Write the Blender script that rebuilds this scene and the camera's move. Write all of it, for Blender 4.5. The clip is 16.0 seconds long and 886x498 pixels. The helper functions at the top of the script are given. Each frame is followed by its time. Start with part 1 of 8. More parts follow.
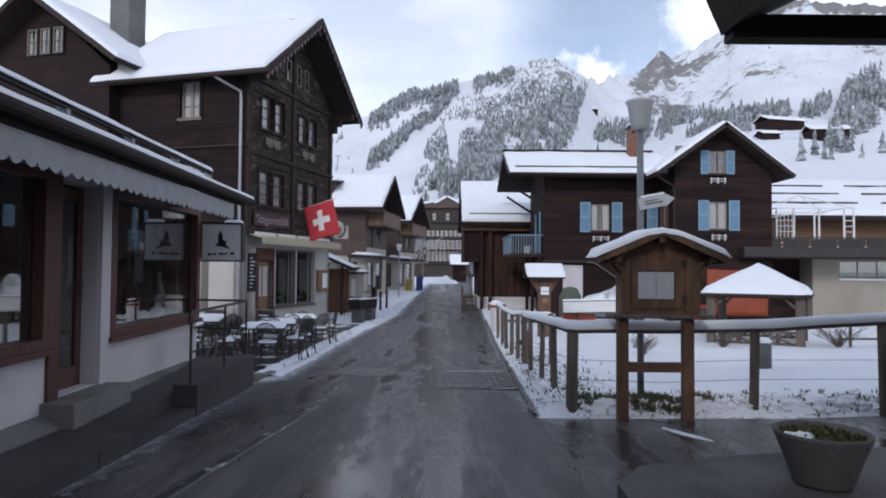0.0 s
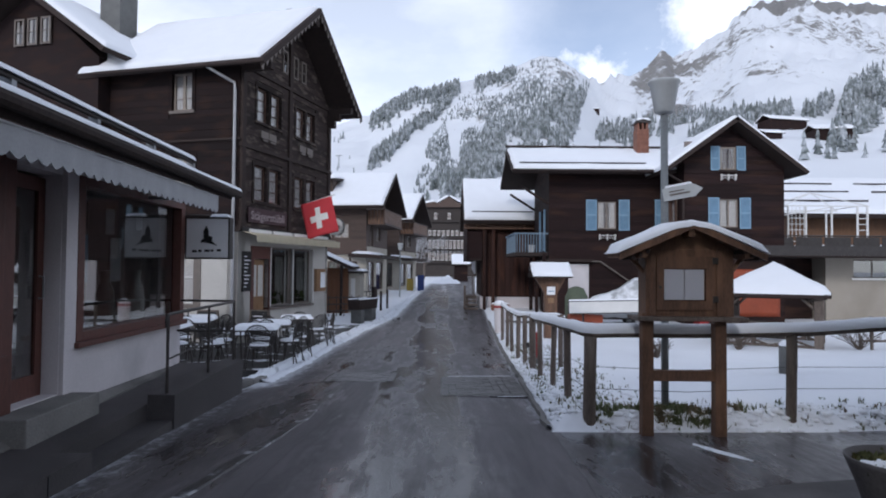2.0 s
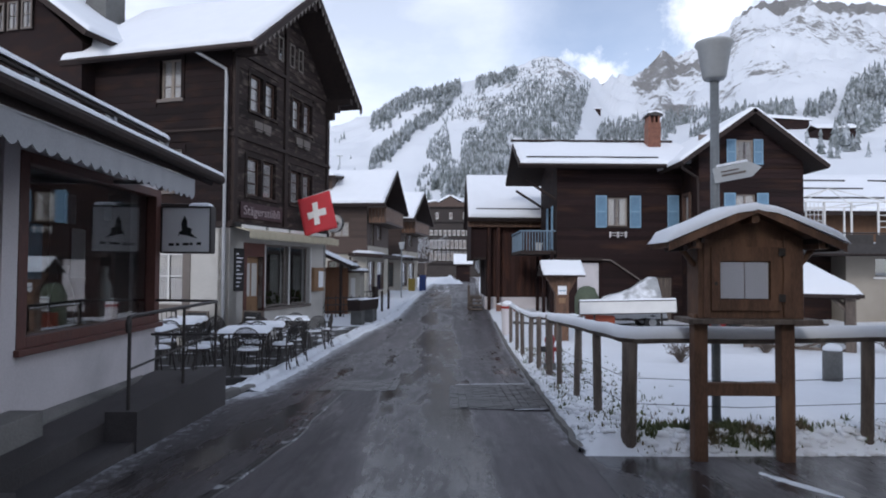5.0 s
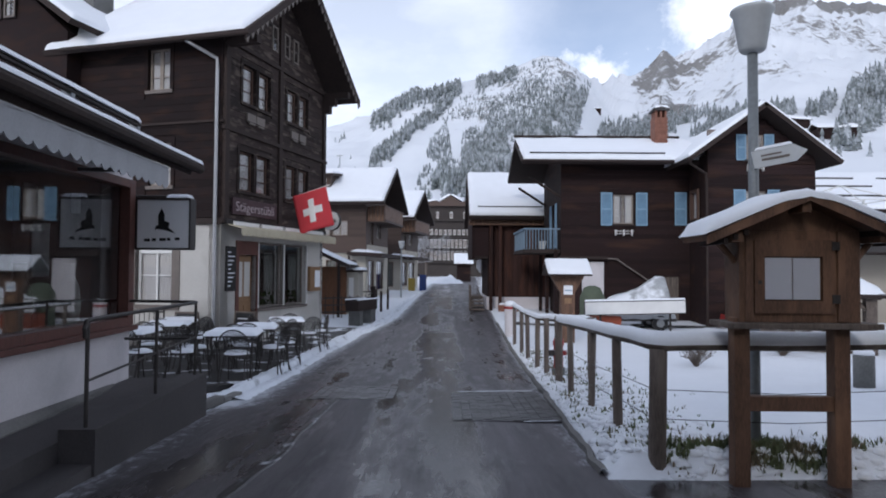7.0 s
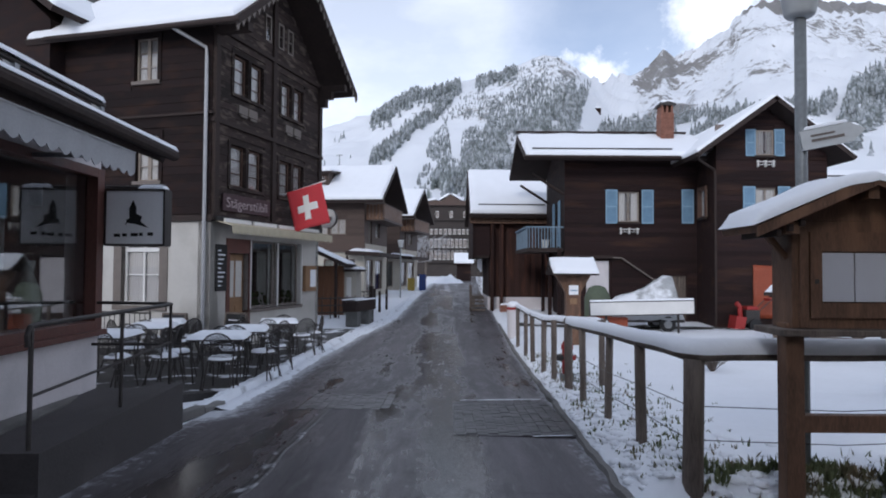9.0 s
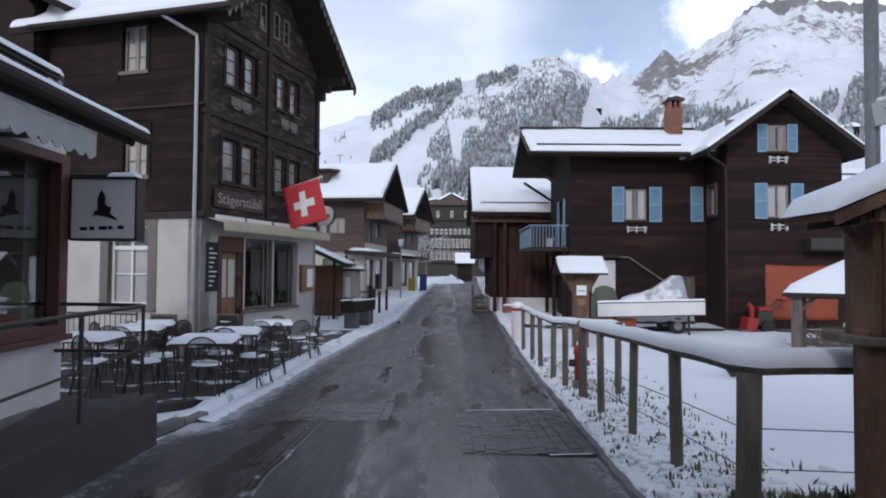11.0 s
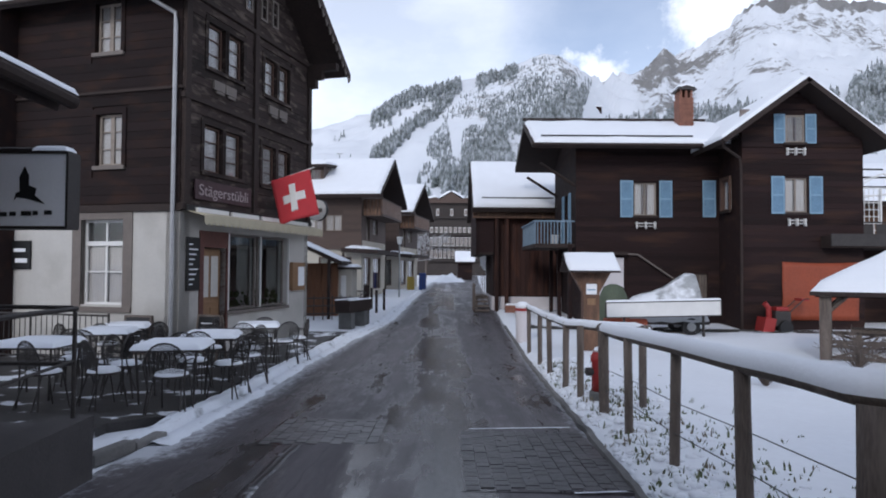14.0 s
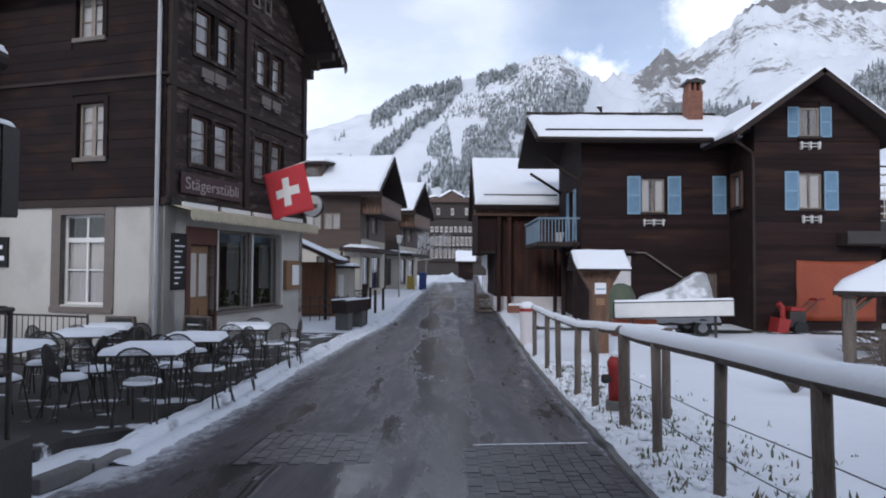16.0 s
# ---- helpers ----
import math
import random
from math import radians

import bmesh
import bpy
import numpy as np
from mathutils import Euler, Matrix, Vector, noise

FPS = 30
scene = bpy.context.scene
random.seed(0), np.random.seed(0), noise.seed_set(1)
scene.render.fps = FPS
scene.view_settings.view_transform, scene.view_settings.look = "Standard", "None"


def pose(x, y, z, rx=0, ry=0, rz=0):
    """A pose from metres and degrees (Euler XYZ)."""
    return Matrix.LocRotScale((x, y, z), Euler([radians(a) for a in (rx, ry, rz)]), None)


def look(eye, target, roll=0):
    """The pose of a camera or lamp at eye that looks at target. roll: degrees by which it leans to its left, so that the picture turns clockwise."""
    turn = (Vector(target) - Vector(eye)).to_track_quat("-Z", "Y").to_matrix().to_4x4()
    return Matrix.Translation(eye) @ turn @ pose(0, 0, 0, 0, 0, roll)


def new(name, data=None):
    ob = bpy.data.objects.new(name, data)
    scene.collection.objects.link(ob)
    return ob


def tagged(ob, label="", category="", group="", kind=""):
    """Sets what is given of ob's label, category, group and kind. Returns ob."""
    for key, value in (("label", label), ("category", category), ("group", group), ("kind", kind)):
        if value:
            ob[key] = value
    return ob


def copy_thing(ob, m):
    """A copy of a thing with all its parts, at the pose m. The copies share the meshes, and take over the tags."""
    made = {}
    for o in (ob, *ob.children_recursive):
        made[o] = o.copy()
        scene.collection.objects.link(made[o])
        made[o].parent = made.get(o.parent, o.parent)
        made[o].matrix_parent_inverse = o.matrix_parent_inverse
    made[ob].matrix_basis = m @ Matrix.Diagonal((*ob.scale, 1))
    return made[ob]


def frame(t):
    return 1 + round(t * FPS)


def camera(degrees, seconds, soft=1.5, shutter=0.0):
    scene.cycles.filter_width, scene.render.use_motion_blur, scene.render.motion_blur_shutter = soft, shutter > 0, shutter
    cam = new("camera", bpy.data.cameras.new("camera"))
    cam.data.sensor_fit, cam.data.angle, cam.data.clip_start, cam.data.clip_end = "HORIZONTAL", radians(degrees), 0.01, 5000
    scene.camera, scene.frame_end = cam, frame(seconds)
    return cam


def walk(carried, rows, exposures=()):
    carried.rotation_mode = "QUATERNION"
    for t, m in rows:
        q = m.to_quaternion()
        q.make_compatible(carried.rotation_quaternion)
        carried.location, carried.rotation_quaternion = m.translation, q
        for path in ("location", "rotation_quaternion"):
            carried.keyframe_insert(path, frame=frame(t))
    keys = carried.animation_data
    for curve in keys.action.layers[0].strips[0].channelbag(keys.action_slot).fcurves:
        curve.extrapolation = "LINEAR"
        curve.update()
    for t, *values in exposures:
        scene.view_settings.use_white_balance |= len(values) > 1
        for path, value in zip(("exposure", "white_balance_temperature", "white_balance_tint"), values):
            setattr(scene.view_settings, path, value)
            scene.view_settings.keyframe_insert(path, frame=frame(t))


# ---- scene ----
cam = camera(69.0, 16.0, soft=1.9)
EYE = 1.5
PATH = [
    (0.0, 0.000, 0.000, 0.000, -0.02, 1.74, -0.43),
    (0.5, -0.009, 0.196, -0.009, 0.05, 1.74, -0.44),
    (1.0, -0.014, 0.391, -0.021, 0.09, 1.74, -0.44),
    (1.5, -0.018, 0.591, -0.028, 0.11, 1.74, -0.44),
    (2.0, -0.029, 0.791, -0.029, 0.10, 1.73, -0.44),
    (2.5, -0.046, 0.984, -0.030, 0.10, 1.73, -0.44),
    (3.0, -0.069, 1.181, -0.034, 0.10, 1.74, -0.44),
    (3.5, -0.091, 1.375, -0.046, 0.12, 1.74, -0.44),
    (4.0, -0.109, 1.564, -0.071, 0.15, 1.77, -0.42),
    (6.5, -0.166, 2.512, -0.116, 0.21, 1.79, -0.39),
    (7.0, -0.164, 2.709, -0.126, 0.21, 1.77, -0.38),
    (7.5, -0.159, 2.903, -0.134, 0.22, 1.76, -0.36),
    (8.0, -0.164, 3.091, -0.139, 0.21, 1.75, -0.36),
    (8.5, -0.173, 3.279, -0.141, 0.19, 1.74, -0.37),
    (9.0, -0.180, 3.466, -0.144, 0.19, 1.75, -0.37),
    (11.5, -0.230, 4.416, -0.177, 0.24, 1.77, -0.40),
    (12.0, -0.226, 4.599, -0.183, 0.28, 1.76, -0.37),
    (12.5, -0.218, 4.794, -0.195, 0.31, 1.75, -0.36),
    (13.0, -0.213, 5.002, -0.206, 0.30, 1.73, -0.35),
    (13.5, -0.219, 5.207, -0.206, 0.26, 1.70, -0.36),
    (14.0, -0.225, 5.411, -0.210, 0.22, 1.68, -0.36),
    (14.5, -0.227, 5.618, -0.215, 0.21, 1.67, -0.36),
    (15.0, -0.227, 5.820, -0.224, 0.21, 1.66, -0.36),
    (15.5, -0.228, 6.023, -0.240, 0.24, 1.68, -0.34),
    (16.0, -0.242, 6.225, -0.254, 0.25, 1.68, -0.36),
]
walk(cam, [(t, pose(x, y, EYE + z, 90 + pitch, roll, yaw)) for t, x, y, z, yaw, pitch, roll in PATH],
     [(0.0, 0.0, 6200, 12), (16.0, 0.0, 6200, 12)])

# ---- world and light ----
world = bpy.data.worlds.new("world")
scene.world = world
world.use_nodes = True
wn, wl = world.node_tree.nodes, world.node_tree.links
wn.clear()
w_out, w_bg = wn.new("ShaderNodeOutputWorld"), wn.new("ShaderNodeBackground")
w_sky, w_mix, w_tc = wn.new("ShaderNodeTexSky"), wn.new("ShaderNodeMix"), wn.new("ShaderNodeTexCoord")
w_map, w_noise, w_ramp = wn.new("ShaderNodeMapping"), wn.new("ShaderNodeTexNoise"), wn.new("ShaderNodeValToRGB")
w_sky.sky_type, w_sky.sun_disc = "NISHITA", False
SUN_EL, SUN_AZ = 26.0, 200.0
w_sky.sun_elevation, w_sky.sun_rotation = radians(SUN_EL), radians(SUN_AZ)
w_sky.altitude, w_sky.air_density, w_sky.dust_density, w_sky.ozone_density = 1600, 1.0, 1.2, 1.5
w_map.inputs["Scale"].default_value = (1.0, 1.0, 2.2)
w_map.inputs["Location"].default_value = (0.35, 0.1, 0.0)
w_noise.inputs["Scale"].default_value, w_noise.inputs["Detail"].default_value = 2.6, 7.0
w_noise.inputs["Roughness"].default_value = 0.55
w_ramp.color_ramp.elements[0].position, w_ramp.color_ramp.elements[1].position = 0.40, 0.62
w_ramp.color_ramp.elements[0].color = (0.64, 0.64, 0.64, 1)
w_mix.data_type = "RGBA"
w_mix.inputs["B"].default_value = (9.75, 10.15, 10.9, 1)
w_bg.inputs["Strength"].default_value = 0.125
wl.new(w_tc.outputs["Generated"], w_map.inputs["Vector"])
wl.new(w_map.outputs["Vector"], w_noise.inputs["Vector"])
wl.new(w_noise.outputs["Fac"], w_ramp.inputs["Fac"])
w_sep, w_low, w_mul = wn.new("ShaderNodeSeparateXYZ"), wn.new("ShaderNodeMapRange"), wn.new("ShaderNodeMath")
w_low.inputs["From Min"].default_value, w_low.inputs["From Max"].default_value = 0.15, 0.75
w_low.inputs["To Min"].default_value, w_low.inputs["To Max"].default_value = 1.0, 0.35
w_mul.operation = "MULTIPLY"
wl.new(w_tc.outputs["Generated"], w_sep.inputs[0])
wl.new(w_sep.outputs["Z"], w_low.inputs["Value"])
wl.new(w_ramp.outputs["Color"], w_mul.inputs[0])
wl.new(w_low.outputs["Result"], w_mul.inputs[1])


def sky_spot(a, b, near, far, ragged):
    """A share that falls off round the direction (a, 1, b), its edge broken by a fine noise."""
    dot, rng, nz, ad = wn.new("ShaderNodeVectorMath"), wn.new("ShaderNodeMapRange"), wn.new("ShaderNodeTexNoise"), wn.new("ShaderNodeMath")
    nrm = wn.new("ShaderNodeVectorMath")
    nrm.operation, dot.operation = "NORMALIZE", "DISTANCE"
    wl.new(w_tc.outputs["Generated"], nrm.inputs[0])
    wl.new(nrm.outputs["Vector"], dot.inputs[0])
    dot.inputs[1].default_value = Vector((a, 1, b)).normalized()
    nz.inputs["Scale"].default_value, nz.inputs["Detail"].default_value, nz.inputs["Roughness"].default_value = 11.0, 8.0, 0.62
    wl.new(nrm.outputs["Vector"], nz.inputs["Vector"])
    ad.operation, ad.inputs[1].default_value = "MULTIPLY_ADD", ragged
    wl.new(nz.outputs["Fac"], ad.inputs[0])
    wl.new(dot.outputs["Value"], ad.inputs[2])
    rng.inputs["From Min"].default_value, rng.inputs["From Max"].default_value = near + ragged * 0.5, far + ragged * 0.5
    rng.inputs["To Min"].default_value, rng.inputs["To Max"].default_value = 1.0, 0.0
    rng.interpolation_type = "SMOOTHSTEP"
    wl.new(ad.outputs[0], rng.inputs["Value"])
    return rng.outputs["Result"]


def sky_math(op, x, y):
    k = wn.new("ShaderNodeMath")
    k.operation = op
    for socket, v in zip(k.inputs, (x, y)):
        if isinstance(v, (int, float)):
            socket.default_value = v
        else:
            wl.new(v, socket)
    return k.outputs[0]


# thin haze with a blue gap over the saddle and two white clouds in it
w_gap = sky_math("MULTIPLY_ADD", sky_spot(0.29, 0.40, 0.06, 0.24, 0.10), -0.62)
w_gap.node.inputs[2].default_value = 1.0
w_fac = sky_math("MULTIPLY", w_mul.outputs[0], w_gap)
w_fac = sky_math("MAXIMUM", w_fac, sky_spot(0.225, 0.305, 0.0, 0.075, 0.24))
w_fac = sky_math("MAXIMUM", w_fac, sky_spot(0.42, 0.42, 0.02, 0.13, 0.26))
wl.new(w_fac, w_mix.inputs["Factor"])
wl.new(w_sky.outputs["Color"], w_mix.inputs["A"])
wl.new(w_mix.outputs["Result"], w_bg.inputs["Color"])
wl.new(w_bg.outputs["Background"], w_out.inputs["Surface"])
sun = new("sun", bpy.data.lights.new("sun", "SUN"))
sun.data.energy, sun.data.angle, sun.data.color = 1.1, radians(12), (1.0, 0.97, 0.93)
_e, _a = radians(SUN_EL), radians(SUN_AZ)
sun.matrix_world = look((30 * math.sin(_a), 30 * math.cos(_a), 30 * math.tan(_e)), (0, 0, 0))


# ---- materials ----
def material(name, colour, rough=0.6, metal=0.0, var=0.25, scale=6.0, stretch=(1, 1, 1), bump=0.15, fine=40.0,
             second=None, patch=(0.55, 0.7), patch_scale=1.0, rough_var=0.15, island=False, spec=0.4, coords="Object"):
    """A painted or natural surface: base colour varied at two scales, patches of a second colour, and a fine relief."""
    m = bpy.data.materials.new(name)
    m.use_nodes = True
    n, l = m.node_tree.nodes, m.node_tree.links
    p = n["Principled BSDF"]
    tc, mp = n.new("ShaderNodeTexCoord"), n.new("ShaderNodeMapping")
    mp.inputs["Scale"].default_value = stretch
    if coords == "World":
        geo = n.new("ShaderNodeNewGeometry")
        l.new(geo.outputs["Position"], mp.inputs["Vector"])
    else:
        l.new(tc.outputs[coords], mp.inputs["Vector"])
    big, small = n.new("ShaderNodeTexNoise"), n.new("ShaderNodeTexNoise")
    big.inputs["Scale"].default_value, big.inputs["Detail"].default_value = scale, 5
    small.inputs["Scale"].default_value, small.inputs["Detail"].default_value = fine, 4
    l.new(mp.outputs["Vector"], big.inputs["Vector"])
    l.new(mp.outputs["Vector"], small.inputs["Vector"])
    mix1 = n.new("ShaderNodeMix")
    mix1.data_type = "RGBA"
    mix1.inputs["A"].default_value = (*[c * (1 - var) for c in colour], 1)
    mix1.inputs["B"].default_value = (*[min(1, c * (1 + var)) for c in colour], 1)
    add = n.new("ShaderNodeMath")
    add.operation = "ADD"
    half = n.new("ShaderNodeMath")
    half.operation = "MULTIPLY"
    half.inputs[1].default_value = 0.5
    l.new(big.outputs["Fac"], add.inputs[0])
    l.new(small.outputs["Fac"], add.inputs[1])
    l.new(add.outputs[0], half.inputs[0])
    ctr = n.new("ShaderNodeMapRange")
    ctr.inputs["From Min"].default_value, ctr.inputs["From Max"].default_value = 0.3, 0.7
    l.new(half.outputs[0], ctr.inputs["Value"])
    last = ctr.outputs["Result"]
    if island:
        oi = n.new("ShaderNodeObjectInfo")
        mx = n.new("ShaderNodeMix")
        mx.inputs["Factor"].default_value = 0.5
        l.new(last, mx.inputs["A"])
        l.new(oi.outputs["Random"], mx.inputs["B"])
        last = mx.outputs["Result"]
    l.new(last, mix1.inputs["Factor"])
    col = mix1.outputs["Result"]
    if second:
        pn, rp, mix2 = n.new("ShaderNodeTexNoise"), n.new("ShaderNodeMapRange"), n.new("ShaderNodeMix")
        mix2.data_type = "RGBA"
        pn.inputs["Scale"].default_value, pn.inputs["Detail"].default_value = patch_scale, 7
        rp.inputs["From Min"].default_value, rp.inputs["From Max"].default_value = patch
        l.new(mp.outputs["Vector"], pn.inputs["Vector"])
        l.new(pn.outputs["Fac"], rp.inputs["Value"])
        l.new(rp.outputs["Result"], mix2.inputs["Factor"])
        l.new(col, mix2.inputs["A"])
        mix2.inputs["B"].default_value = (*second, 1)
        col = mix2.outputs["Result"]
    l.new(col, p.inputs["Base Color"])
    rr = n.new("ShaderNodeMapRange")
    rr.inputs["To Min"].default_value, rr.inputs["To Max"].default_value = max(0.03, rough - rough_var), min(1, rough + rough_var)
    l.new(big.outputs["Fac"], rr.inputs["Value"])
    l.new(rr.outputs["Result"], p.inputs["Roughness"])
    p.inputs["Metallic"].default_value = metal
    p.inputs["Specular IOR Level"].default_value = spec
    if bump:
        b = n.new("ShaderNodeBump")
        b.inputs["Strength"].default_value, b.inputs["Distance"].default_value = bump, 0.02
        l.new(half.outputs[0], b.inputs["Height"])
        l.new(b.outputs["Normal"], p.inputs["Normal"])
    return m


def glass_material(name, tint=(0.92, 0.92, 0.93), base=0.05):
    """Clear glass whose gloss grows towards a grazing view."""
    m = bpy.data.materials.new(name)
    m.use_nodes = True
    n, l = m.node_tree.nodes, m.node_tree.links
    n.clear()
    out, mix = n.new("ShaderNodeOutputMaterial"), n.new("ShaderNodeMixShader")
    tr, gl, lw = n.new("ShaderNodeBsdfTransparent"), n.new("ShaderNodeBsdfGlossy"), n.new("ShaderNodeLayerWeight")
    pw, sc = n.new("ShaderNodeMath"), n.new("ShaderNodeMath")
    tr.inputs["Color"].default_value = (*tint, 1)
    gl.inputs["Roughness"].default_value = 0.02
    lw.inputs["Blend"].default_value = 0.5
    pw.operation, pw.inputs[1].default_value = "POWER", 4.0
    sc.operation, sc.inputs[1].default_value, sc.inputs[2].default_value = "MULTIPLY_ADD", 0.85, base
    l.new(lw.outputs["Facing"], pw.inputs[0])
    l.new(pw.outputs[0], sc.inputs[0])
    l.new(sc.outputs[0], mix.inputs[0])
    l.new(tr.outputs[0], mix.inputs[1])
    l.new(gl.outputs[0], mix.inputs[2])
    l.new(mix.outputs[0], out.inputs["Surface"])
    return m


M_TIMBER = material("dark_timber", (0.0152, 0.0086, 0.0085), 0.85, spec=0.25, var=0.6, scale=1.2, stretch=(1, 6, 6), fine=14, bump=0.5, island=True,
                    second=(0.036, 0.0185, 0.0135), patch=(0.50, 0.72), patch_scale=0.6, coords="World")
M_TIMBER_F = material("grey_timber", (0.034, 0.024, 0.0215), 0.85, spec=0.25, var=0.75, scale=1.2, stretch=(6, 1, 6), fine=14, bump=0.5, island=True,
                      second=(0.115, 0.090, 0.076), patch=(0.53, 0.70), patch_scale=1.3, coords="World")
M_TIMBER_B = material("brown_timber", (0.0210, 0.0110, 0.0107), 0.85, spec=0.25, var=0.6, scale=1.0, stretch=(1, 5, 7), fine=12, bump=0.5, island=True,
                      second=(0.050, 0.0245, 0.0165), patch=(0.52, 0.76), patch_scale=0.45, coords="World")
M_BEAM = material("beam_wood", (0.036, 0.025, 0.022), 0.8, spec=0.3, var=0.4, scale=3, fine=25, bump=0.4, coords="World")
M_SHOPWOOD = material("red_brown_wood", (0.105, 0.042, 0.033), 0.5, var=0.3, scale=3, stretch=(1, 1, 0.4), fine=30)
M_WARM = material("varnished_wood", (0.118, 0.063, 0.039), 0.6, var=0.5, scale=3, stretch=(4, 4, 1), fine=18, bump=0.4, coords="World",
                  second=(0.21, 0.112, 0.065), patch=(0.50, 0.72), patch_scale=1.6)
M_DOORWOOD = material("oak_door", (0.24, 0.14, 0.075), 0.55, var=0.3, scale=4, stretch=(4, 4, 0.6), fine=25, bump=0.2)
M_POST = material("weathered_post", (0.118, 0.094, 0.080), 0.85, var=0.5, scale=3, stretch=(5, 5, 0.7), fine=20, bump=0.6, coords="World",
                  second=(0.20, 0.165, 0.14), patch=(0.5, 0.7), patch_scale=1.2)
M_WINWOOD = material("window_wood", (0.095, 0.054, 0.040), 0.6, var=0.25, scale=4, fine=20)
M_PALEWOOD = material("pale_window_wood", (0.27, 0.225, 0.19), 0.7, var=0.3, scale=4, fine=20)
M_GREYPAINT = material("grey_frame_paint", (0.16, 0.135, 0.12), 0.7, var=0.2, scale=4, fine=30)
M_WHITE = material("white_paint", (0.72, 0.71, 0.69), 0.5, var=0.08, scale=3, fine=30, bump=0.05)
M_SIGN = material("opal_sign_sheet", (0.90, 0.90, 0.92), 0.4, var=0.04, scale=3, fine=30, bump=0)
M_RENDER = material("white_render", (0.50, 0.48, 0.45), 0.9, var=0.12, scale=1.2, fine=45, bump=0.25,
                    second=(0.38, 0.36, 0.33), patch=(0.52, 0.75), patch_scale=0.8, coords="World")
M_RENDER2 = material("beige_render", (0.44, 0.405, 0.345), 0.9, var=0.12, scale=1.0, fine=40, bump=0.2,
                     second=(0.34, 0.30, 0.24), patch=(0.55, 0.8), patch_scale=0.6, coords="World")
M_GREYWALL = material("grey_plaster", (0.62, 0.585, 0.60), 0.9, var=0.1, scale=1.5, fine=45, bump=0.2, coords="World",
                      second=(0.34, 0.34, 0.35), patch=(0.55, 0.8), patch_scale=0.7)
M_CONCRETE = material("concrete", (0.19, 0.183, 0.175), 0.85, var=0.25, scale=2, fine=50, bump=0.3, coords="World",
                      second=(0.085, 0.083, 0.08), patch=(0.5, 0.7), patch_scale=0.8)
M_DARKCON = material("damp_concrete", (0.056, 0.0505, 0.052), 0.6, var=0.3, scale=2, fine=50, bump=0.3, coords="World",
                     second=(0.092, 0.083, 0.085), patch=(0.5, 0.72), patch_scale=1.0)
M_SNOW = material("snow", (0.86, 0.88, 0.92), 0.75, var=0.03, scale=2.0, fine=30, bump=0.35, coords="World", spec=0.3)
M_FIELD = material("field_snow", (0.85, 0.87, 0.91), 0.75, var=0.04, scale=0.8, fine=12, bump=0.5, coords="World", spec=0.3)
M_IRON = material("dark_iron", (0.060, 0.054, 0.052), 0.5, metal=0.6, var=0.3, scale=8, fine=60, bump=0.1)
M_STEEL = material("grey_steel", (0.28, 0.29, 0.30), 0.45, metal=0.7, var=0.2, scale=5, fine=50, bump=0.1)
M_ZINC = material("zinc_pipe", (0.36, 0.36, 0.37), 0.45, metal=0.5, var=0.2, scale=3, fine=30, bump=0.1)
M_BLUEP = material("blue_panel_paint", (0.135, 0.235, 0.335), 0.7, var=0.25, scale=3, fine=25, bump=0.15)
M_BLUE = material("blue_shutter_paint", (0.20, 0.325, 0.44), 0.6, var=0.15, scale=3, fine=25, bump=0.1)
M_BALC = material("faded_blue_paint", (0.17, 0.235, 0.30), 0.7, var=0.25, scale=3, fine=25, bump=0.1)
M_BRICK = material("chimney_brick", (0.22, 0.10, 0.07), 0.9, var=0.4, scale=6, fine=25, bump=0.6, coords="World")
M_ORANGE = material("orange_tarpaulin", (0.28, 0.060, 0.027), 0.55, var=0.2, scale=1.5, fine=15, bump=0.5)
M_RED = material("red_paint", (0.30, 0.028, 0.026), 0.5, var=0.15, scale=5, fine=30, bump=0.05)
M_FLAGRED = material("flag_red_cloth", (0.52, 0.045, 0.055), 0.8, var=0.12, scale=4, fine=80, bump=0.1)
M_BLACK = material("black_paint", (0.012, 0.012, 0.013), 0.5, var=0.3, scale=6, fine=40, bump=0.05)
M_CURTAIN = material("white_curtain", (0.52, 0.50, 0.47), 0.9, var=0.12, scale=5, fine=50, bump=0.05)
M_AWNING = material("pale_awning_cloth", (0.37, 0.375, 0.39), 0.85, var=0.1, scale=3, fine=50, bump=0.15)
M_AWNING2 = material("cream_awning_cloth", (0.46, 0.41, 0.30), 0.85, var=0.12, scale=3, fine=50, bump=0.15)
M_GREEN = material("grass_green", (0.07, 0.11, 0.035), 0.8, var=0.5, scale=5, fine=20, bump=0.2, coords="World")
M_SPROUT = material("sprout_green", (0.105, 0.125, 0.06), 0.8, var=0.5, scale=5, fine=20, bump=0.2, coords="World", second=(0.16, 0.13, 0.085), patch=(0.5, 0.6), patch_scale=3)
M_TREE = material("frosted_conifer", (0.13, 0.15, 0.15), 0.9, var=0.5, scale=0.08, fine=0.6, bump=0, coords="World",
                  second=(0.46, 0.49, 0.53), patch=(0.42, 0.66), patch_scale=0.22)
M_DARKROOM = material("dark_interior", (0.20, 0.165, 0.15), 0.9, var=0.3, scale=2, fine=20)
M_PAPER = material("notice_paper", (0.80, 0.81, 0.84), 0.8, var=0.05, scale=3, fine=40, bump=0)
M_STONE = material("trough_stone", (0.14, 0.14, 0.135), 0.9, var=0.3, scale=4, fine=40, bump=0.5)
M_GLASS = glass_material("window_glass")
M_SHOPGLASS = glass_material("shop_glass", (0.80, 0.82, 0.82), 0.20)


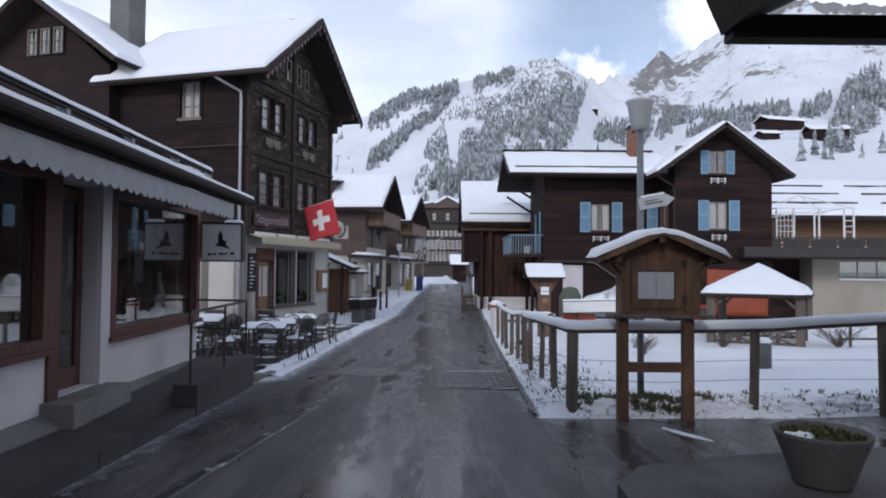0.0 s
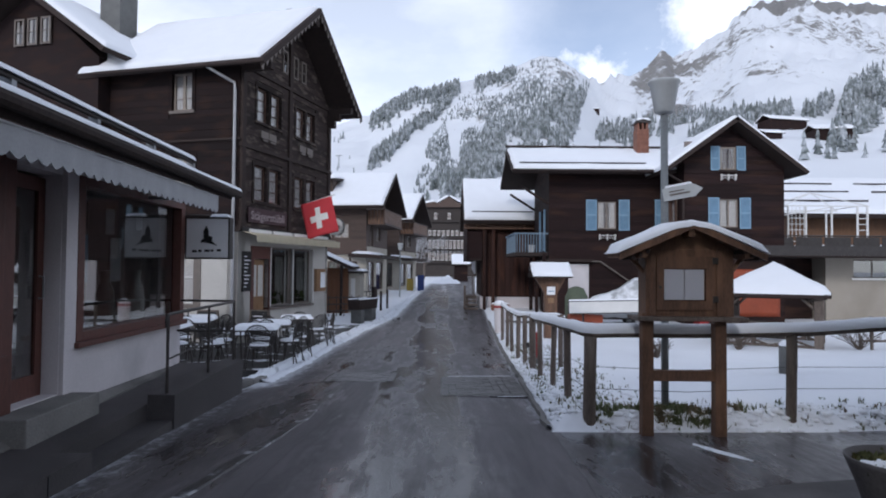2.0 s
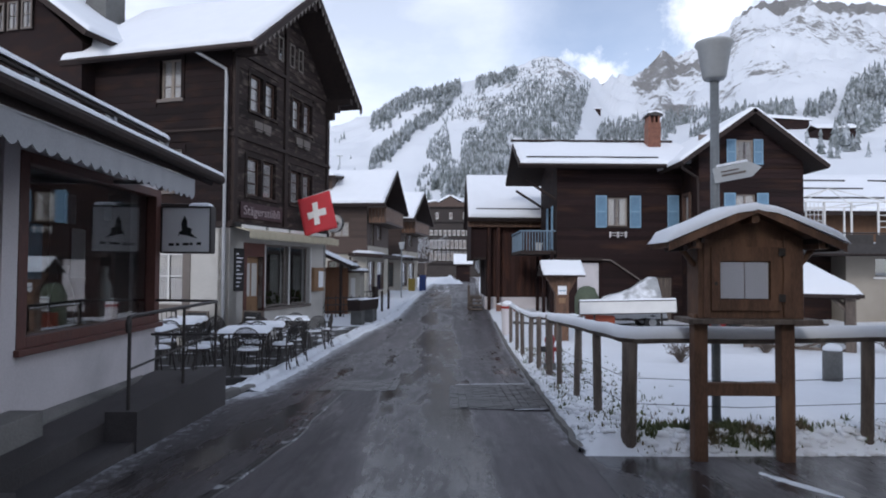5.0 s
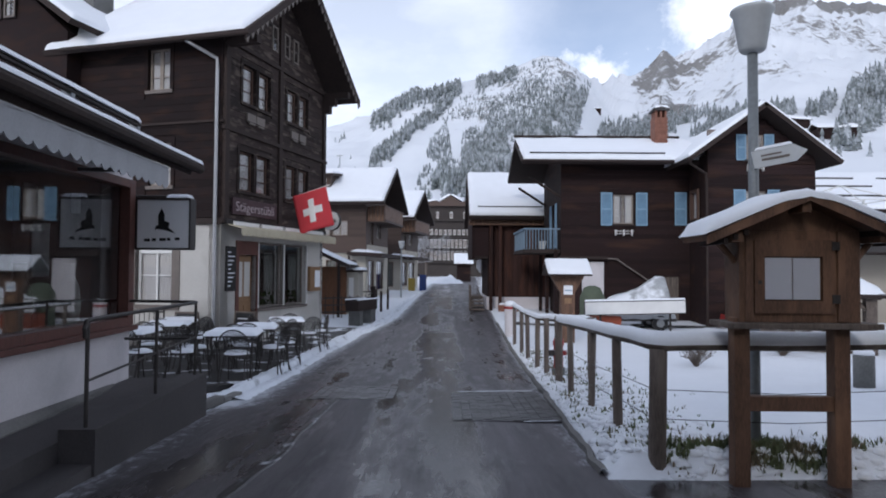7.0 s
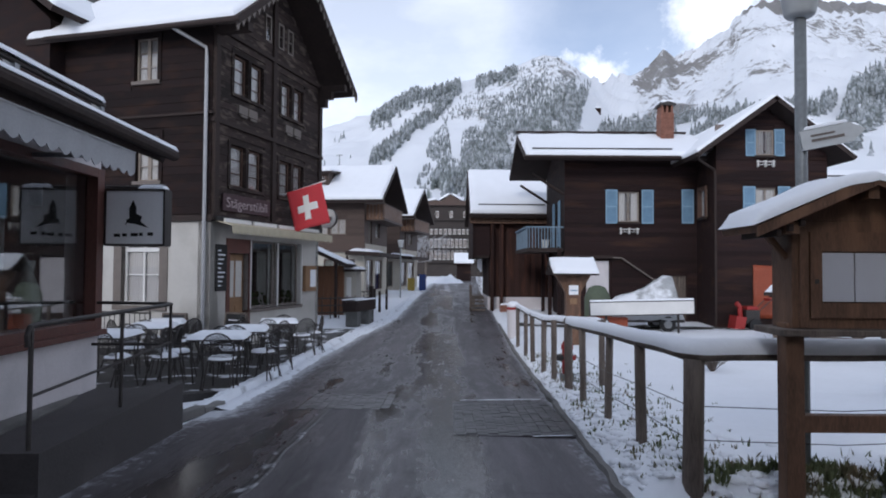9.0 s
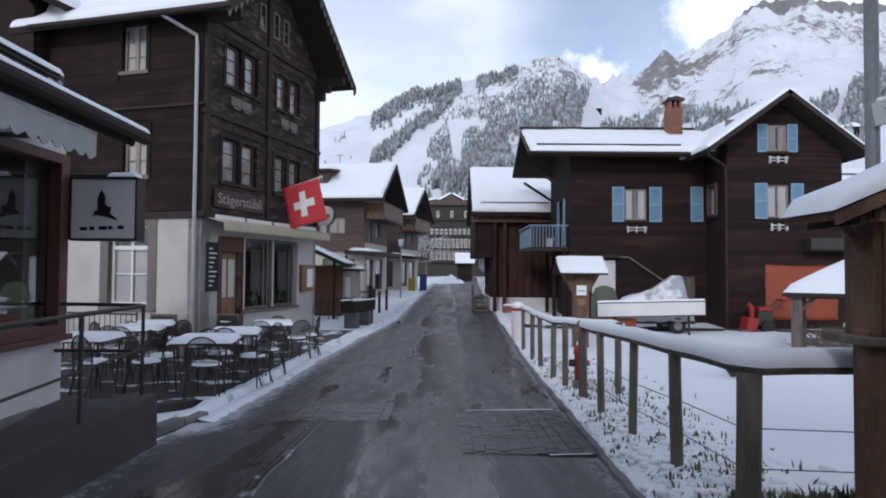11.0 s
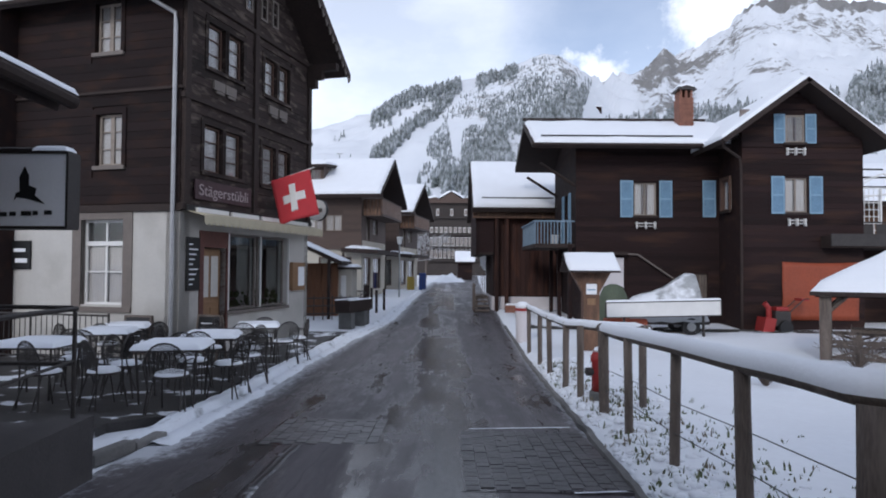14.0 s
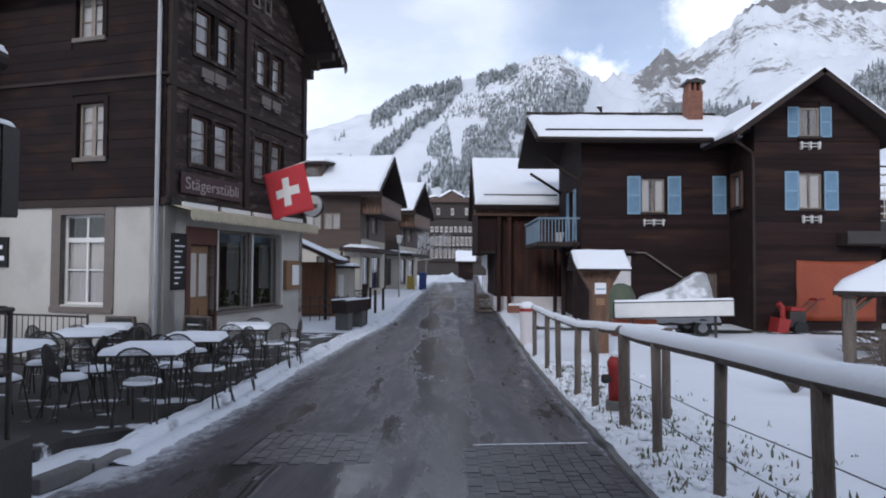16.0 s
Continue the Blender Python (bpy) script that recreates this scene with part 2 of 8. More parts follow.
def asphalt():
    """Dark asphalt, wet in long streaks along the street."""
    m = bpy.data.materials.new("wet_asphalt")
    m.use_nodes = True
    n, l = m.node_tree.nodes, m.node_tree.links
    p = n["Principled BSDF"]
    geo = n.new("ShaderNodeNewGeometry")

    def noise_at(scale, stretch, detail=5, rough=0.55):
        mp, t = n.new("ShaderNodeMapping"), n.new("ShaderNodeTexNoise")
        mp.inputs["Scale"].default_value = stretch
        t.inputs["Scale"].default_value, t.inputs["Detail"].default_value, t.inputs["Roughness"].default_value = scale, detail, rough
        l.new(geo.outputs["Position"], mp.inputs["Vector"])
        l.new(mp.outputs["Vector"], t.inputs["Vector"])
        return t.outputs["Fac"]

    def ranged(v, a, b, c, d):
        r = n.new("ShaderNodeMapRange")
        for k, x in zip(("From Min", "From Max", "To Min", "To Max"), (a, b, c, d)):
            r.inputs[k].default_value = x
        l.new(v, r.inputs["Value"])
        return r.outputs["Result"]

    def math_node(op, x, y):
        k = n.new("ShaderNodeMath")
        k.operation = op
        for s, v in zip(k.inputs, (x, y)):
            if isinstance(v, (int, float)):
                s.default_value = v
            else:
                l.new(v, s)
        return k.outputs[0]

    def blend(fac, x, y):
        k = n.new("ShaderNodeMix")
        k.data_type = "RGBA"
        for s, v in zip(("A", "B"), (x, y)):
            if isinstance(v, tuple):
                k.inputs[s].default_value = (*v, 1)
            else:
                l.new(v, k.inputs[s])
        l.new(fac, k.inputs["Factor"])
        return k.outputs["Result"]

    broad = noise_at(0.8, (1.6, 0.22, 1), 3, 0.5)
    ragged = noise_at(2.4, (1.5, 0.55, 1), 9, 0.68)
    both = math_node("ADD", math_node("MULTIPLY", broad, 0.62), math_node("MULTIPLY", ragged, 0.38))
    trk = n.new("ShaderNodeAttribute")
    trk.attribute_name = "wheel_track"
    both = math_node("ADD", math_node("ADD", both, math_node("MULTIPLY", trk.outputs["Fac"], 0.12)), math_node("MULTIPLY", math_node("SUBTRACT", noise_at(5.0, (3.0, 0.3, 1), 7, 0.7), 0.5), 0.26))
    damp = ranged(both, 0.41, 0.56, 0, 1)
    pool = ranged(both, 0.51, 0.64, 0, 1)
    grain = noise_at(70, (1, 1, 1), 3)
    tone = noise_at(1.1, (2.6, 0.30, 1), 9, 0.66)
    speck = noise_at(22, (1, 1, 1), 4, 0.7)
    dry = blend(ranged(tone, 0.36, 0.64, 0, 1), (0.043, 0.0365, 0.040), (0.128, 0.113, 0.122))
    streak = noise_at(3.2, (4.0, 0.22, 1), 8, 0.7)
    dry = blend(ranged(streak, 0.50, 0.68, 0, 0.55), dry, (0.038, 0.0335, 0.0355))
    dry = blend(ranged(speck, 0.60, 0.72, 0, 0.6), dry, (0.19, 0.183, 0.19))
    # repaired strips of slightly different age, parted by tar joints
    bmap, brick = n.new("ShaderNodeMapping"), n.new("ShaderNodeTexBrick")
    bmap.inputs["Rotation"].default_value = (0, 0, radians(91.2))
    bmap.inputs["Location"].default_value = (0.6, 0.25, 0)
    l.new(geo.outputs["Position"], bmap.inputs["Vector"])
    wob = n.new("ShaderNodeVectorMath")
    wob.operation = "ADD"
    wn2, wsc = n.new("ShaderNodeTexNoise"), n.new("ShaderNodeVectorMath")
    wn2.inputs["Scale"].default_value, wn2.inputs["Detail"].default_value = 3.0, 4
    wsc.operation = "SCALE"
    wsc.inputs["Scale"].default_value = 0.10
    l.new(geo.outputs["Position"], wn2.inputs["Vector"])
    l.new(wn2.outputs["Color"], wsc.inputs[0])
    l.new(bmap.outputs["Vector"], wob.inputs[0])
    l.new(wsc.outputs["Vector"], wob.inputs[1])
    l.new(wob.outputs["Vector"], brick.inputs["Vector"])
    for key, v in (("Scale", 1.0), ("Mortar Size", 0.008), ("Mortar Smooth", 0.3), ("Bias", 0.0), ("Brick Width", 5.2), ("Row Height", 1.32)):
        brick.inputs[key].default_value = v
    brick.inputs["Color1"].default_value, brick.inputs["Color2"].default_value = (0, 0, 0, 1), (1, 1, 1, 1)
    dry = blend(ranged(brick.outputs["Color"], 0, 1, 0.0, 0.35), dry, (0.046, 0.041, 0.0435))
    dry = blend(ranged(brick.outputs["Fac"], 0, 1, 0, 0.7), dry, (0.020, 0.018, 0.019))
    col = blend(ranged(damp, 0, 1, 0, 0.8), dry, (0.045, 0.0395, 0.0415))
    col = blend(pool, col, (0.027, 0.0245, 0.0245))
    # thin frost that thins out away from the kerb
    att = n.new("ShaderNodeAttribute")
    att.attribute_name = "frost"
    fr = math_node("ADD", math_node("MULTIPLY", noise_at(9, (1.2, 0.7, 1), 10, 0.78), 1.0), math_node("SUBTRACT", att.outputs["Fac"], 0.47))
    frost = ranged(fr, 0.40, 0.66, 0, 0.85)
    col = blend(frost, col, (0.62, 0.64, 0.68))
    l.new(col, p.inputs["Base Color"])
    rough = math_node("SUBTRACT", ranged(damp, 0, 1, 0.55, 0.20), math_node("MULTIPLY", pool, 0.14))
    l.new(math_node("MAXIMUM", rough, math_node("MULTIPLY", frost, 0.7)), p.inputs["Roughness"])
    p.inputs["Specular IOR Level"].default_value = 0.5
    b = n.new("ShaderNodeBump")
    b.inputs["Distance"].default_value = 0.012
    l.new(ranged(damp, 0, 1, 0.5, 0.10), b.inputs["Strength"])
    l.new(math_node("ADD", grain, math_node("MULTIPLY", speck, 0.6)), b.inputs["Height"])
    l.new(b.outputs["Normal"], p.inputs["Normal"])
    return m


M_ASPHALT = asphalt()


def mountain_material():
    """Snow over rock: rock shows on steep faces and in broken bands."""
    m = bpy.data.materials.new("mountain_snow_rock")
    m.use_nodes = True
    n, l = m.node_tree.nodes, m.node_tree.links
    p = n["Principled BSDF"]
    geo, sep = n.new("ShaderNodeNewGeometry"), n.new("ShaderNodeSeparateXYZ")
    l.new(geo.outputs["Normal"], sep.inputs[0])
    att = n.new("ShaderNodeAttribute")
    att.attribute_name = "rock"
    t1, t2 = n.new("ShaderNodeTexNoise"), n.new("ShaderNodeTexNoise")
    t1.inputs["Scale"].default_value, t1.inputs["Detail"].default_value, t1.inputs["Roughness"].default_value = 0.045, 14, 0.80
    t2.inputs["Scale"].default_value, t2.inputs["Detail"].default_value = 0.25, 5
    l.new(geo.outputs["Position"], t1.inputs["Vector"])
    l.new(geo.outputs["Position"], t2.inputs["Vector"])
    a1, a2 = n.new("ShaderNodeMath"), n.new("ShaderNodeMath")
    a1.operation, a2.operation = "ADD", "SUBTRACT"
    l.new(att.outputs["Fac"], a1.inputs[0])
    l.new(t1.outputs["Fac"], a1.inputs[1])
    sl = n.new("ShaderNodeMath")
    sl.operation, sl.inputs[1].default_value = "MULTIPLY", 0.25
    l.new(sep.outputs["Z"], sl.inputs[0])
    l.new(a1.outputs[0], a2.inputs[0])
    l.new(sl.outputs[0], a2.inputs[1])
    r = n.new("ShaderNodeMapRange")
    r.inputs["From Min"].default_value, r.inputs["From Max"].default_value = 0.49, 0.545
    l.new(a2.outputs[0], r.inputs["Value"])
    rock, mix = n.new("ShaderNodeMix"), n.new("ShaderNodeMix")
    rock.data_type = mix.data_type = "RGBA"
    rock.inputs["A"].default_value, rock.inputs["B"].default_value = (0.12, 0.115, 0.11, 1), (0.34, 0.33, 0.325, 1)
    l.new(t2.outputs["Fac"], rock.inputs["Factor"])
    mix.inputs["A"].default_value = (0.76, 0.785, 0.83, 1)
    l.new(rock.outputs["Result"], mix.inputs["B"])
    l.new(r.outputs["Result"], mix.inputs["Factor"])
    l.new(mix.outputs["Result"], p.inputs["Base Color"])
    p.inputs["Roughness"].default_value = 0.85
    return m


M_MOUNTAIN = mountain_material()


# ---- building blocks ----
def thing(name, label, category, m=None, group="", kind=""):
    ob = new(name)
    ob.empty_display_size = 0.2
    if m is not None:
        ob.matrix_basis = m
    return tagged(ob, label, category, group, kind)


def mesh_of(name, bm, mat, smooth=False):
    me = bpy.data.meshes.new(name)
    bm.to_mesh(me)
    bm.free()
    if mat:
        me.materials.append(mat)
    if smooth:
        me.polygons.foreach_set("use_smooth", [True] * len(me.polygons))
    return me


def part(name, bm, mat, parent, label="", m=None, smooth=False, kind=""):
    """Links a bmesh as one mesh object under a thing or a part."""
    ob = new(name, mesh_of(name, bm, mat, smooth))
    ob.parent = parent
    if m is not None:
        ob.matrix_basis = m
    return tagged(ob, label, "", "", kind)


def solo(name, bm, mat, label, category, m=None, smooth=False, group="", kind=""):
    ob = new(name, mesh_of(name, bm, mat, smooth))
    if m is not None:
        ob.matrix_basis = m
    return tagged(ob, label, category, group, kind)


def box(bm, x0, x1, y0, y1, z0, z1, bevel=0.0):
    vs = bmesh.ops.create_cube(bm, size=1)["verts"]
    for v in vs:
        v.co = Vector(((x0 + x1) / 2 + v.co.x * (x1 - x0), (y0 + y1) / 2 + v.co.y * (y1 - y0), (z0 + z1) / 2 + v.co.z * (z1 - z0)))
    if bevel:
        es = list({e for v in vs for e in v.link_edges})
        bmesh.ops.bevel(bm, geom=es, offset=bevel, segments=2, affect="EDGES", profile=0.6)
    return bm


def boxes(*rows, bevel=0.0):
    bm = bmesh.new()
    for r in rows:
        box(bm, *r, bevel=bevel)
    return bm


def rod(bm, p, q, r, r2=None, seg=10, caps=True):
    p, q = Vector(p), Vector(q)
    d = q - p
    vs = bmesh.ops.create_cone(bm, cap_ends=caps, segments=seg, radius1=r, radius2=r if r2 is None else r2, depth=d.length)["verts"]
    m = Matrix.Translation((p + q) / 2) @ d.to_track_quat("Z", "Y").to_matrix().to_4x4()
    bmesh.ops.transform(bm, matrix=m, verts=vs)
    return bm


def rods(pts, r, seg=8):
    """A tube through the points."""
    bm = bmesh.new()
    tube(bm, pts, r, seg)
    return bm


def tube(bm, pts, r, seg=8):
    pts = [Vector(p) for p in pts]
    rings = []
    for i, p in enumerate(pts):
        d = (pts[min(i + 1, len(pts) - 1)] - pts[max(i - 1, 0)]).normalized()
        side = d.orthogonal().normalized() if not rings else (rings[-1][0].co - pts[i - 1]).normalized()
        side = (side - d * side.dot(d)).normalized()
        up = d.cross(side)
        rings.append([bm.verts.new(p + r * (math.cos(2 * math.pi * k / seg) * side + math.sin(2 * math.pi * k / seg) * up)) for k in range(seg)])
    for a, b in zip(rings, rings[1:]):
        for k in range(seg):
            bm.faces.new((a[k], a[(k + 1) % seg], b[(k + 1) % seg], b[k]))
    bm.faces.new(rings[0][::-1])
    bm.faces.new(rings[-1])
    return bm


def prism(bm, pts, axis, a, b):
    """A flat outline pushed along an axis from a to b: 'x' outlines are (y, z), 'y' outlines (x, z), 'z' outlines (x, y)."""
    def at(p, t):
        return {"x": (t, p[0], p[1]), "y": (p[0], t, p[1]), "z": (p[0], p[1], t)}[axis]
    lo, hi = [bm.verts.new(at(p, a)) for p in pts], [bm.verts.new(at(p, b)) for p in pts]
    k = len(pts)
    bm.faces.new(lo)
    bm.faces.new(hi[::-1])
    for i in range(k):
        bm.faces.new((lo[i], hi[i], hi[(i + 1) % k], lo[(i + 1) % k]))
    bmesh.ops.recalc_face_normals(bm, faces=bm.faces)
    return bm


def lathe(profile, seg=20):
    """A turned body from (radius, z) pairs."""
    bm = bmesh.new()
    rings = [[bm.verts.new((max(r, 0.001) * math.cos(2 * math.pi * k / seg), max(r, 0.001) * math.sin(2 * math.pi * k / seg), z)) for k in range(seg)] for r, z in profile]
    for a, b in zip(rings, rings[1:]):
        for k in range(seg):
            bm.faces.new((a[k], a[(k + 1) % seg], b[(k + 1) % seg], b[k]))
    bm.faces.new(rings[0][::-1])
    bm.faces.new(rings[-1])
    return bm


def wall_bm(length0, length1, z0, z1, thick, openings=()):
    """A wall along x from length0 to length1, its outer face at y = 0 and its body behind, with openings (x0, x1, z0, z1) cut through."""
    bm = bmesh.new()
    xs = sorted({length0, length1, *[o[0] for o in openings], *[o[1] for o in openings]})
    zs = sorted({z0, z1, *[min(max(o[2], z0), z1) for o in openings], *[min(max(o[3], z0), z1) for o in openings]})
    made = {}

    def vert(i, k, j):
        if (i, k, j) not in made:
            made[(i, k, j)] = bm.verts.new((xs[i], thick * k, zs[j]))
        return made[(i, k, j)]

    def solid(i, j):
        if not (0 <= i < len(xs) - 1 and 0 <= j < len(zs) - 1):
            return False
        x, z = (xs[i] + xs[i + 1]) / 2, (zs[j] + zs[j + 1]) / 2
        return not any(o[0] < x < o[1] and o[2] < z < o[3] for o in openings)

    for i in range(len(xs) - 1):
        for j in range(len(zs) - 1):
            if not solid(i, j):
                continue
            c = [[[vert(i + p, k, j + q) for q in (0, 1)] for k in (0, 1)] for p in (0, 1)]
            bm.faces.new((c[0][0][0], c[1][0][0], c[1][0][1], c[0][0][1]))
            bm.faces.new((c[0][1][0], c[0][1][1], c[1][1][1], c[1][1][0]))
            if not solid(i - 1, j):
                bm.faces.new((c[0][0][0], c[0][0][1], c[0][1][1], c[0][1][0]))
            if not solid(i + 1, j):
                bm.faces.new((c[1][0][0], c[1][1][0], c[1][1][1], c[1][0][1]))
            if not solid(i, j - 1):
                bm.faces.new((c[0][0][0], c[0][1][0], c[1][1][0], c[1][0][0]))
            if not solid(i, j + 1):
                bm.faces.new((c[0][0][1], c[1][0][1], c[1][1][1], c[0][1][1]))
    return bm


UNIT = {}


def unit_mesh(mat, key="board"):
    if (key, mat.name) not in UNIT:
        bm = boxes((0, 1, 0, 1, 0, 1))
        UNIT[(key, mat.name)] = mesh_of(key, bm, mat)
    return UNIT[(key, mat.name)]


def piece(name, mat, parent, x0, x1, y0, y1, z0, z1, ry=0.0):
    ob = bpy.data.objects.new(name, unit_mesh(mat, name))
    scene.collection.objects.link(ob)
    ob.parent = parent
    ob.matrix_basis = Matrix.Translation((x0, y0, z0)) @ Matrix.Diagonal((x1 - x0, y1 - y0, z1 - z0, 1))
    return ob


def boards(parent, mat, x0, x1, z0, z1, pitch, openings=(), proud=0.03, seed=1, name="board", top=None):
    """Horizontal boards, one object each, on the outside of a wall (outward is -y); top(z) narrows them under a gable."""
    rnd = random.Random(seed)
    z = z0
    while z < z1 - 0.02:
        h = min(pitch, z1 - z)
        a, b = (x0, x1) if top is None else top(z + h)
        spans = [(a, b)]
        for o in openings:
            if o[2] < z + h - 0.02 and o[3] > z + 0.02:
                cut = []
                for s in spans:
                    if o[0] > s[0]:
                        cut.append((s[0], min(s[1], o[0])))
                    if o[1] < s[1]:
                        cut.append((max(s[0], o[1]), s[1]))
                spans = cut
        for s in spans:
            if s[1] - s[0] > 0.05:
                p = proud + rnd.uniform(-0.006, 0.006)
                piece(name, mat, parent, s[0], s[1], -p, 0.01, z + 0.003, z + h - 0.003)
        z += pitch


def snow_sheet(bm, o, u, v, thick, nu=14, nv=6, edge=0.18, seed=0, droop=0.0):
    """A snow cover on the parallelogram o, o + u, o + v, thick in its middle and rounded at its edges."""
    o, u, v = Vector(o), Vector(u), Vector(v)
    n = u.cross(v).normalized()
    if n.z < 0:
        n = -n
    eu, ev = min(0.4, edge / u.length), min(0.4, edge / v.length)

    def steps(e, k):
        return [0, e * 0.12, e * 0.5, e] + [e + (1 - 2 * e) * i / k for i in range(1, k)] + [1 - e, 1 - e * 0.5, 1 - e * 0.12, 1]

    def rise(s, e):
        d = min(s, 1 - s) / e
        return 0.0 if d <= 0 else min(1.0, 1 - (1 - min(d, 1)) ** 2.6)

    us, vs = steps(eu, nu), steps(ev, nv)
    grid = []
    for a in us:
        row = []
        for b in vs:
            p = o + a * u + b * v
            h = min(rise(a, eu), rise(b, ev))
            h = thick * h * (1 + 0.22 * noise.noise(p * 0.9 + Vector((seed, 0, 0))) + 0.12 * noise.noise(p * 3.1))
            wob = 0.02 * noise.noise(p * 2.0 + Vector((0, seed, 5)))
            row.append(bm.verts.new(p + n * (h + 0.003) + u.normalized() * wob * (1 if 0 < a < 1 else 2)))
        grid.append(row)
    flip = (u.cross(v)).z < 0
    for i in range(len(us) - 1):
        for j in range(len(vs) - 1):
            f = (grid[i][j], grid[i + 1][j], grid[i + 1][j + 1], grid[i][j + 1])
            bm.faces.new(f[::-1] if flip else f)
    return bm


def slab(bm, o, u, v, thick):
    """A flat plate on the parallelogram o, o + u, o + v, its body below it."""
    o, u, v = Vector(o), Vector(u), Vector(v)
    n = u.cross(v).normalized()
    if n.z < 0:
        n = -n
    top = [bm.verts.new(p) for p in (o, o + u, o + u + v, o + v)]
    low = [bm.verts.new(p.co - n * thick) for p in top]
    bm.faces.new(top)
    bm.faces.new(low[::-1])
    for i in range(4):
        bm.faces.new((top[i], low[i], low[(i + 1) % 4], top[(i + 1) % 4]))
    bmesh.ops.recalc_face_normals(bm, faces=bm.faces)
    return bm


def curtain_bm(w, h, y, gap=0.0, waves=7):
    """Two hanging halves of a curtain in folds, gathered apart by gap."""
    bm = bmesh.new()
    for a, b in ((0.02, w / 2 - gap / 2), (w / 2 + gap / 2, w - 0.02)):
        cols = []
        for i in range(waves * 4 + 1):
            s = i / (waves * 4)
            x = a + (b - a) * s
            yy = y + 0.012 * math.sin(s * waves * 2 * math.pi)
            cols.append((bm.verts.new((x, yy, 0.02)), bm.verts.new((x, yy, h - 0.02))))
        for c, d in zip(cols, cols[1:]):
            bm.faces.new((c[0], d[0], d[1], c[1]))
    return bm


def scallops(x0, x1, n, y, top, low, drop):
    """A hanging valance in one strip: gently pleated cloth whose lower edge runs in n scallops."""
    bm = bmesh.new()
    rows = []
    for i in range(n * 6 + 1):
        x = x0 + (x1 - x0) * i / (n * 6)
        ph = (i % 6) / 6
        z = low - drop * math.sin(math.pi * ph)
        yy = y - 0.006 * math.sin(math.pi * i / 6) + 0.006 * noise.noise(Vector((x * 2, 0, 0)))
        rows.append([bm.verts.new(p) for p in ((x, yy, top), (x, yy, z), (x, yy + 0.008, z), (x, yy + 0.008, top))])
    for p, q in zip(rows, rows[1:]):
        for k in range(4):
            bm.faces.new((p[k], p[(k + 1) % 4], q[(k + 1) % 4], q[k]))
    bm.faces.new(rows[0])
    bm.faces.new(rows[-1])
    bmesh.ops.recalc_face_normals(bm, faces=bm.faces)
    return bm


def window(parent, m, w, h, frame_mat, bars=(1, 2), curtain=True, sill=None, case=None, glass=None, depth=0.05, bar=0.05, gap=0.1, snow=False, head=None):
    """A window in an opening whose lower left corner is m: frame, mullions, panes, sill, outer casing and curtain. Outward is -y."""
    glass = glass or M_GLASS
    win = new("window")
    win.parent = parent
    win.matrix_basis = m
    y0, y1 = depth, depth + 0.05
    f = 0.055
    part("window_frame", boxes((0, f, y0, y1, 0, h), (w - f, w, y0, y1, 0, h), (f, w - f, y0, y1, 0, f), (f, w - f, y0, y1, h - f, h)), frame_mat, win)
    nx, nz = bars
    bm = bmesh.new()
    for i in range(1, nx + 1):
        x = w * i / (nx + 1)
        box(bm, x - bar / 2, x + bar / 2, y0 + 0.004, y1 - 0.004, f, h - f)
    if nx:
        part("mullion", bm, frame_mat, win)
    else:
        bm.free()
    for i in range(1, nz + 1):
        z = h * i / (nz + 1)
        part("glazing_bar", boxes((f, w - f, y0 + 0.008, y1 - 0.012, z - 0.012, z + 0.012)), frame_mat, win)
    for i in range(nx + 1):
        a, b = w * i / (nx + 1) + 0.03, w * (i + 1) / (nx + 1) - 0.03
        pane = part("pane", boxes((a, b, y0 + 0.022, y0 + 0.028, 0.03, h - 0.03)), glass, win)
        pane.visible_shadow = False
    if curtain:
        part("curtain", curtain_bm(w, h, y1 + 0.012, gap), M_CURTAIN, win, "pale gathered curtain", smooth=True)
    if sill:
        part("sill", boxes((-0.08, w + 0.08, -0.07, depth, -0.09, 0.0), bevel=0.008), sill, win)
        if snow:
            bm = bmesh.new()
            snow_sheet(bm, (-0.06, -0.068, 0), (w + 0.12, 0, 0), (0, 0.07, 0), 0.02, 5, 2, 0.03)
            part("snow_line", bm, M_SNOW, win, smooth=True)
    if case:
        c = 0.11
        part("casing", boxes((-c, 0, -0.055, 0.02, -0.02, h + c), (w, w + c, -0.055, 0.02, -0.02, h + c), (0, w, -0.055, 0.02, h, h + c)), case, win)
    return win


def gable_roof(parent, x0, x1, y0, y1, ridge_y, ze, zr, thick=0.16, snow=0.16, mat=None, seed=0, ze2=None, under=None):
    """A pitched roof with its ridge along x, eaves at y0 and y1 (heights ze and ze2), with snow on both slopes."""
    mat = mat or M_BEAM
    ze2 = ze if ze2 is None else ze2
    for k, (ya, za) in enumerate(((y0, ze), (y1, ze2))):
        bm = bmesh.new()
        slab(bm, (x0, ya, za), (x1 - x0, 0, 0), (0, ridge_y - ya, zr - za), thick)
        r = part("roof", bm, mat, parent, "dark boarded roof slope")
        bm = bmesh.new()
        e = 0.06
        yy = 1 if ridge_y > ya else -1
        snow_sheet(bm, (x0 + 0.05, ya + e * yy, za + e * (zr - za) / abs(ridge_y - ya)), (x1 - x0 - 0.1, 0, 0), (0, ridge_y - ya - e * yy, (zr - za) * (1 - e / abs(ridge_y - ya))), snow, 24, 8, 0.16, seed + k)
        part("snow_cover", bm, M_SNOW, r, "smooth snow cover on the roof", smooth=True)


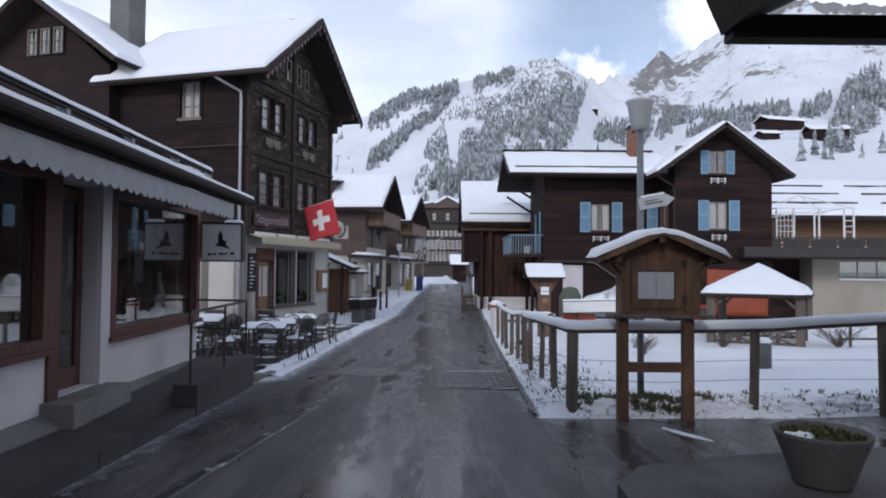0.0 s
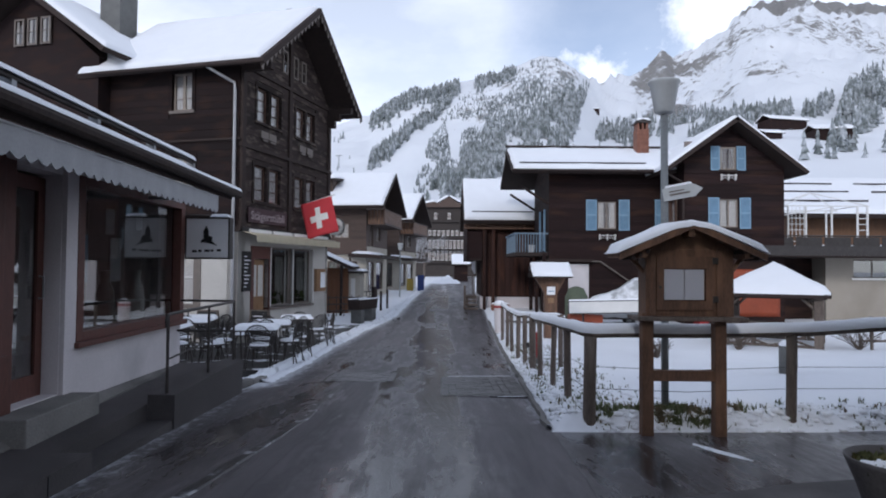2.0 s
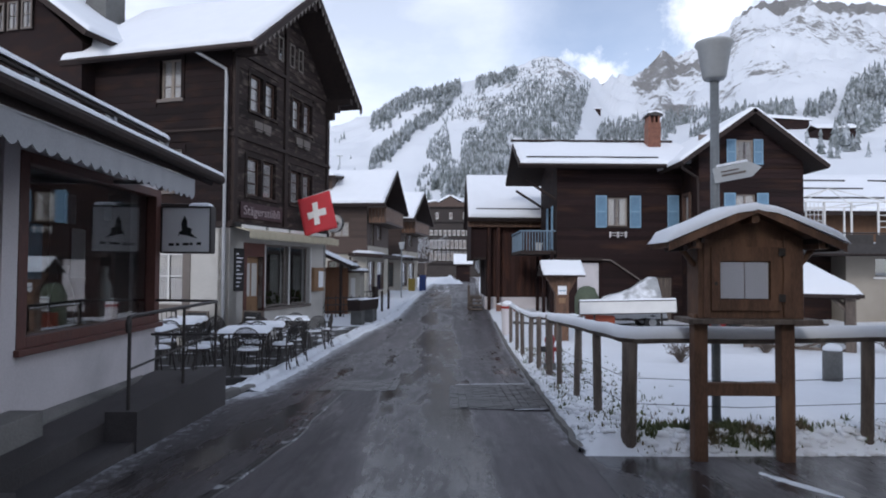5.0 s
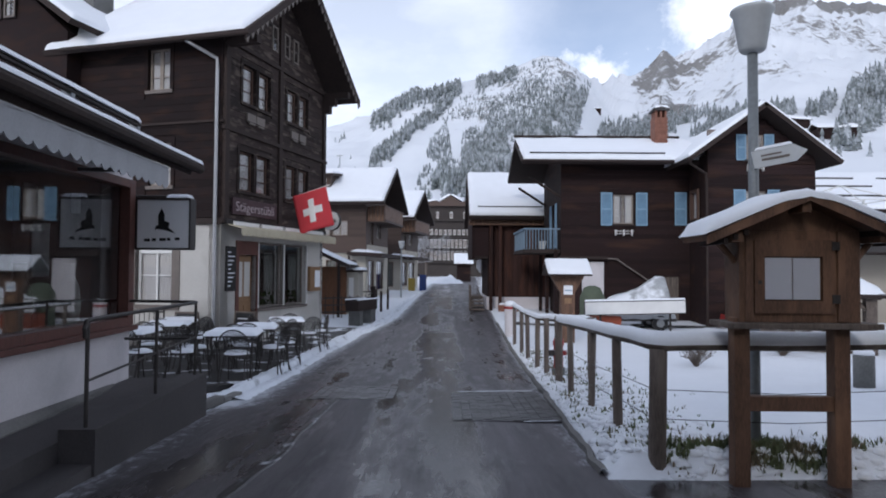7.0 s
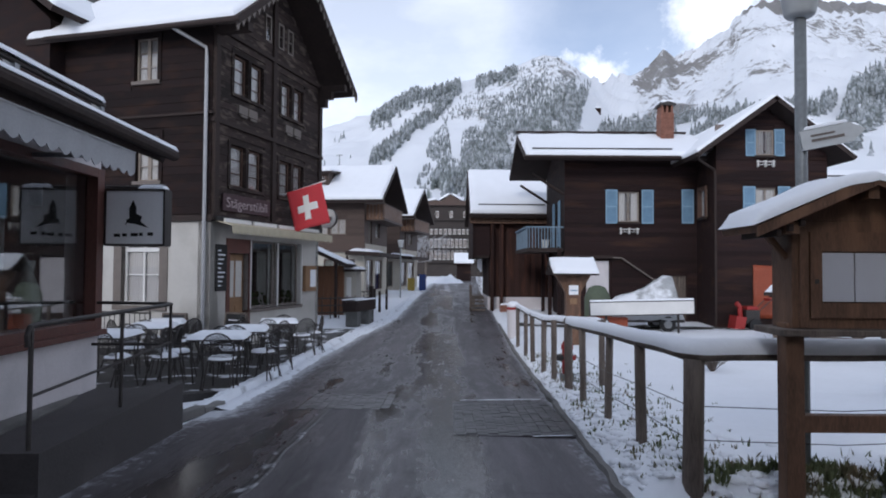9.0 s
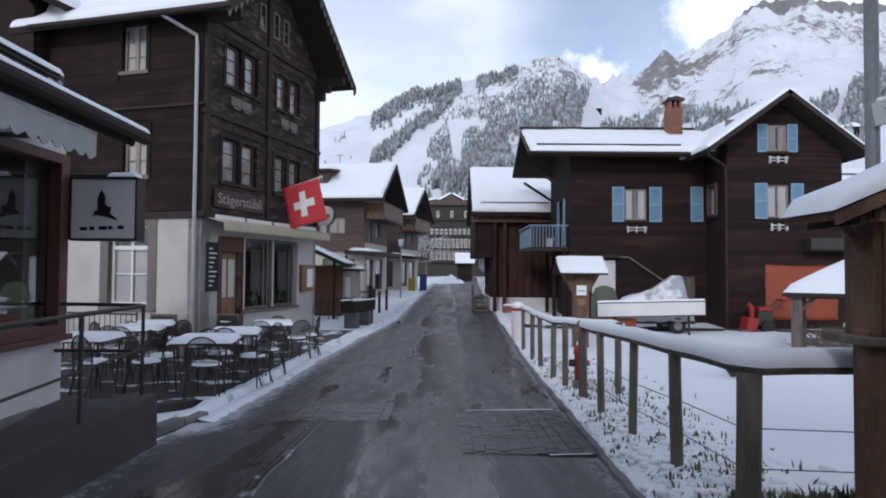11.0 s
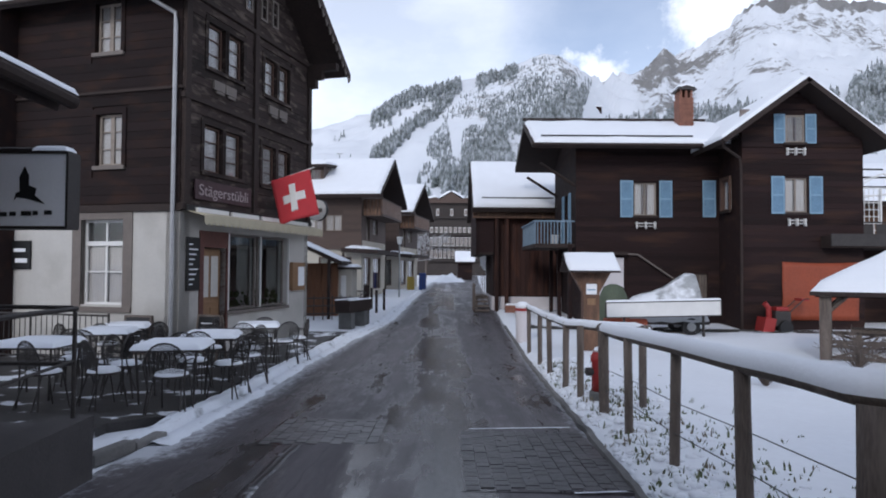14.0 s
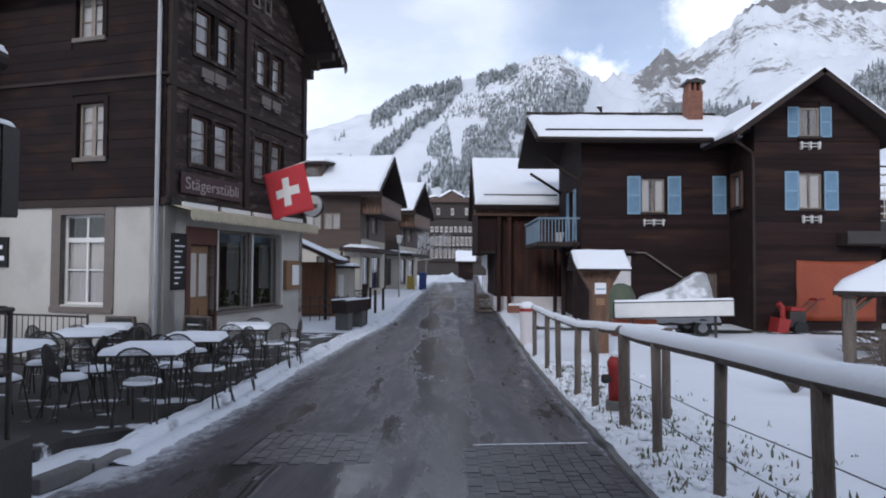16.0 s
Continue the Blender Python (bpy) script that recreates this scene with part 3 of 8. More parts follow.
# ---- the lie of the land ----
STREET_Y = (-40, 0, 16, 20, 27, 43, 70, 110, 200)
STREET_Z = (1.2, 0.0, -0.67, -0.78, -0.78, -0.45, -0.2, 0.05, 0.3)


def street_z(y):
    return float(np.interp(y, STREET_Y, STREET_Z))


def left_x(y):
    return float(np.interp(y, (-40, 6, 10.8, 15, 19, 24, 30, 43, 53, 75, 110), (-2.4, -2.95, -3.2, -3.25, -3.35, -3.1, -2.45, -2.2, -2.0, -1.6, -1.0)))


def right_x(y):
    return float(np.interp(y, (-40, 0, 8.2, 13.7, 25, 42, 53, 75, 110), (1.0, 1.1, 1.19, 1.41, 1.81, 2.26, 2.5, 3.4, 5.0)))


def smooth01(a):
    a = min(1, max(0, a))
    return a * a * (3 - 2 * a)


def verge_y(x):
    """Where the side road's asphalt ends and the field begins, right of the street."""
    return float(np.interp(x, (1.19, 4.3, 6.7, 12, 30), (8.06, 8.14, 8.6, 9.6, 12))) + 0.05 * noise.noise(Vector((x * 2.2, 0, 7))) + 0.03 * noise.noise(Vector((x * 6, 0, 7)))


def field_z(x, y):
    d = min(x - right_x(y), y - verge_y(x))
    lift = float(np.interp(y, (8, 12, 16, 24), (0.15, 0.10, 0.08, 0.02)))
    z = street_z(y) - 0.03 + (lift + 0.05) * smooth01(d / 0.3)
    if x > 14:
        z += 0.015 * (x - 14)
    return z + (0.03 * noise.noise(Vector((x * 0.6, y * 0.6, 0))) + 0.012 * noise.noise(Vector((x * 2.4, y * 2.4, 3)))) * smooth01(d / 0.5) + 0.05 * noise.noise(Vector((x * 5, y * 5, 1))) * smooth01(d / 0.15) * smooth01((1.4 - d) / 1.0)


def ground_z(x, y):
    if y > 105 or y < -30:
        return street_z(y) - 0.05
    if x < left_x(y):
        return street_z(y) - 0.06
    if x > right_x(y) and y > verge_y(max(x, 1.19)):
        return field_z(x, y)
    return street_z(y) - 0.06


def ground():
    xs = [-600, -300, -120, -60, -30, -18, -12, -9, -7, -5, -4, -3.4, -2.8, -2, -1, 0, 0.6] + [0.9 + 0.12 * i for i in range(60)]
    xs += [8.1 + 0.5 * i for i in range(24)] + [20, 22, 25, 30, 38, 60, 120, 300, 600]
    ys = [-300, -120, -60, -30, -10, -4, 0, 3, 5, 6, 7, 7.6] + [7.9 + 0.14 * i for i in range(72)] + [18 + 0.4 * i for i in range(30)]
    ys += [30.5, 32, 34, 37, 40, 43, 48, 53, 60, 70, 75, 85, 100, 120, 160, 250, 600, 1500]
    bm = bmesh.new()
    grid = [[bm.verts.new((x, y, ground_z(x, y))) for y in ys] for x in xs]
    for i in range(len(xs) - 1):
        for j in range(len(ys) - 1):
            bm.faces.new((grid[i][j], grid[i + 1][j], grid[i + 1][j + 1], grid[i][j + 1]))
    return solo("ground", bm, M_FIELD, "snow-covered ground of the village and field", "ground", smooth=True, kind="structure")


ground()


def road():
    bm = bmesh.new()
    ys = [-30 + i for i in range(30)] + [0.5 * i for i in range(110)] + [55 + 2 * i for i in range(28)]
    rows = []
    frost = bm.verts.layers.float.new("frost")
    track = bm.verts.layers.float.new("wheel_track")
    for y in ys:
        a, b = left_x(y), right_x(y)
        row = []
        for k in range(41):
            s = k / 40
            crown = 0.03 * (1 - (2 * s - 1) ** 2)
            d = (b - a) * s
            v = bm.verts.new((a + d, y, street_z(y) - 0.012 + crown))
            x = a + d
            lane = smooth01((x + 1.15 + 0.1 * math.sin(y * 0.7)) / 0.25) * smooth01((0.28 - x + 0.05 * math.sin(y * 1.1)) / 0.12)
            v[track] = 1.15 * lane + 0.45 * math.exp(-((x + 2.0) / 0.3) ** 2) - 0.55
            v[frost] = max(0.0, (0.74 if y > 11 else 0.44) * (1 - d / 1.15), 0.55 * (1 - (b - a - d) / 0.45) if y > 8 else 0.0) if y > 1 else 0.0
            row.append(v)
        rows.append(row)
    for p, q in zip(rows, rows[1:]):
        for k in range(40):
            bm.faces.new((p[k], p[k + 1], q[k + 1], q[k]))
    solo("road", bm, M_ASPHALT, "wet dark asphalt village street", "road", smooth=True, kind="structure")
    bm = bmesh.new()
    xs = [1.0, 1.19, 2, 3, 4.3, 5.5, 6.7, 9, 12, 20, 30]
    cols = []
    for x in xs:
        top = verge_y(x)
        cols.append([bm.verts.new((x, y, street_z(y) - 0.014)) for y in [-20, -10, -4, 0, 2, 4, 6, 7, top - 0.3, top]])
    for p, q in zip(cols, cols[1:]):
        for k in range(9):
            bm.faces.new((p[k], q[k], q[k + 1], p[k + 1]))
    solo("side_road", bm, M_ASPHALT, "damp asphalt side road joining the street", "road", smooth=True, kind="structure")


road()


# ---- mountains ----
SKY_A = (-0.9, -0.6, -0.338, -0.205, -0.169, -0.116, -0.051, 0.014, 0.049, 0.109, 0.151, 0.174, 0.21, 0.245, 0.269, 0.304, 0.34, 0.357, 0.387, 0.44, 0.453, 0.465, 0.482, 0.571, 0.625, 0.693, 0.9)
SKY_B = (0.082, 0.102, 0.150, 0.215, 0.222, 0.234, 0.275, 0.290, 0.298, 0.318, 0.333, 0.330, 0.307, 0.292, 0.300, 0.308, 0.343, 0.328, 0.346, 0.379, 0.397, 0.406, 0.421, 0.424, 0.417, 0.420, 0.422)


def far_depth(a):
    return float(np.interp(a, (-0.9, 0.2, 0.27, 0.34, 0.9), (620, 760, 1250, 1500, 1600)))


def slope_depth(a, u):
    """How far the slope lies at the share u of its height, in the direction a."""
    bend = float(np.interp(a, (-0.9, 0.2, 0.45, 0.9), (1.6, 1.6, 2.6, 2.8)))
    return 135 + (far_depth(a) - 135) * u ** bend


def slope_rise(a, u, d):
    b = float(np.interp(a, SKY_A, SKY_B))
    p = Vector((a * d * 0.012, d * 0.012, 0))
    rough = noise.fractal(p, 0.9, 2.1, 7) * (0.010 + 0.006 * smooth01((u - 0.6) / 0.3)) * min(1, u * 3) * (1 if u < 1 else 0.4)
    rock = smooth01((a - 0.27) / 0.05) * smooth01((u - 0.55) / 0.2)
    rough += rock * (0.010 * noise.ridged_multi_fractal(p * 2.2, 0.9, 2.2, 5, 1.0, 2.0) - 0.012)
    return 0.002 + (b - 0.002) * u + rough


def mountains():
    na, nu = 300, 120
    bm = bmesh.new()
    rock = bm.verts.layers.float.new("rock")
    grid = []
    for i in range(na):
        a = -0.85 + 1.7 * i / (na - 1)
        col = []
        for j in range(-1, nu + 3):
            u = j / (nu - 1)
            if j < 0:
                d, z, u = 118, -1.5, 0
            elif u <= 1:
                d = slope_depth(a, u)
                z = 1.5 + d * slope_rise(a, u, d)
            else:
                k = (u - 1) * (nu - 1)
                d = far_depth(a) + 60 * k
                z = 1.5 + far_depth(a) * slope_rise(a, 1, far_depth(a)) - 25 * k * k
            v = bm.verts.new((a * d, d, z))
            high = smooth01((a - 0.25) / 0.06) * smooth01((u - 0.62) / 0.12)
            hill = smooth01((0.23 - a) / 0.04) * smooth01((a + 0.02) / 0.06) * smooth01((u - 0.3) / 0.2)
            band = 0.05 * math.sin(u * 34 + 5 * a + 2.2 * noise.noise(Vector((a * 14, u * 6, 0))))
            cliff = 0.30 * smooth01((u - 0.955) / 0.02) * smooth01((a - 0.455) / 0.015)
            v[rock] = -0.09 + 0.235 * high + 1.5 * band * high + 0.26 * hill + cliff * high + 0.09 * high * smooth01((0.45 - a) / 0.1)
            col.append(v)
        grid.append(col)
    for p, q in zip(grid, grid[1:]):
        for j in range(nu + 3):
            bm.faces.new((p[j], q[j], q[j + 1], p[j + 1]))
    return solo("mountain", bm, M_MOUNTAIN, "snow-covered mountain slopes with bare rock bands", "mountain", smooth=True, kind="structure")


mountains()


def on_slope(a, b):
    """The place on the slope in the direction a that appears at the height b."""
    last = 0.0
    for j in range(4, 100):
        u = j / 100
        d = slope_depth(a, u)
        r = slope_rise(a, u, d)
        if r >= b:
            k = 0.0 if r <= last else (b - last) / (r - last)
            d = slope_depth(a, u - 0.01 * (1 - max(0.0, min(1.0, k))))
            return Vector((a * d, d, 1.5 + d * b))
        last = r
    return None


def conifer(verts, faces, base, h, rnd):
    r = h * rnd.uniform(0.15, 0.21)
    tiers = 4
    seg = 6
    for t in range(tiers):
        z0 = h * (0.06 + 0.80 * t / tiers)
        z1 = z0 + h * 0.34 * (1 - 0.35 * t / tiers)
        rr = r * (1 - 0.82 * t / tiers) * rnd.uniform(0.85, 1.15)
        k0 = len(verts)
        off = rnd.random() * 6
        for k in range(seg):
            an = off + 2 * math.pi * k / seg
            q = rr * (1.15 if k % 2 else 0.72) * rnd.uniform(0.85, 1.15)
            verts.append((base.x + q * math.cos(an), base.y + q * math.sin(an), base.z + z0 - (0.04 * h if k % 2 else 0)))
        verts.append((base.x, base.y, base.z + min(z1, h)))
        for k in range(seg):
            faces.append((k0 + k, k0 + (k + 1) % seg, k0 + seg))


def forest():
    """Frosted conifers: belts just under the skyline, then belts along a line of directions with a half width."""
    rnd = random.Random(7)
    verts, faces = [], []
    for a0, a1, count, h in ((-0.116, 0.022, 1100, 11), (0.046, 0.112, 520, 11), (0.12, 0.18, 40, 5)):
        for _ in range(count):
            a = rnd.uniform(a0, a1)
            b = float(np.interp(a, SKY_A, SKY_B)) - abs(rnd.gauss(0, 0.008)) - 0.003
            p = on_slope(a, b)
            if p is not None:
                conifer(verts, faces, p - Vector((0, 0, 0.6)), h * rnd.uniform(0.6, 1.2), rnd)
    belts = [
        (-0.117, 0.162, 0.010, 0.263, 0.012, 700, 9),
        (0.045, 0.145, 0.213, 0.248, 0.034, 3600, 9),
        (0.235, 0.205, 0.325, 0.218, 0.016, 620, 10),
        (0.335, 0.225, 0.460, 0.232, 0.016, 900, 10),
        (0.455, 0.226, 0.601, 0.258, 0.010, 700, 11),
        (0.614, 0.240, 0.752, 0.318, 0.036, 2600, 13),
        (-0.020, 0.125, 0.050, 0.160, 0.028, 1000, 8),
        (-0.030, 0.180, 0.152, 0.285, 0.055, 2600, 4),
        (0.060, 0.220, 0.200, 0.290, 0.035, 900, 5),
        (-0.174, 0.197, -0.155, 0.198, 0.004, 5, 9),
        (0.548, 0.172, 0.687, 0.190, 0.009, 10, 13),
        (-0.200, 0.150, -0.077, 0.175, 0.020, 14, 6),
    ]
    for a0, b0, a1, b1, half, count, h in belts:
        for _ in range(count):
            k = rnd.random()
            off = max(-1.5, min(1.5, rnd.gauss(0, 0.6))) * half
            a, b = a0 + (a1 - a0) * k + 0.3 * off, b0 + (b1 - b0) * k + off
            if count > 50 and noise.noise(Vector((a * 34, b * 34, h))) < -0.22:
                continue
            p = on_slope(a, b)
            if p is not None:
                conifer(verts, faces, p - Vector((0, 0, 0.6)), h * rnd.uniform(0.6, 1.2), rnd)
    me = bpy.data.meshes.new("conifer_forest")
    me.from_pydata(verts, [], faces)
    me.materials.append(M_TREE)
    tagged(new("conifer_forest", me), "frosted conifer forest on the mountain slopes", "trees", kind="stuff")


forest()


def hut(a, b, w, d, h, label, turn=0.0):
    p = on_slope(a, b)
    t = thing("mountain_hut", label, "hut", pose(p.x, p.y, p.z - 0.8, 0, 0, turn))
    part("wall", boxes((-w / 2, w / 2, 0, d, -3, h)), M_TIMBER_B, t)
    gable_roof(t, -w / 2 - 1, w / 2 + 1, -1.2, d + 1.2, d / 2, h, h + d * 0.28, 0.4, 0.7)
    return t


hut(0.535, 0.220, 26, 12, 7, "long dark wooden barn with a snowy roof on the slope", 12)
hut(0.605, 0.203, 19, 11, 7, "dark wooden chalet with a snowy roof on the slope", -4)
hut(0.512, 0.205, 9, 7, 4, "small dark wooden hut on the snowy slope", 5)
# a hut shape stands in for a dark rock here
hut(0.235, 0.245, 8, 6, 5, "small dark hut shape in place of a rock high on the snowy hillside", 0)


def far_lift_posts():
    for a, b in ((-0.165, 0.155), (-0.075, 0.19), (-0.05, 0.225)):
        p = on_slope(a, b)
        bm = bmesh.new()
        rod(bm, (0, 0, -1), (0, 0, 9), 0.35, 0.3, 6)
        box(bm, -2.2, 2.2, -0.3, 0.3, 8.6, 9.2)
        solo("ski_lift_pylon", bm, M_STEEL, "grey steel ski lift pylon on the snowy slope", "pylon", Matrix.Translation(p), group="ski lift pylons")


far_lift_posts()


# ---- Staegerstuebli inn: the tall dark chalet ----
M_PLUM = material("plum_board_paint", (0.060, 0.033, 0.037), 0.7, var=0.35, scale=4, fine=25, bump=0.2)
M_LETTER = material("sign_lettering", (0.34, 0.28, 0.28), 0.7, var=0.15, scale=5, fine=30, bump=0)


def inn():
    t = thing("chalet_inn", "three-storey dark timber chalet inn with white ground floor and snowy roof", "house", pose(-5.93, 19.2, 0, 0, 0, -15.7))
    L, D, zb, zw, ze = -11.6, 5.75, -1.0, 2.54, 7.4
    # side wall towards the camera's start, outer face at y = 0
    win_g = (-2.60, -1.45, 0.42, 2.32)
    side_low = part("wall", wall_bm(L, 0, zb, zw, 0.35, [win_g]), M_RENDER, t, "white rendered ground floor wall")
    win_1, win_2 = (-2.22, -1.52, 3.52, 4.68), (-2.30, -1.60, 6.08, 7.2)
    side_up = part("wall", wall_bm(L, 0, zw, ze + 0.2, 0.2, [win_1, win_2]), M_TIMBER, t, "dark horizontal timber wall")
    case_1 = [(w[0] - 0.12, w[1] + 0.12, w[2] - 0.1, w[3] + 0.12) for w in (win_1, win_2)]
    boards(side_up, M_TIMBER, L, 0, zw + 0.12, ze + 0.15, 0.2, case_1, seed=3, name="timber")
    part("string_course", boxes((L, 0.06, -0.07, 0.0, zw - 0.06, zw + 0.1), bevel=0.01), M_BEAM, t)
    part("string_course", boxes((L, 0.06, -0.085, -0.03, 5.13, 5.19)), M_BEAM, t)
    w = window(t, pose(win_g[0], 0, win_g[2]), 1.15, 1.9, M_WHITE, (1, 0), False, None, None, depth=0.12)
    part("curtain", curtain_bm(1.15, 1.34, 0.19, 0.08), M_CURTAIN, w, "pale gathered curtain", smooth=True)
    part("transom", boxes((0.05, 1.1, 0.105, 0.175, 1.32, 1.42)), M_WHITE, w)
    part("glazing_bar", boxes((0.05, 1.1, 0.118, 0.16, 0.72, 0.75)), M_WHITE, w)
    part("stone_surround", boxes((-0.24, -0.0, -0.03, 0.1, -0.04, 2.14), (1.15, 1.39, -0.03, 0.1, -0.04, 2.14), (0, 1.15, -0.03, 0.1, 1.9, 2.14), (-0.24, 1.39, -0.06, 0.1, -0.16, -0.04)), M_GREYPAINT, w, "grey painted stone surround")
    for o in (win_1, win_2):
        window(t, pose(o[0], 0, o[2]), o[1] - o[0], o[3] - o[2], M_PALEWOOD, (1, 2), True, M_GREYPAINT, M_TIMBER, depth=0.06, bar=0.1, gap=0.05)
    part("dark_shutter", boxes((-5.7, -5.0, -0.06, -0.025, 6.5, 7.1)), M_GREYPAINT, t)
    # street facade, outer face at x = 0
    mf = pose(0, 0, 0, 0, 0, 90)
    door = (0.80, 1.66, -0.42, 1.72)
    shop = (1.74, 4.56, 0.22, 2.1)
    low = part("wall", wall_bm(0, D, zb, zw, 0.35, [door, shop]), M_RENDER, t, "white rendered street wall with shop front", mf)
    wins = [(0.72, 1.42, 3.45, 4.52), (1.52, 2.22, 3.45, 4.52), (3.14, 3.82, 3.45, 4.50), (3.92, 4.58, 3.45, 4.50),
            (0.82, 1.46, 5.87, 6.90), (1.60, 2.22, 5.87, 6.90), (3.20, 3.82, 5.87, 6.84), (3.92, 4.52, 5.87, 6.84)]
    top = lambda z: (0, D) if z < ze else (max(0, (z - ze) / 0.93), min(D, D - (z - ze) / 0.93))
    up = part("wall", wall_bm(0, D, zw, ze, 0.2, wins), M_TIMBER_F, t, "weathered grey-brown timber facade", mf)
    bm = bmesh.new()
    prism(bm, [(0, ze), (D, ze), (D / 2, ze + D / 2 * 0.93)], "y", 0, 0.2)
    gab = part("gable_wall", bm, M_TIMBER_F, t, "", mf)
    cases = [(a - 0.1, b + 0.1, c - 0.12, d + 0.1) for a, b, c, d in wins]
    boards(up, M_TIMBER_F, 0.0, D, zw + 0.12, ze, 0.17, cases, seed=9, name="timber")
    boards(gab, M_TIMBER_F, 0.0, D, ze, ze + 2.6, 0.2, (), seed=5, name="timber", top=top)
    for a, b, c, d in wins:
        window(t, mf @ pose(a, 0, c), b - a, d - c, M_WINWOOD, (0, 2), True, M_TIMBER_F, M_TIMBER_F, depth=0.06, gap=0.02)
    for z in (5.0, 7.32):
        part("string_course", boxes((-0.06, D + 0.06, -0.11, -0.02, z - 0.06, z + 0.05), bevel=0.012), M_BEAM, t, "", mf)
    part("string_course", boxes((-0.06, D + 0.06, -0.10, 0.0, zw - 0.02, zw + 0.12), bevel=0.012), M_BEAM, t, "", mf)
    for x in (0.0, 2.68, D - 0.18):
        part("corner_post", boxes((x, x + 0.18, -0.10, 0.0, zw + 0.12, ze + (1.9 if x == 2.68 else 0)), bevel=0.012), M_BEAM, t, "", mf)
    for x, z in ((1.0, 5.62), (1.45, 5.62), (3.4, 5.62), (3.9, 5.62)):
        part("carved_panel", boxes((x, x + 0.42, -0.09, -0.03, z - 0.24, z - 0.02), (x + 0.06, x + 0.36, -0.11, -0.09, z - 0.32, z - 0.26), bevel=0.006), M_GREYPAINT, t, "", mf)
    for x in (2.25, 2.95, 3.5):
        w = window(t, mf @ pose(x, -0.05, 7.75), 0.32, 0.75, M_GREYPAINT, (0, 1), True, None, None, depth=-0.02)
        part("backing", boxes((0, 0.32, 0.045, 0.05, 0, 0.75)), M_BEAM, w)
    # door and shop windows
    d = new("door_leaf")
    d.parent, d.matrix_basis = t, mf @ pose(door[0], 0.14, door[2])
    part("panel", boxes((0.02, 0.84, 0, 0.05, 0.02, 2.12)), M_DOORWOOD, d)
    part("moulding", boxes((0.1, 0.4, -0.02, 0, 0.15, 0.75), (0.47, 0.77, -0.02, 0, 0.15, 0.75), (0.1, 0.77, -0.02, 0, 0.84, 0.9), bevel=0.006), M_DOORWOOD, d)
    part("pane", boxes((0.12, 0.39, -0.012, -0.002, 1.0, 1.95), (0.48, 0.75, -0.012, -0.002, 1.0, 1.95)), M_CURTAIN, d, "frosted pale pane")
    part("handle", rods([(0.78, -0.02, 0.98), (0.78, -0.06, 0.98), (0.70, -0.06, 0.98)], 0.012), M_STEEL, d)
    part("door_frame", boxes((0.66, 0.80, -0.03, 0.2, -0.42, 2.1), (1.66, 1.74, -0.03, 0.2, -0.42, 2.1), (0.80, 1.66, -0.03, 0.2, 1.72, 2.1)), M_SHOPWOOD, t, "", mf)
    for a, b in ((1.78, 3.10), (3.20, 4.52)):
        w = window(t, mf @ pose(a, 0, 0.24), b - a, 1.84, M_GREYPAINT, (0, 0), False, None, None, glass=M_SHOPGLASS, depth=0.1)
        part("net_curtain", curtain_bm(b - a, 1.6, 0.32, 0.3), M_CURTAIN, w, "", smooth=True)
        bm = bmesh.new()
        rnd = random.Random(int(a * 10))
        for _ in range(26):
            x, z = rnd.uniform(0.1, b - a - 0.1), rnd.uniform(0.05, 0.42)
            bmesh.ops.create_icosphere(bm, subdivisions=1, radius=rnd.uniform(0.03, 0.08), matrix=Matrix.Translation((x, 0.24, z)))
        part("window_display", bm, M_GREEN, w, "low plants and ornaments behind the pane")
    part("window_ledge", boxes((1.70, 4.60, -0.06, 0.1, 0.14, 0.22)), M_GREYPAINT, t, "", mf)
    for x in (1.72, 3.13, 4.56):
        part("fairy_light_strip", boxes((x, x + 0.03, -0.05, -0.01, 0.24, 2.08)), M_WHITE, t, "", mf)
    # awning with scalloped valance
    aw = new("awning")
    aw.parent, aw.matrix_basis = t, mf
    bm = bmesh.new()
    slab(bm, (0.1, -0.05, 2.52), (D - 0.2, 0, 0), (0, -0.5, -0.12), 0.02)
    part("awning_cloth", bm, M_AWNING2, aw, "cream awning cloth")
    part("awning_box", boxes((0.05, D - 0.05, -0.16, -0.02, 2.5, 2.62), bevel=0.01), M_BLACK, aw)
    n = 34
    for k in range(4):
        x = 0.3 + k * 1.3
        part("light_tube", boxes((x, x + 1.15, -0.22, -0.16, 2.48, 2.58)), M_WHITE, aw, "pale tube lamp housing")
    bm = scallops(0.1, D - 0.1, n, -0.555, 2.40, 2.24, 0.07)
    part("valance", bm, M_AWNING2, aw, "scalloped cream valance")
    # lettering board
    sb = new("name_board")
    sb.parent, sb.matrix_basis = t, mf
    part("board", boxes((0.36, 2.56, -0.10, -0.06, 2.78, 3.22), bevel=0.01), M_PLUM, sb, "dark plum-brown name board")
    part("lettering", text_bm("St\u00e4gerst\u00fcbli", 0.36, 1.9), M_LETTER, sb, "dull pale lettering", pose(0.48, -0.102, 2.88, 90, 0, 0))
    # downpipe
    part("downpipe", rods([(-0.75, -0.55, 7.15), (-0.6, -0.5, 7.05), (-0.12, -0.12, 6.75), (-0.10, -0.12, 6.5), (-0.10, -0.12, -0.7)], 0.045, 10), M_ZINC, t)
    part("gutter", rods([(-4.6, -0.62, 7.2), (1.15, -0.62, 7.14)], 0.06, 8), M_BEAM, t)
    # roof: ridge along x out over the street
    x1 = 1.02
    gable_roof(t, -5.3, x1, -0.62, D + 0.62, D / 2, 7.22, 9.98, 0.14, 0.13, seed=2)
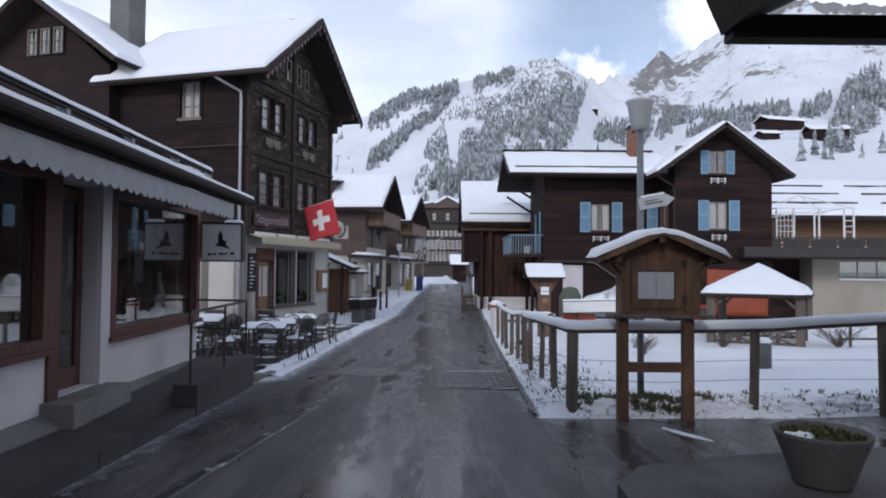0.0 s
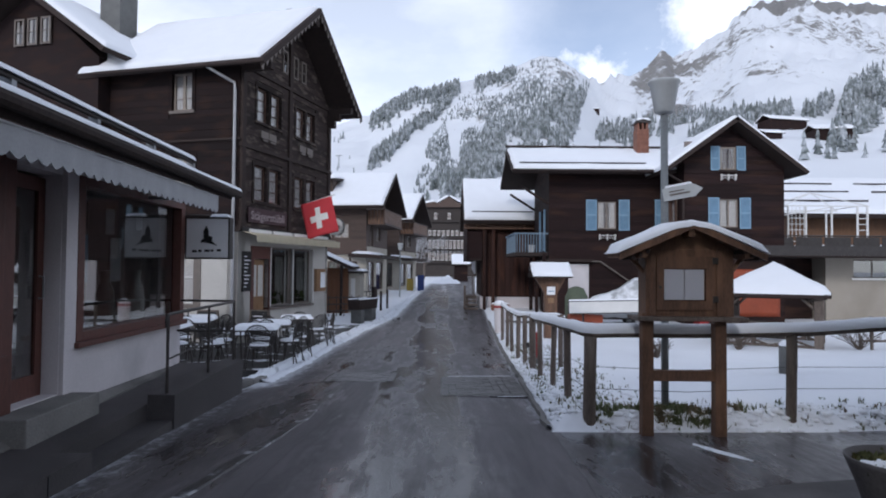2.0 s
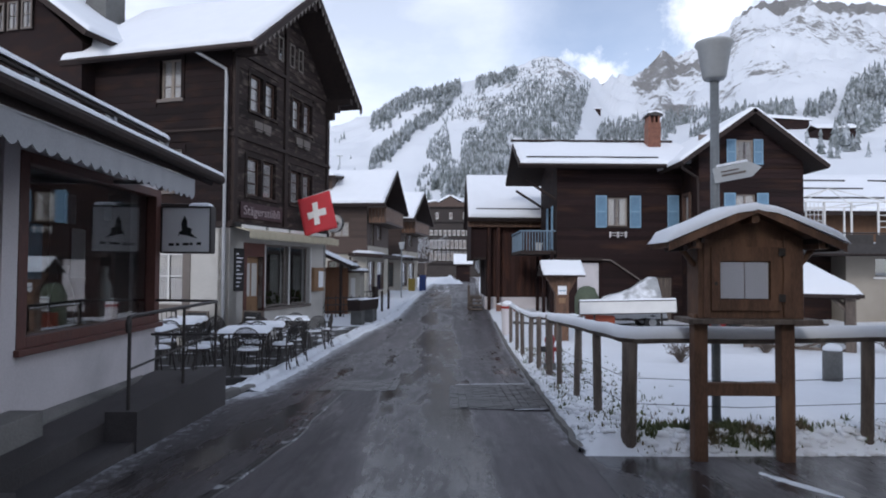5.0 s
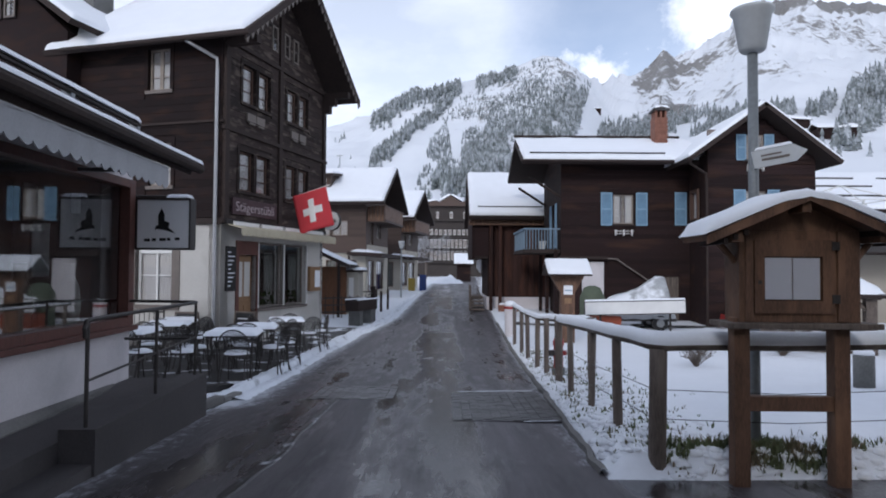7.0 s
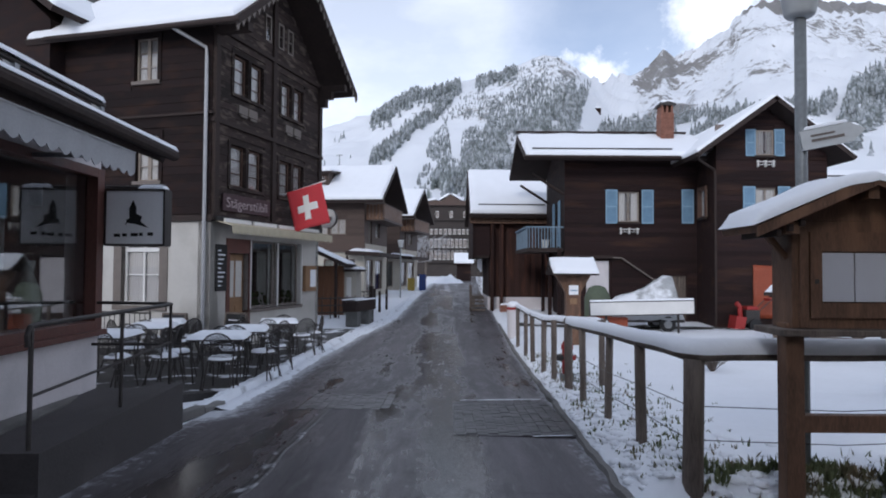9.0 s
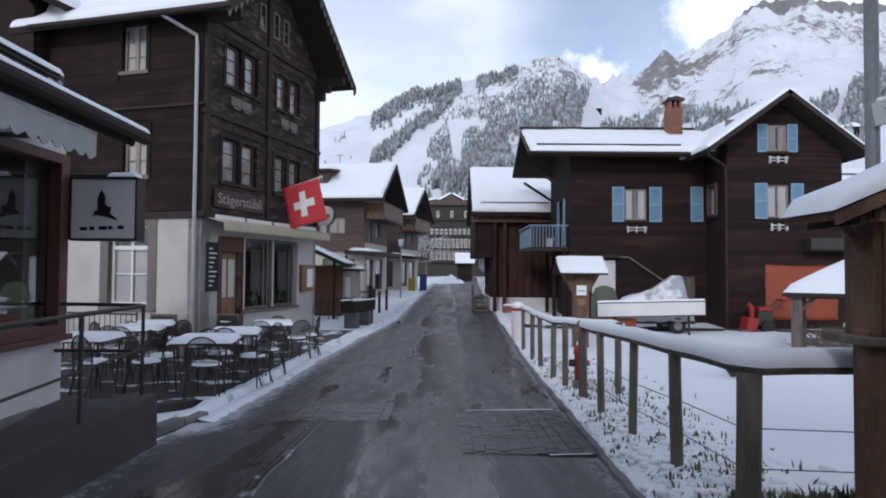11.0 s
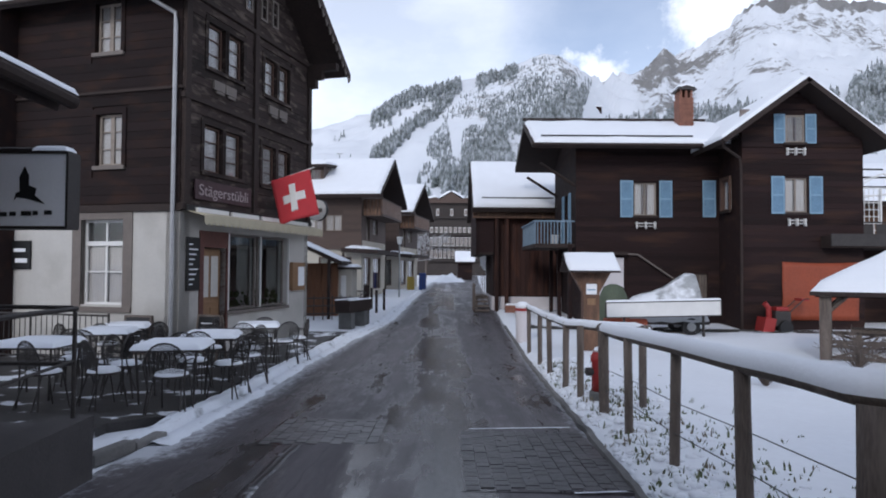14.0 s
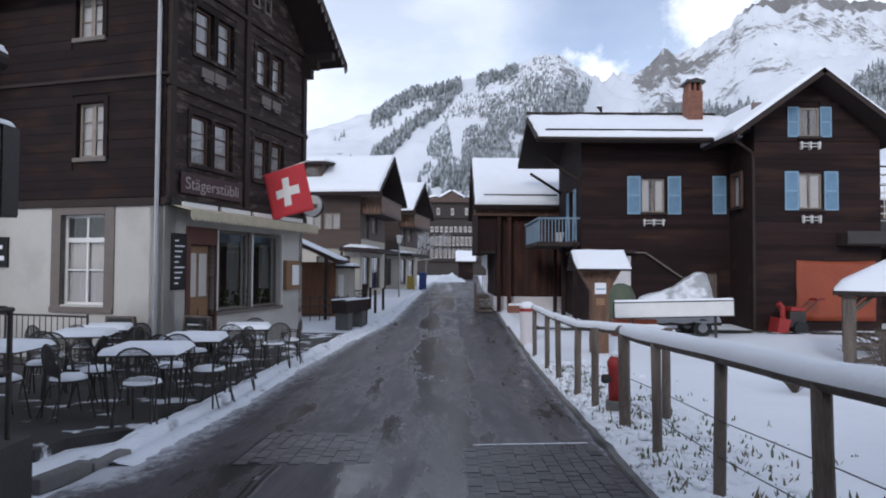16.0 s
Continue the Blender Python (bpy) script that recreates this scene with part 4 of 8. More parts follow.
    for k, (ya, yb) in enumerate(((-0.62, D / 2), (D + 0.62, D / 2))):
        bm = bmesh.new()
        prism(bm, [(ya, 7.22), (yb, 9.98), (yb, 9.78), (ya, 7.00)], "x", x1, x1 + 0.05)
        bg = part("bargeboard", bm, M_BEAM, t)
        bm = bmesh.new()
        for i in range(16):
            s0, s1 = i / 16, (i + 0.8) / 16
            y0, y1 = ya + (yb - ya) * s0, ya + (yb - ya) * s1
            z0, z1 = 7.02 + 2.76 * s0, 7.02 + 2.76 * s1
            ym, zm = (y0 + y1) / 2, min(z0, z1) - 0.10
            prism(bm, [(y0, z0), (y1, z1), (ym, zm)], "x", x1 + 0.005, x1 + 0.04)
        part("fretwork", bm, M_GREYPAINT, bg, "pale sawn fretwork edge")
    for y in (0.1, D - 0.1, D / 2):
        z = 7.35 if y != D / 2 else 9.6
        part("purlin", boxes((-0.3, x1 - 0.05, y - 0.1, y + 0.1, z - 0.22, z - 0.02)), M_BEAM, t)
    part("bracket", boxes((0.0, 0.5, D - 0.2, D, 6.9, 7.15), (0.0, 0.3, D - 0.2, D, 6.65, 6.9)), M_BEAM, t)
    # cross wing with its own gable towards the camera
    wx0, wx1 = -11.4, -4.55
    wc = -7.2
    bm = bmesh.new()
    prism(bm, [(wx0 + 0.4, zb), (wx1, zb), (wx1, 7.75), (wc, 10.0), (wx0 + 0.4, 7.4)], "y", -0.5, 0.4)
    part("wing_wall", bm, M_TIMBER, t, "dark timber wing")
    for k, (xa, za) in enumerate(((-3.6, 7.72), (-10.9, 7.72))):
        bm = bmesh.new()
        slab(bm, (xa, -1.3, za), (wc - xa, 0, 10.25 - za), (0, 6.5, 0), 0.16)
        r = part("wing_roof", bm, M_BEAM, t)
        bm = bmesh.new()
        snow_sheet(bm, (xa, -1.28, za), (wc - xa, 0, 10.25 - za), (0, 6.4, 0), 0.13, 10, 10, 0.15, 4 + k)
        part("snow_cover", bm, M_SNOW, r, "", smooth=True)
    for k in range(3):
        w = window(t, pose(-7.75 + k * 0.52, -0.56, 8.3), 0.40, 0.85, M_GREYPAINT, (0, 1), True, None, None, depth=-0.03)
        part("backing", boxes((0, 0.4, 0.05, 0.055, 0, 0.85)), M_BEAM, w)
    ch = new("chimney")
    ch.parent, ch.matrix_basis = t, pose(-5.8, 1.6, 8.6)
    part("chimney_shaft", boxes((-0.4, 0.4, -0.4, 0.4, -0.8, 3.2), bevel=0.02), M_STONE, ch, "grey-brown rendered chimney stack")
    # closing walls and floor slabs, which keep the rooms dark
    part("back_wall", boxes((L, 0, D - 0.2, D, zb, ze), (L, L + 0.2, 0, D, zb, ze)), M_TIMBER, t)
    part("room_lining", boxes((L, -0.4, 0.9, 1.0, zb, ze), (-0.9, -0.8, 0.4, D - 0.3, zb, ze), (L, 0, 0.3, D - 0.3, zw + 0.3, zw + 0.4), (L, 0, 0.3, D - 0.3, ze - 0.12, ze - 0.02)), M_DARKROOM, t)
    # menu boards on the facade
    mb = part("menu_blackboard", boxes((0.2, 0.63, -0.05, -0.005, 0.76, 1.93), bevel=0.005), M_BLACK, t, "black menu blackboard", mf)
    bm = bmesh.new()
    for i in range(9):
        box(bm, 0.26, 0.26 + 0.12 + 0.06 * (i % 4), -0.056, -0.051, 0.88 + i * 0.11, 0.91 + i * 0.11)
    part("chalk_line", bm, M_PAPER, mb)
    bx = part("notice_case", boxes((4.68, 5.42, -0.12, -0.005, 0.62, 1.42), bevel=0.01), M_DOORWOOD, t, "wooden notice case", mf)
    part("notice", boxes((4.98, 5.34, -0.13, -0.121, 0.75, 1.3)), M_PAPER, bx)
    wb = part("wall_sign", boxes((-4.6, -4.02, -0.05, -0.005, 1.2, 1.86)), M_BLACK, t, "dark wall sign with pale scrawl")
    part("scrawl", boxes((-4.5, -4.15, -0.056, -0.051, 1.6, 1.68), (-4.45, -4.1, -0.056, -0.051, 1.35, 1.45)), M_PAPER, wb)
    return t


def text_bm(body, size, width):
    """Lettering in the built-in font as a mesh lying in the x-y plane, drawn to the given width."""
    cu = bpy.data.curves.new("lettering", "FONT")
    cu.body, cu.size, cu.extrude = body, size, 0.006
    ob = new("lettering_source", cu)
    me = bpy.data.meshes.new_from_object(ob.evaluated_get(bpy.context.evaluated_depsgraph_get()))
    bm = bmesh.new()
    bm.from_mesh(me)
    bpy.data.objects.remove(ob)
    bpy.data.meshes.remove(me)
    w = max(v.co.x for v in bm.verts) - min(v.co.x for v in bm.verts)
    for v in bm.verts:
        v.co.x *= width / w
    return bm


inn()


# ---- the shop beside the ramp ----
def bird_bm(s):
    """A plain soaring bird shape, standing in the x-z plane."""
    bm = bmesh.new()
    pts = [(-0.02, 0.62), (0.06, 0.45), (0.06, 0.28), (0.20, 0.22), (0.17, 0.10), (0.36, -0.06), (0.05, 0.03), (-0.16, 0.06), (-0.20, 0.0), (-0.17, 0.14), (-0.10, 0.16), (-0.11, 0.42)]
    prism(bm, [(p[0] * s, p[1] * s) for p in pts], "y", -0.004, 0.0)
    return bm


def shop():
    t = thing("shop_building", "single-storey grey shop with large brown-framed windows and snowy eaves", "shop", pose(-4.07, 10.7, 0, 0, 0, 2))
    mf = pose(0, 0, 0, 0, 0, 90)
    win_r, door, win_l = (-3.06, -0.04, 0.66, 2.44), (-4.12, -3.32, 0.16, 2.4), (-8.2, -4.32, 0.68, 2.44)
    wall = part("wall", wall_bm(-11, 0, -0.6, 2.75, 0.25, [win_r, door, win_l]), M_GREYWALL, t, "pale grey plastered wall", mf)
    part("end_wall", boxes((-6, -0.25, -0.25, -0.002, -0.6, 2.75)), M_GREYWALL, t)
    part("back_wall", boxes((-6, -5.8, -11, -0.26, -0.6, 2.75), (-5.8, 0, -11, -10.8, -0.6, 2.75)), M_GREYWALL, t)
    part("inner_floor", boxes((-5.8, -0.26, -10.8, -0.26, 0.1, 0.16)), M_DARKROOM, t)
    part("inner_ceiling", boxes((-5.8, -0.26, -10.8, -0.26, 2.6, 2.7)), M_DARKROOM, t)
    for a, b, c, d in (win_r, win_l):
        w = window(t, mf @ pose(a, 0, c), b - a, d - c, M_SHOPWOOD, (0, 0), False, None, None, glass=M_SHOPGLASS, depth=0.04)
        ww = b - a
        part("shop_frame", boxes((-0.02, 0.12, -0.05, 0.09, 0, d - c), (ww - 0.12, ww + 0.03, -0.05, 0.09, 0, d - c), (0.12, ww - 0.12, -0.05, 0.09, d - c - 0.1, d - c), (0.12, ww - 0.12, -0.05, 0.09, 0, 0.1), bevel=0.006), M_SHOPWOOD, w, "red-brown wooden shop window frame")
        part("sill", boxes((-0.06, ww + 0.06, -0.10, 0.02, -0.06, 0.0), bevel=0.008), M_SHOPWOOD, w)
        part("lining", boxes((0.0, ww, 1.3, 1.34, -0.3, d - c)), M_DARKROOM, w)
        part("display_shelf", boxes((0.1, ww - 0.1, 0.15, 0.6, 0.0, 0.05), bevel=0.005), M_DOORWOOD, w)
        rnd = random.Random(int(-a * 10))
        for k in range(9):
            x = 0.3 + (ww - 0.6) * k / 8
            h = rnd.uniform(0.25, 1.25)
            if k % 3 == 0:
                part("picture_panel", boxes((x - 0.16, x + 0.16, 0.55, 0.58, 0.6, 1.2), bevel=0.004), rnd.choice((M_BLUE, M_CURTAIN, M_AWNING)), w)
            elif k % 3 == 1:
                bm = lathe([(0.05, 0.05), (0.11, 0.1), (0.13, 0.3), (0.10, 0.5), (0.05, 0.62), (0.07, 0.75)], 10)
                part("vase", bm, rnd.choice((M_WHITE, M_RED, M_GREYPAINT)), w, "", pose(x, 0.4, 0), smooth=True)
            else:
                part("hanging_scarf", curtain_bm(0.28, h, 0, 0, 3), rnd.choice((M_AWNING, M_CURTAIN)), w, "", pose(x - 0.14, 0.5, 1.6 - h), smooth=True)
    part("pilaster", boxes((-3.31, -3.09, -0.05, 0.02, 0.1, 2.5), bevel=0.006), M_GREYWALL, t, "", mf)
    part("pilaster", boxes((-4.31, -4.12, -0.035, 0.1, 0.1, 2.42), bevel=0.006), M_SHOPWOOD, t, "brown wooden door post", mf)
    d = new("door_leaf")
    d.parent, d.matrix_basis = t, mf @ pose(door[0], 0.17, door[2])
    part("door_frame", boxes((0.0, 0.11, 0, 0.05, 0, 2.2), (0.69, 0.8, 0, 0.05, 0, 2.2), (0.11, 0.69, 0, 0.05, 2.06, 2.2), (0.11, 0.69, 0, 0.05, 0, 0.22)), M_SHOPWOOD, d)
    pn = part("pane", boxes((0.11, 0.69, 0.02, 0.026, 0.22, 2.06)), M_SHOPGLASS, d)
    pn.visible_shadow = False
    part("handle", rods([(0.72, -0.005, 0.98), (0.72, -0.05, 0.98), (0.72, -0.05, 1.2), (0.72, -0.005, 1.2)], 0.012), M_STEEL, d)
    # scalloped valance and its cloth
    aw = new("awning")
    aw.parent, aw.matrix_basis = t, mf
    n, x0, x1 = 62, -11.0, -1.3
    bm = scallops(x0, x1, n, -0.95, 2.42, 2.235, 0.045)
    part("valance", bm, M_AWNING, aw, "scalloped pale grey valance")
    bm = bmesh.new()
    slab(bm, (x0, -0.05, 2.62), (x1 - x0, 0, 0), (0, -0.91, -0.2), 0.015)
    part("awning_cloth", bm, M_AWNING, aw)
    part("awning_arm", boxes((-1.37, -1.33, -0.93, 0, 2.36, 2.40)), M_STEEL, aw)
    # roof: eave over the pavement, with snow and snow guard pipes
    bm = bmesh.new()
    slab(bm, (0.95, -11.5, 2.60), (0, 11.0, 0), (-7.2, 0, 2.9), 0.16)
    r = part("roof", bm, M_BEAM, t, "dark boarded eave")
    bm = bmesh.new()
    snow_sheet(bm, (0.44, -11.4, 2.81), (0, 10.85, 0), (-6.6, 0, 2.66), 0.07, 40, 8, 0.12, 3)
    part("snow_cover", bm, M_SNOW, r, "thin snow cover on the eave", smooth=True)
    part("gutter", rods([(1.0, -11.5, 2.56), (1.0, -0.5, 2.53)], 0.06, 10), M_BEAM, r)
    bm = bmesh.new()
    snow_sheet(bm, (0.94, -11.5, 2.60), (0, 11.0, -0.03), (0.11, 0, 0), 0.05, 60, 2, 0.04, 8)
    part("gutter_snow", bm, M_SNOW, r, "", smooth=True)
    sg = new("snow_guard")
    sg.parent = t
    for dx, dz in ((0.55, 0.30), (0.50, 0.20)):
        part("guard_pipe", rods([(dx, -11.4, 2.62 + dz), (dx, -1.1, 2.60 + dz)], 0.028, 8), M_IRON, sg)
    bm = bmesh.new()
    snow_sheet(bm, (0.50, -11.4, 2.935), (0, 10.25, -0.02), (0.10, 0, 0), 0.055, 60, 2, 0.04, 12)
    part("pipe_snow", bm, M_SNOW, sg, "", smooth=True)
    for k in range(9):
        y = -1.15 - 1.3 * k
        part("guard_bracket", boxes((0.48, 0.57, y - 0.03, y + 0.03, 2.66, 2.97)), M_STEEL, sg)
    return t


shop()


def hanging_sign():
    t = thing("hanging_sign", "pale box sign with a black bird shape, snow on top", "sign", pose(-4.0, 10.68, 1.60))
    part("case", boxes((0, 0.66, 0, 0.16, 0, 0.62), bevel=0.012), M_SIGN, t, "pale grey sign case")
    part("rim", boxes((-0.005, 0.665, -0.008, 0.168, -0.012, 0.012), (-0.005, 0.665, -0.008, 0.168, 0.608, 0.632), (-0.012, 0.008, -0.008, 0.168, 0.0, 0.62), (0.652, 0.672, -0.008, 0.168, 0.0, 0.62)), M_IRON, t)
    part("bird_shape", bird_bm(0.46), M_BLACK, t, "", pose(0.32, -0.002, 0.22))
    for k, w in enumerate((0.07, 0.05, 0.08, 0.04, 0.06)):
        x = 0.10 + 0.095 * k
        part("lettering_bar", boxes((x, x + w, -0.006, -0.001, 0.09 + 0.004 * k, 0.125 + 0.004 * k)), M_BLACK, t)
    part("arm", rods([(-0.08, 0.08, 0.66), (0.62, 0.08, 0.66)], 0.015), M_IRON, t)
    bm = bmesh.new()
    snow_sheet(bm, (0.36, 0.0, 0.632), (0.30, 0, 0), (0, 0.16, 0), 0.05, 6, 3, 0.05)
    part("snow_cap", bm, M_SNOW, t, "", smooth=True)


hanging_sign()


# ---- pavement, ramp and railing in front of the shop ----
def ramp():
    m = pose(-2.95, 6.0, 0, 0, 0, 2)
    # wall line runs along local y; the pavement reaches back to the shop
    bm = bmesh.new()
    prism(bm, [(-10, -0.6), (-10, 0.12), (0.22, -0.09), (0.22, -0.6)], "x", -1.2, 0.0)
    ledge = solo("pavement_ledge", bm, M_DARKCON, "damp dark concrete pavement ledge by the shop", "pavement", m, kind="structure")
    bm = bmesh.new()
    prism(bm, [(0.22, -0.6), (0.22, -0.10), (4.75, 0.0), (4.75, -0.8)], "x", -1.2, -0.30)
    solo("ramp_floor", bm, M_DARKCON, "damp concrete ramp floor", "ramp", m, kind="structure")
    bm = bmesh.new()
    prism(bm, [(2.02, -0.6), (2.02, 0.04), (4.75, 0.06), (4.75, -0.8)], "x", -0.30, 0.0)
    solo("ramp_wall", bm, M_DARKCON, "low concrete ramp wall with dark damp side", "wall", m, kind="structure")
    bm = bmesh.new()
    prism(bm, [(0.22, -0.6), (0.22, -0.24), (2.02, -0.24), (2.02, -0.6)], "x", -0.30, -0.02)
    solo("low_kerb", bm, M_DARKCON, "low concrete kerb beside the street", "kerb", m, kind="structure")
    part("joint", boxes((-0.01, 0.004, -0.42, -0.41, -0.3, -0.085)), M_BLACK, ledge)
    solo("door_step", boxes((-1.0, -0.62, 0.35, 1.6, -0.12, 0.15), bevel=0.015), M_CONCRETE, "concrete step at the shop door", "step", m)
    t = thing("railing", "dark steel tube handrail on the ramp wall", "railing", m)
    posts = [(2.10, 0.04), (3.50, 0.05), (4.66, 0.06)]
    for y, z in posts:
        part("post", rods([(-0.12, y, z - 0.02), (-0.12, y, 0.92)], 0.018), M_IRON, t)
    part("handrail", rods([(-0.12, 2.06, 0.78), (-0.12, 2.05, 0.86), (-0.12, 2.08, 0.92), (-0.12, 2.18, 0.93), (-0.12, 4.68, 0.94)], 0.020), M_IRON, t)
    part("lower_rail", rods([(-0.12, 2.10, 0.42), (-0.12, 4.66, 0.52)], 0.013), M_IRON, t)
    t2 = thing("railing", "dark steel rail across the ramp end", "railing", m)
    part("handrail", rods([(-0.12, 4.62, 0.95), (-1.2, 4.62, 0.96)], 0.018), M_IRON, t2)
    part("lower_rail", rods([(-0.12, 4.62, 0.50), (-1.2, 4.62, 0.50)], 0.018), M_IRON, t2)
    part("post", rods([(-1.15, 4.62, 0.0), (-1.15, 4.62, 0.95)], 0.018), M_IRON, t2)


ramp()


# ---- terrace paving of the inn ----
def terrace():
    bm = bmesh.new()
    ys = [12.2 + 0.5 * i for i in range(28)]
    rows = []
    for y in ys:
        a = left_x(y) - 0.35 + (-0.45 if y < 13 else 0)
        rows.append([bm.verts.new((a + (-10 - a) * k / 6, y, street_z(y) + 0.05)) for k in range(7)])
    for p, q in zip(rows, rows[1:]):
        for k in range(6):
            bm.faces.new((p[k], q[k], q[k + 1], p[k + 1]))
    g = bmesh.ops.extrude_face_region(bm, geom=list(bm.faces))
    bmesh.ops.translate(bm, vec=(0, 0, -0.25), verts=[v for v in g["geom"] if isinstance(v, bmesh.types.BMVert)])
    bmesh.ops.recalc_face_normals(bm, faces=bm.faces)
    m = material("terrace_paving", (0.036, 0.033, 0.032), 0.6, var=0.35, scale=1.5, fine=30, bump=0.3, coords="World", second=(0.80, 0.82, 0.86), patch=(0.585, 0.63), patch_scale=1.9)
    solo("terrace", bm, m, "dark paved terrace with patches of thin snow", "terrace", kind="structure")


terrace()


# ---- house with blue shutters ----
def shutter(parent, m, w, h):
    s = new("shutter")
    s.parent, s.matrix_basis = parent, m
    part("frame", boxes((0, 0.05, -0.03, 0, 0, h), (w - 0.05, w, -0.03, 0, 0, h), (0.05, w - 0.05, -0.03, 0, 0, 0.06), (0.05, w - 0.05, -0.03, 0, h - 0.06, h), (0.05, w - 0.05, -0.03, 0, h / 2 - 0.03, h / 2 + 0.03)), M_BLUE, s)
    part("louvre_panel", boxes((0.05, w - 0.05, -0.018, -0.005, 0.06, h / 2 - 0.03), (0.05, w - 0.05, -0.018, -0.005, h / 2 + 0.03, h - 0.06)), M_BLUEP, s)


def flower_rail(parent, m, w):
    f = new("flower_rail")
    f.parent, f.matrix_basis = parent, m
    part("bar", boxes((0, w, -0.16, -0.13, 0.1, 0.13), (0.02, w - 0.02, -0.16, -0.13, 0.0, 0.02)), M_WHITE, f)
    for k in range(3):
        x = w * (0.08 + 0.42 * k)
        part("bracket", boxes((x - 0.012, x + 0.012, -0.17, 0, -0.08, 0.18)), M_WHITE, f)


HOUSE = Matrix.Translation((-0.17, 4.0, 1.36)) @ Matrix.Scale(0.985, 4) @ Matrix.Translation((0.2, -4.0, -1.33))


def blue_house():
    t = thing("shuttered_house", "dark timber house with pale blue shutters and a snowy roof", "house", HOUSE)
    # main wall towards the field
    X0, X1, Y0, Y1 = 4.62, 10.0, 29.6, 34.2
    wins = [(6.80, 7.65, 3.27, 4.5)]
    m = pose(0, Y0, 0)
    up = part("wall", wall_bm(X0, X1, 1.9, 5.9, 0.2, wins), M_TIMBER_B, t, "dark brown timber wall", m)
    boards(up, M_TIMBER_B, X0, X1, 1.9, 5.85, 0.19, [(6.73, 7.73, 3.2, 4.58)], seed=21)
    low = part("wall", wall_bm(X0 + 0.3, X1, -1.1, 1.9, 0.2, [(8.75, 9.55, -0.9, 1.1)]), M_TIMBER_B, t, "dark brown timber lower wall", m)
    boards(low, M_TIMBER_B, X0 + 1.9, X1, -0.7, 1.88, 0.19, [(8.7, 9.6, -1, 1.15)], seed=22)
    part("door_leaf", boxes((8.75, 9.55, 0.08, 0.13, -0.9, 1.1)), M_POST, t, "grey weathered cellar door", m)
    part("plaster_panel", boxes((5.5, 6.4, -0.05, 0.0, -0.5, 1.68)), M_GREYWALL, t, "pale plaster panel", m)
    window(t, m @ pose(6.80, 0, 3.27), 0.85, 1.23, M_PALEWOOD, (1, 0), True, M_BEAM, None, depth=0.06, gap=0.25)
    shutter(t, m @ pose(6.28, -0.04, 3.2), 0.48, 1.38)
    shutter(t, m @ pose(7.74, -0.04, 3.2), 0.48, 1.38)
    shutter(t, m @ pose(9.36, -0.04, 3.22), 0.49, 1.38)
    flower_rail(t, m @ pose(6.82, 0, 2.85), 0.8)
    part("lean_to_rail", rods([(6.3, 29.5, 1.82), (6.9, 29.45, 1.8), (8.3, 29.4, 0.85)], 0.035), M_GREYPAINT, t)
    part("lean_to_beam", boxes((4.5, 6.5, 29.3, 29.55, 1.78, 1.9)), M_BEAM, t)
    # left gable end towards the street
    ml = pose(X0, Y1, 0, 0, 0, -90)
    doorw = (2.6, 3.4, 2.25, 4.2)
    end = part("wall", wall_bm(0, Y1 - Y0 - 0.2, 1.9, 5.9, 0.2, [doorw]), M_TIMBER_B, t, "", ml)
    part("pane", boxes((2.6, 3.4, 0.08, 0.09, 2.25, 4.2)), M_SHOPGLASS, t, "", ml)
    shutter(t, ml @ pose(3.45, -0.04, 2.3), 0.42, 1.9)
    shutter(t, ml @ pose(2.1, -0.04, 2.3), 0.42, 1.9)
    bm = bmesh.new()
    prism(bm, [(Y0 + 0.1, 5.9), (Y1, 5.9), (31.4, 7.2)], "x", X0, X0 + 0.2)
    part("gable_wall", bm, M_TIMBER_B, t)
    part("end_lower_wall", boxes((X0 + 0.3, X0 + 0.5, Y0 + 0.21, Y1, -1.1, 1.9)), M_TIMBER_B, t)
    for y in (29.75, 32.0, 34.0):
        part("porch_post", boxes((4.35, 4.5, y - 0.08, y + 0.08, -1.0, 2.15)), M_TIMBER_B, t)
    part("back_wall", boxes((X0 + 0.3, 13.9, Y1 - 0.2, Y1 + 0.0, -1.1, 5.9)), M_TIMBER_B, t)
    part("floor_slab", boxes((X0 + 0.21, X1 - 0.05, Y0 + 0.25, Y1 - 0.25, 1.8, 1.95), (X0 + 0.21, X1, Y0 + 0.6, Y0 + 0.7, 2.0, 5.8)), M_DARKROOM, t)
    # balcony
    b = new("balcony")
    b.parent = t
    part("deck", boxes((3.1, 4.6, 29.7, 33.8, 2.05, 2.2)), M_BEAM, b)
    for i in range(28):
        y = 29.74 + 0.143 * i
        part("baluster", boxes((3.12, 3.15, y, y + 0.035, 2.2, 3.02)), M_BALC, b)
    for i in range(11):
        x = 3.2 + 0.125 * i
        part("baluster", boxes((x, x + 0.035, 29.72, 29.75, 2.2, 3.02)), M_BALC, b)
    part("handrail", boxes((3.08, 3.18, 29.7, 33.8, 3.02, 3.08), (3.18, 4.6, 29.7, 29.78, 3.02, 3.08)), M_BALC, b)
    part("flower_pot", lathe([(0.12, 0), (0.17, 0.3), (0.18, 0.34)], 12), M_CURTAIN, b, "", pose(3.9, 29.95, 2.2))
    part("strut", rods([(3.3, 29.75, 5.25), (4.62, 29.75, 4.4)], 0.06), M_BEAM, t)
    part("strut", rods([(3.3, 33.6, 5.25), (4.62, 33.6, 4.4)], 0.06), M_BEAM, t)
    # main roof with ridge along x
    gable_roof(t, 2.87, 10.6, 28.45, 34.6, 31.4, 5.76, 7.14, 0.18, 0.14, seed=5)
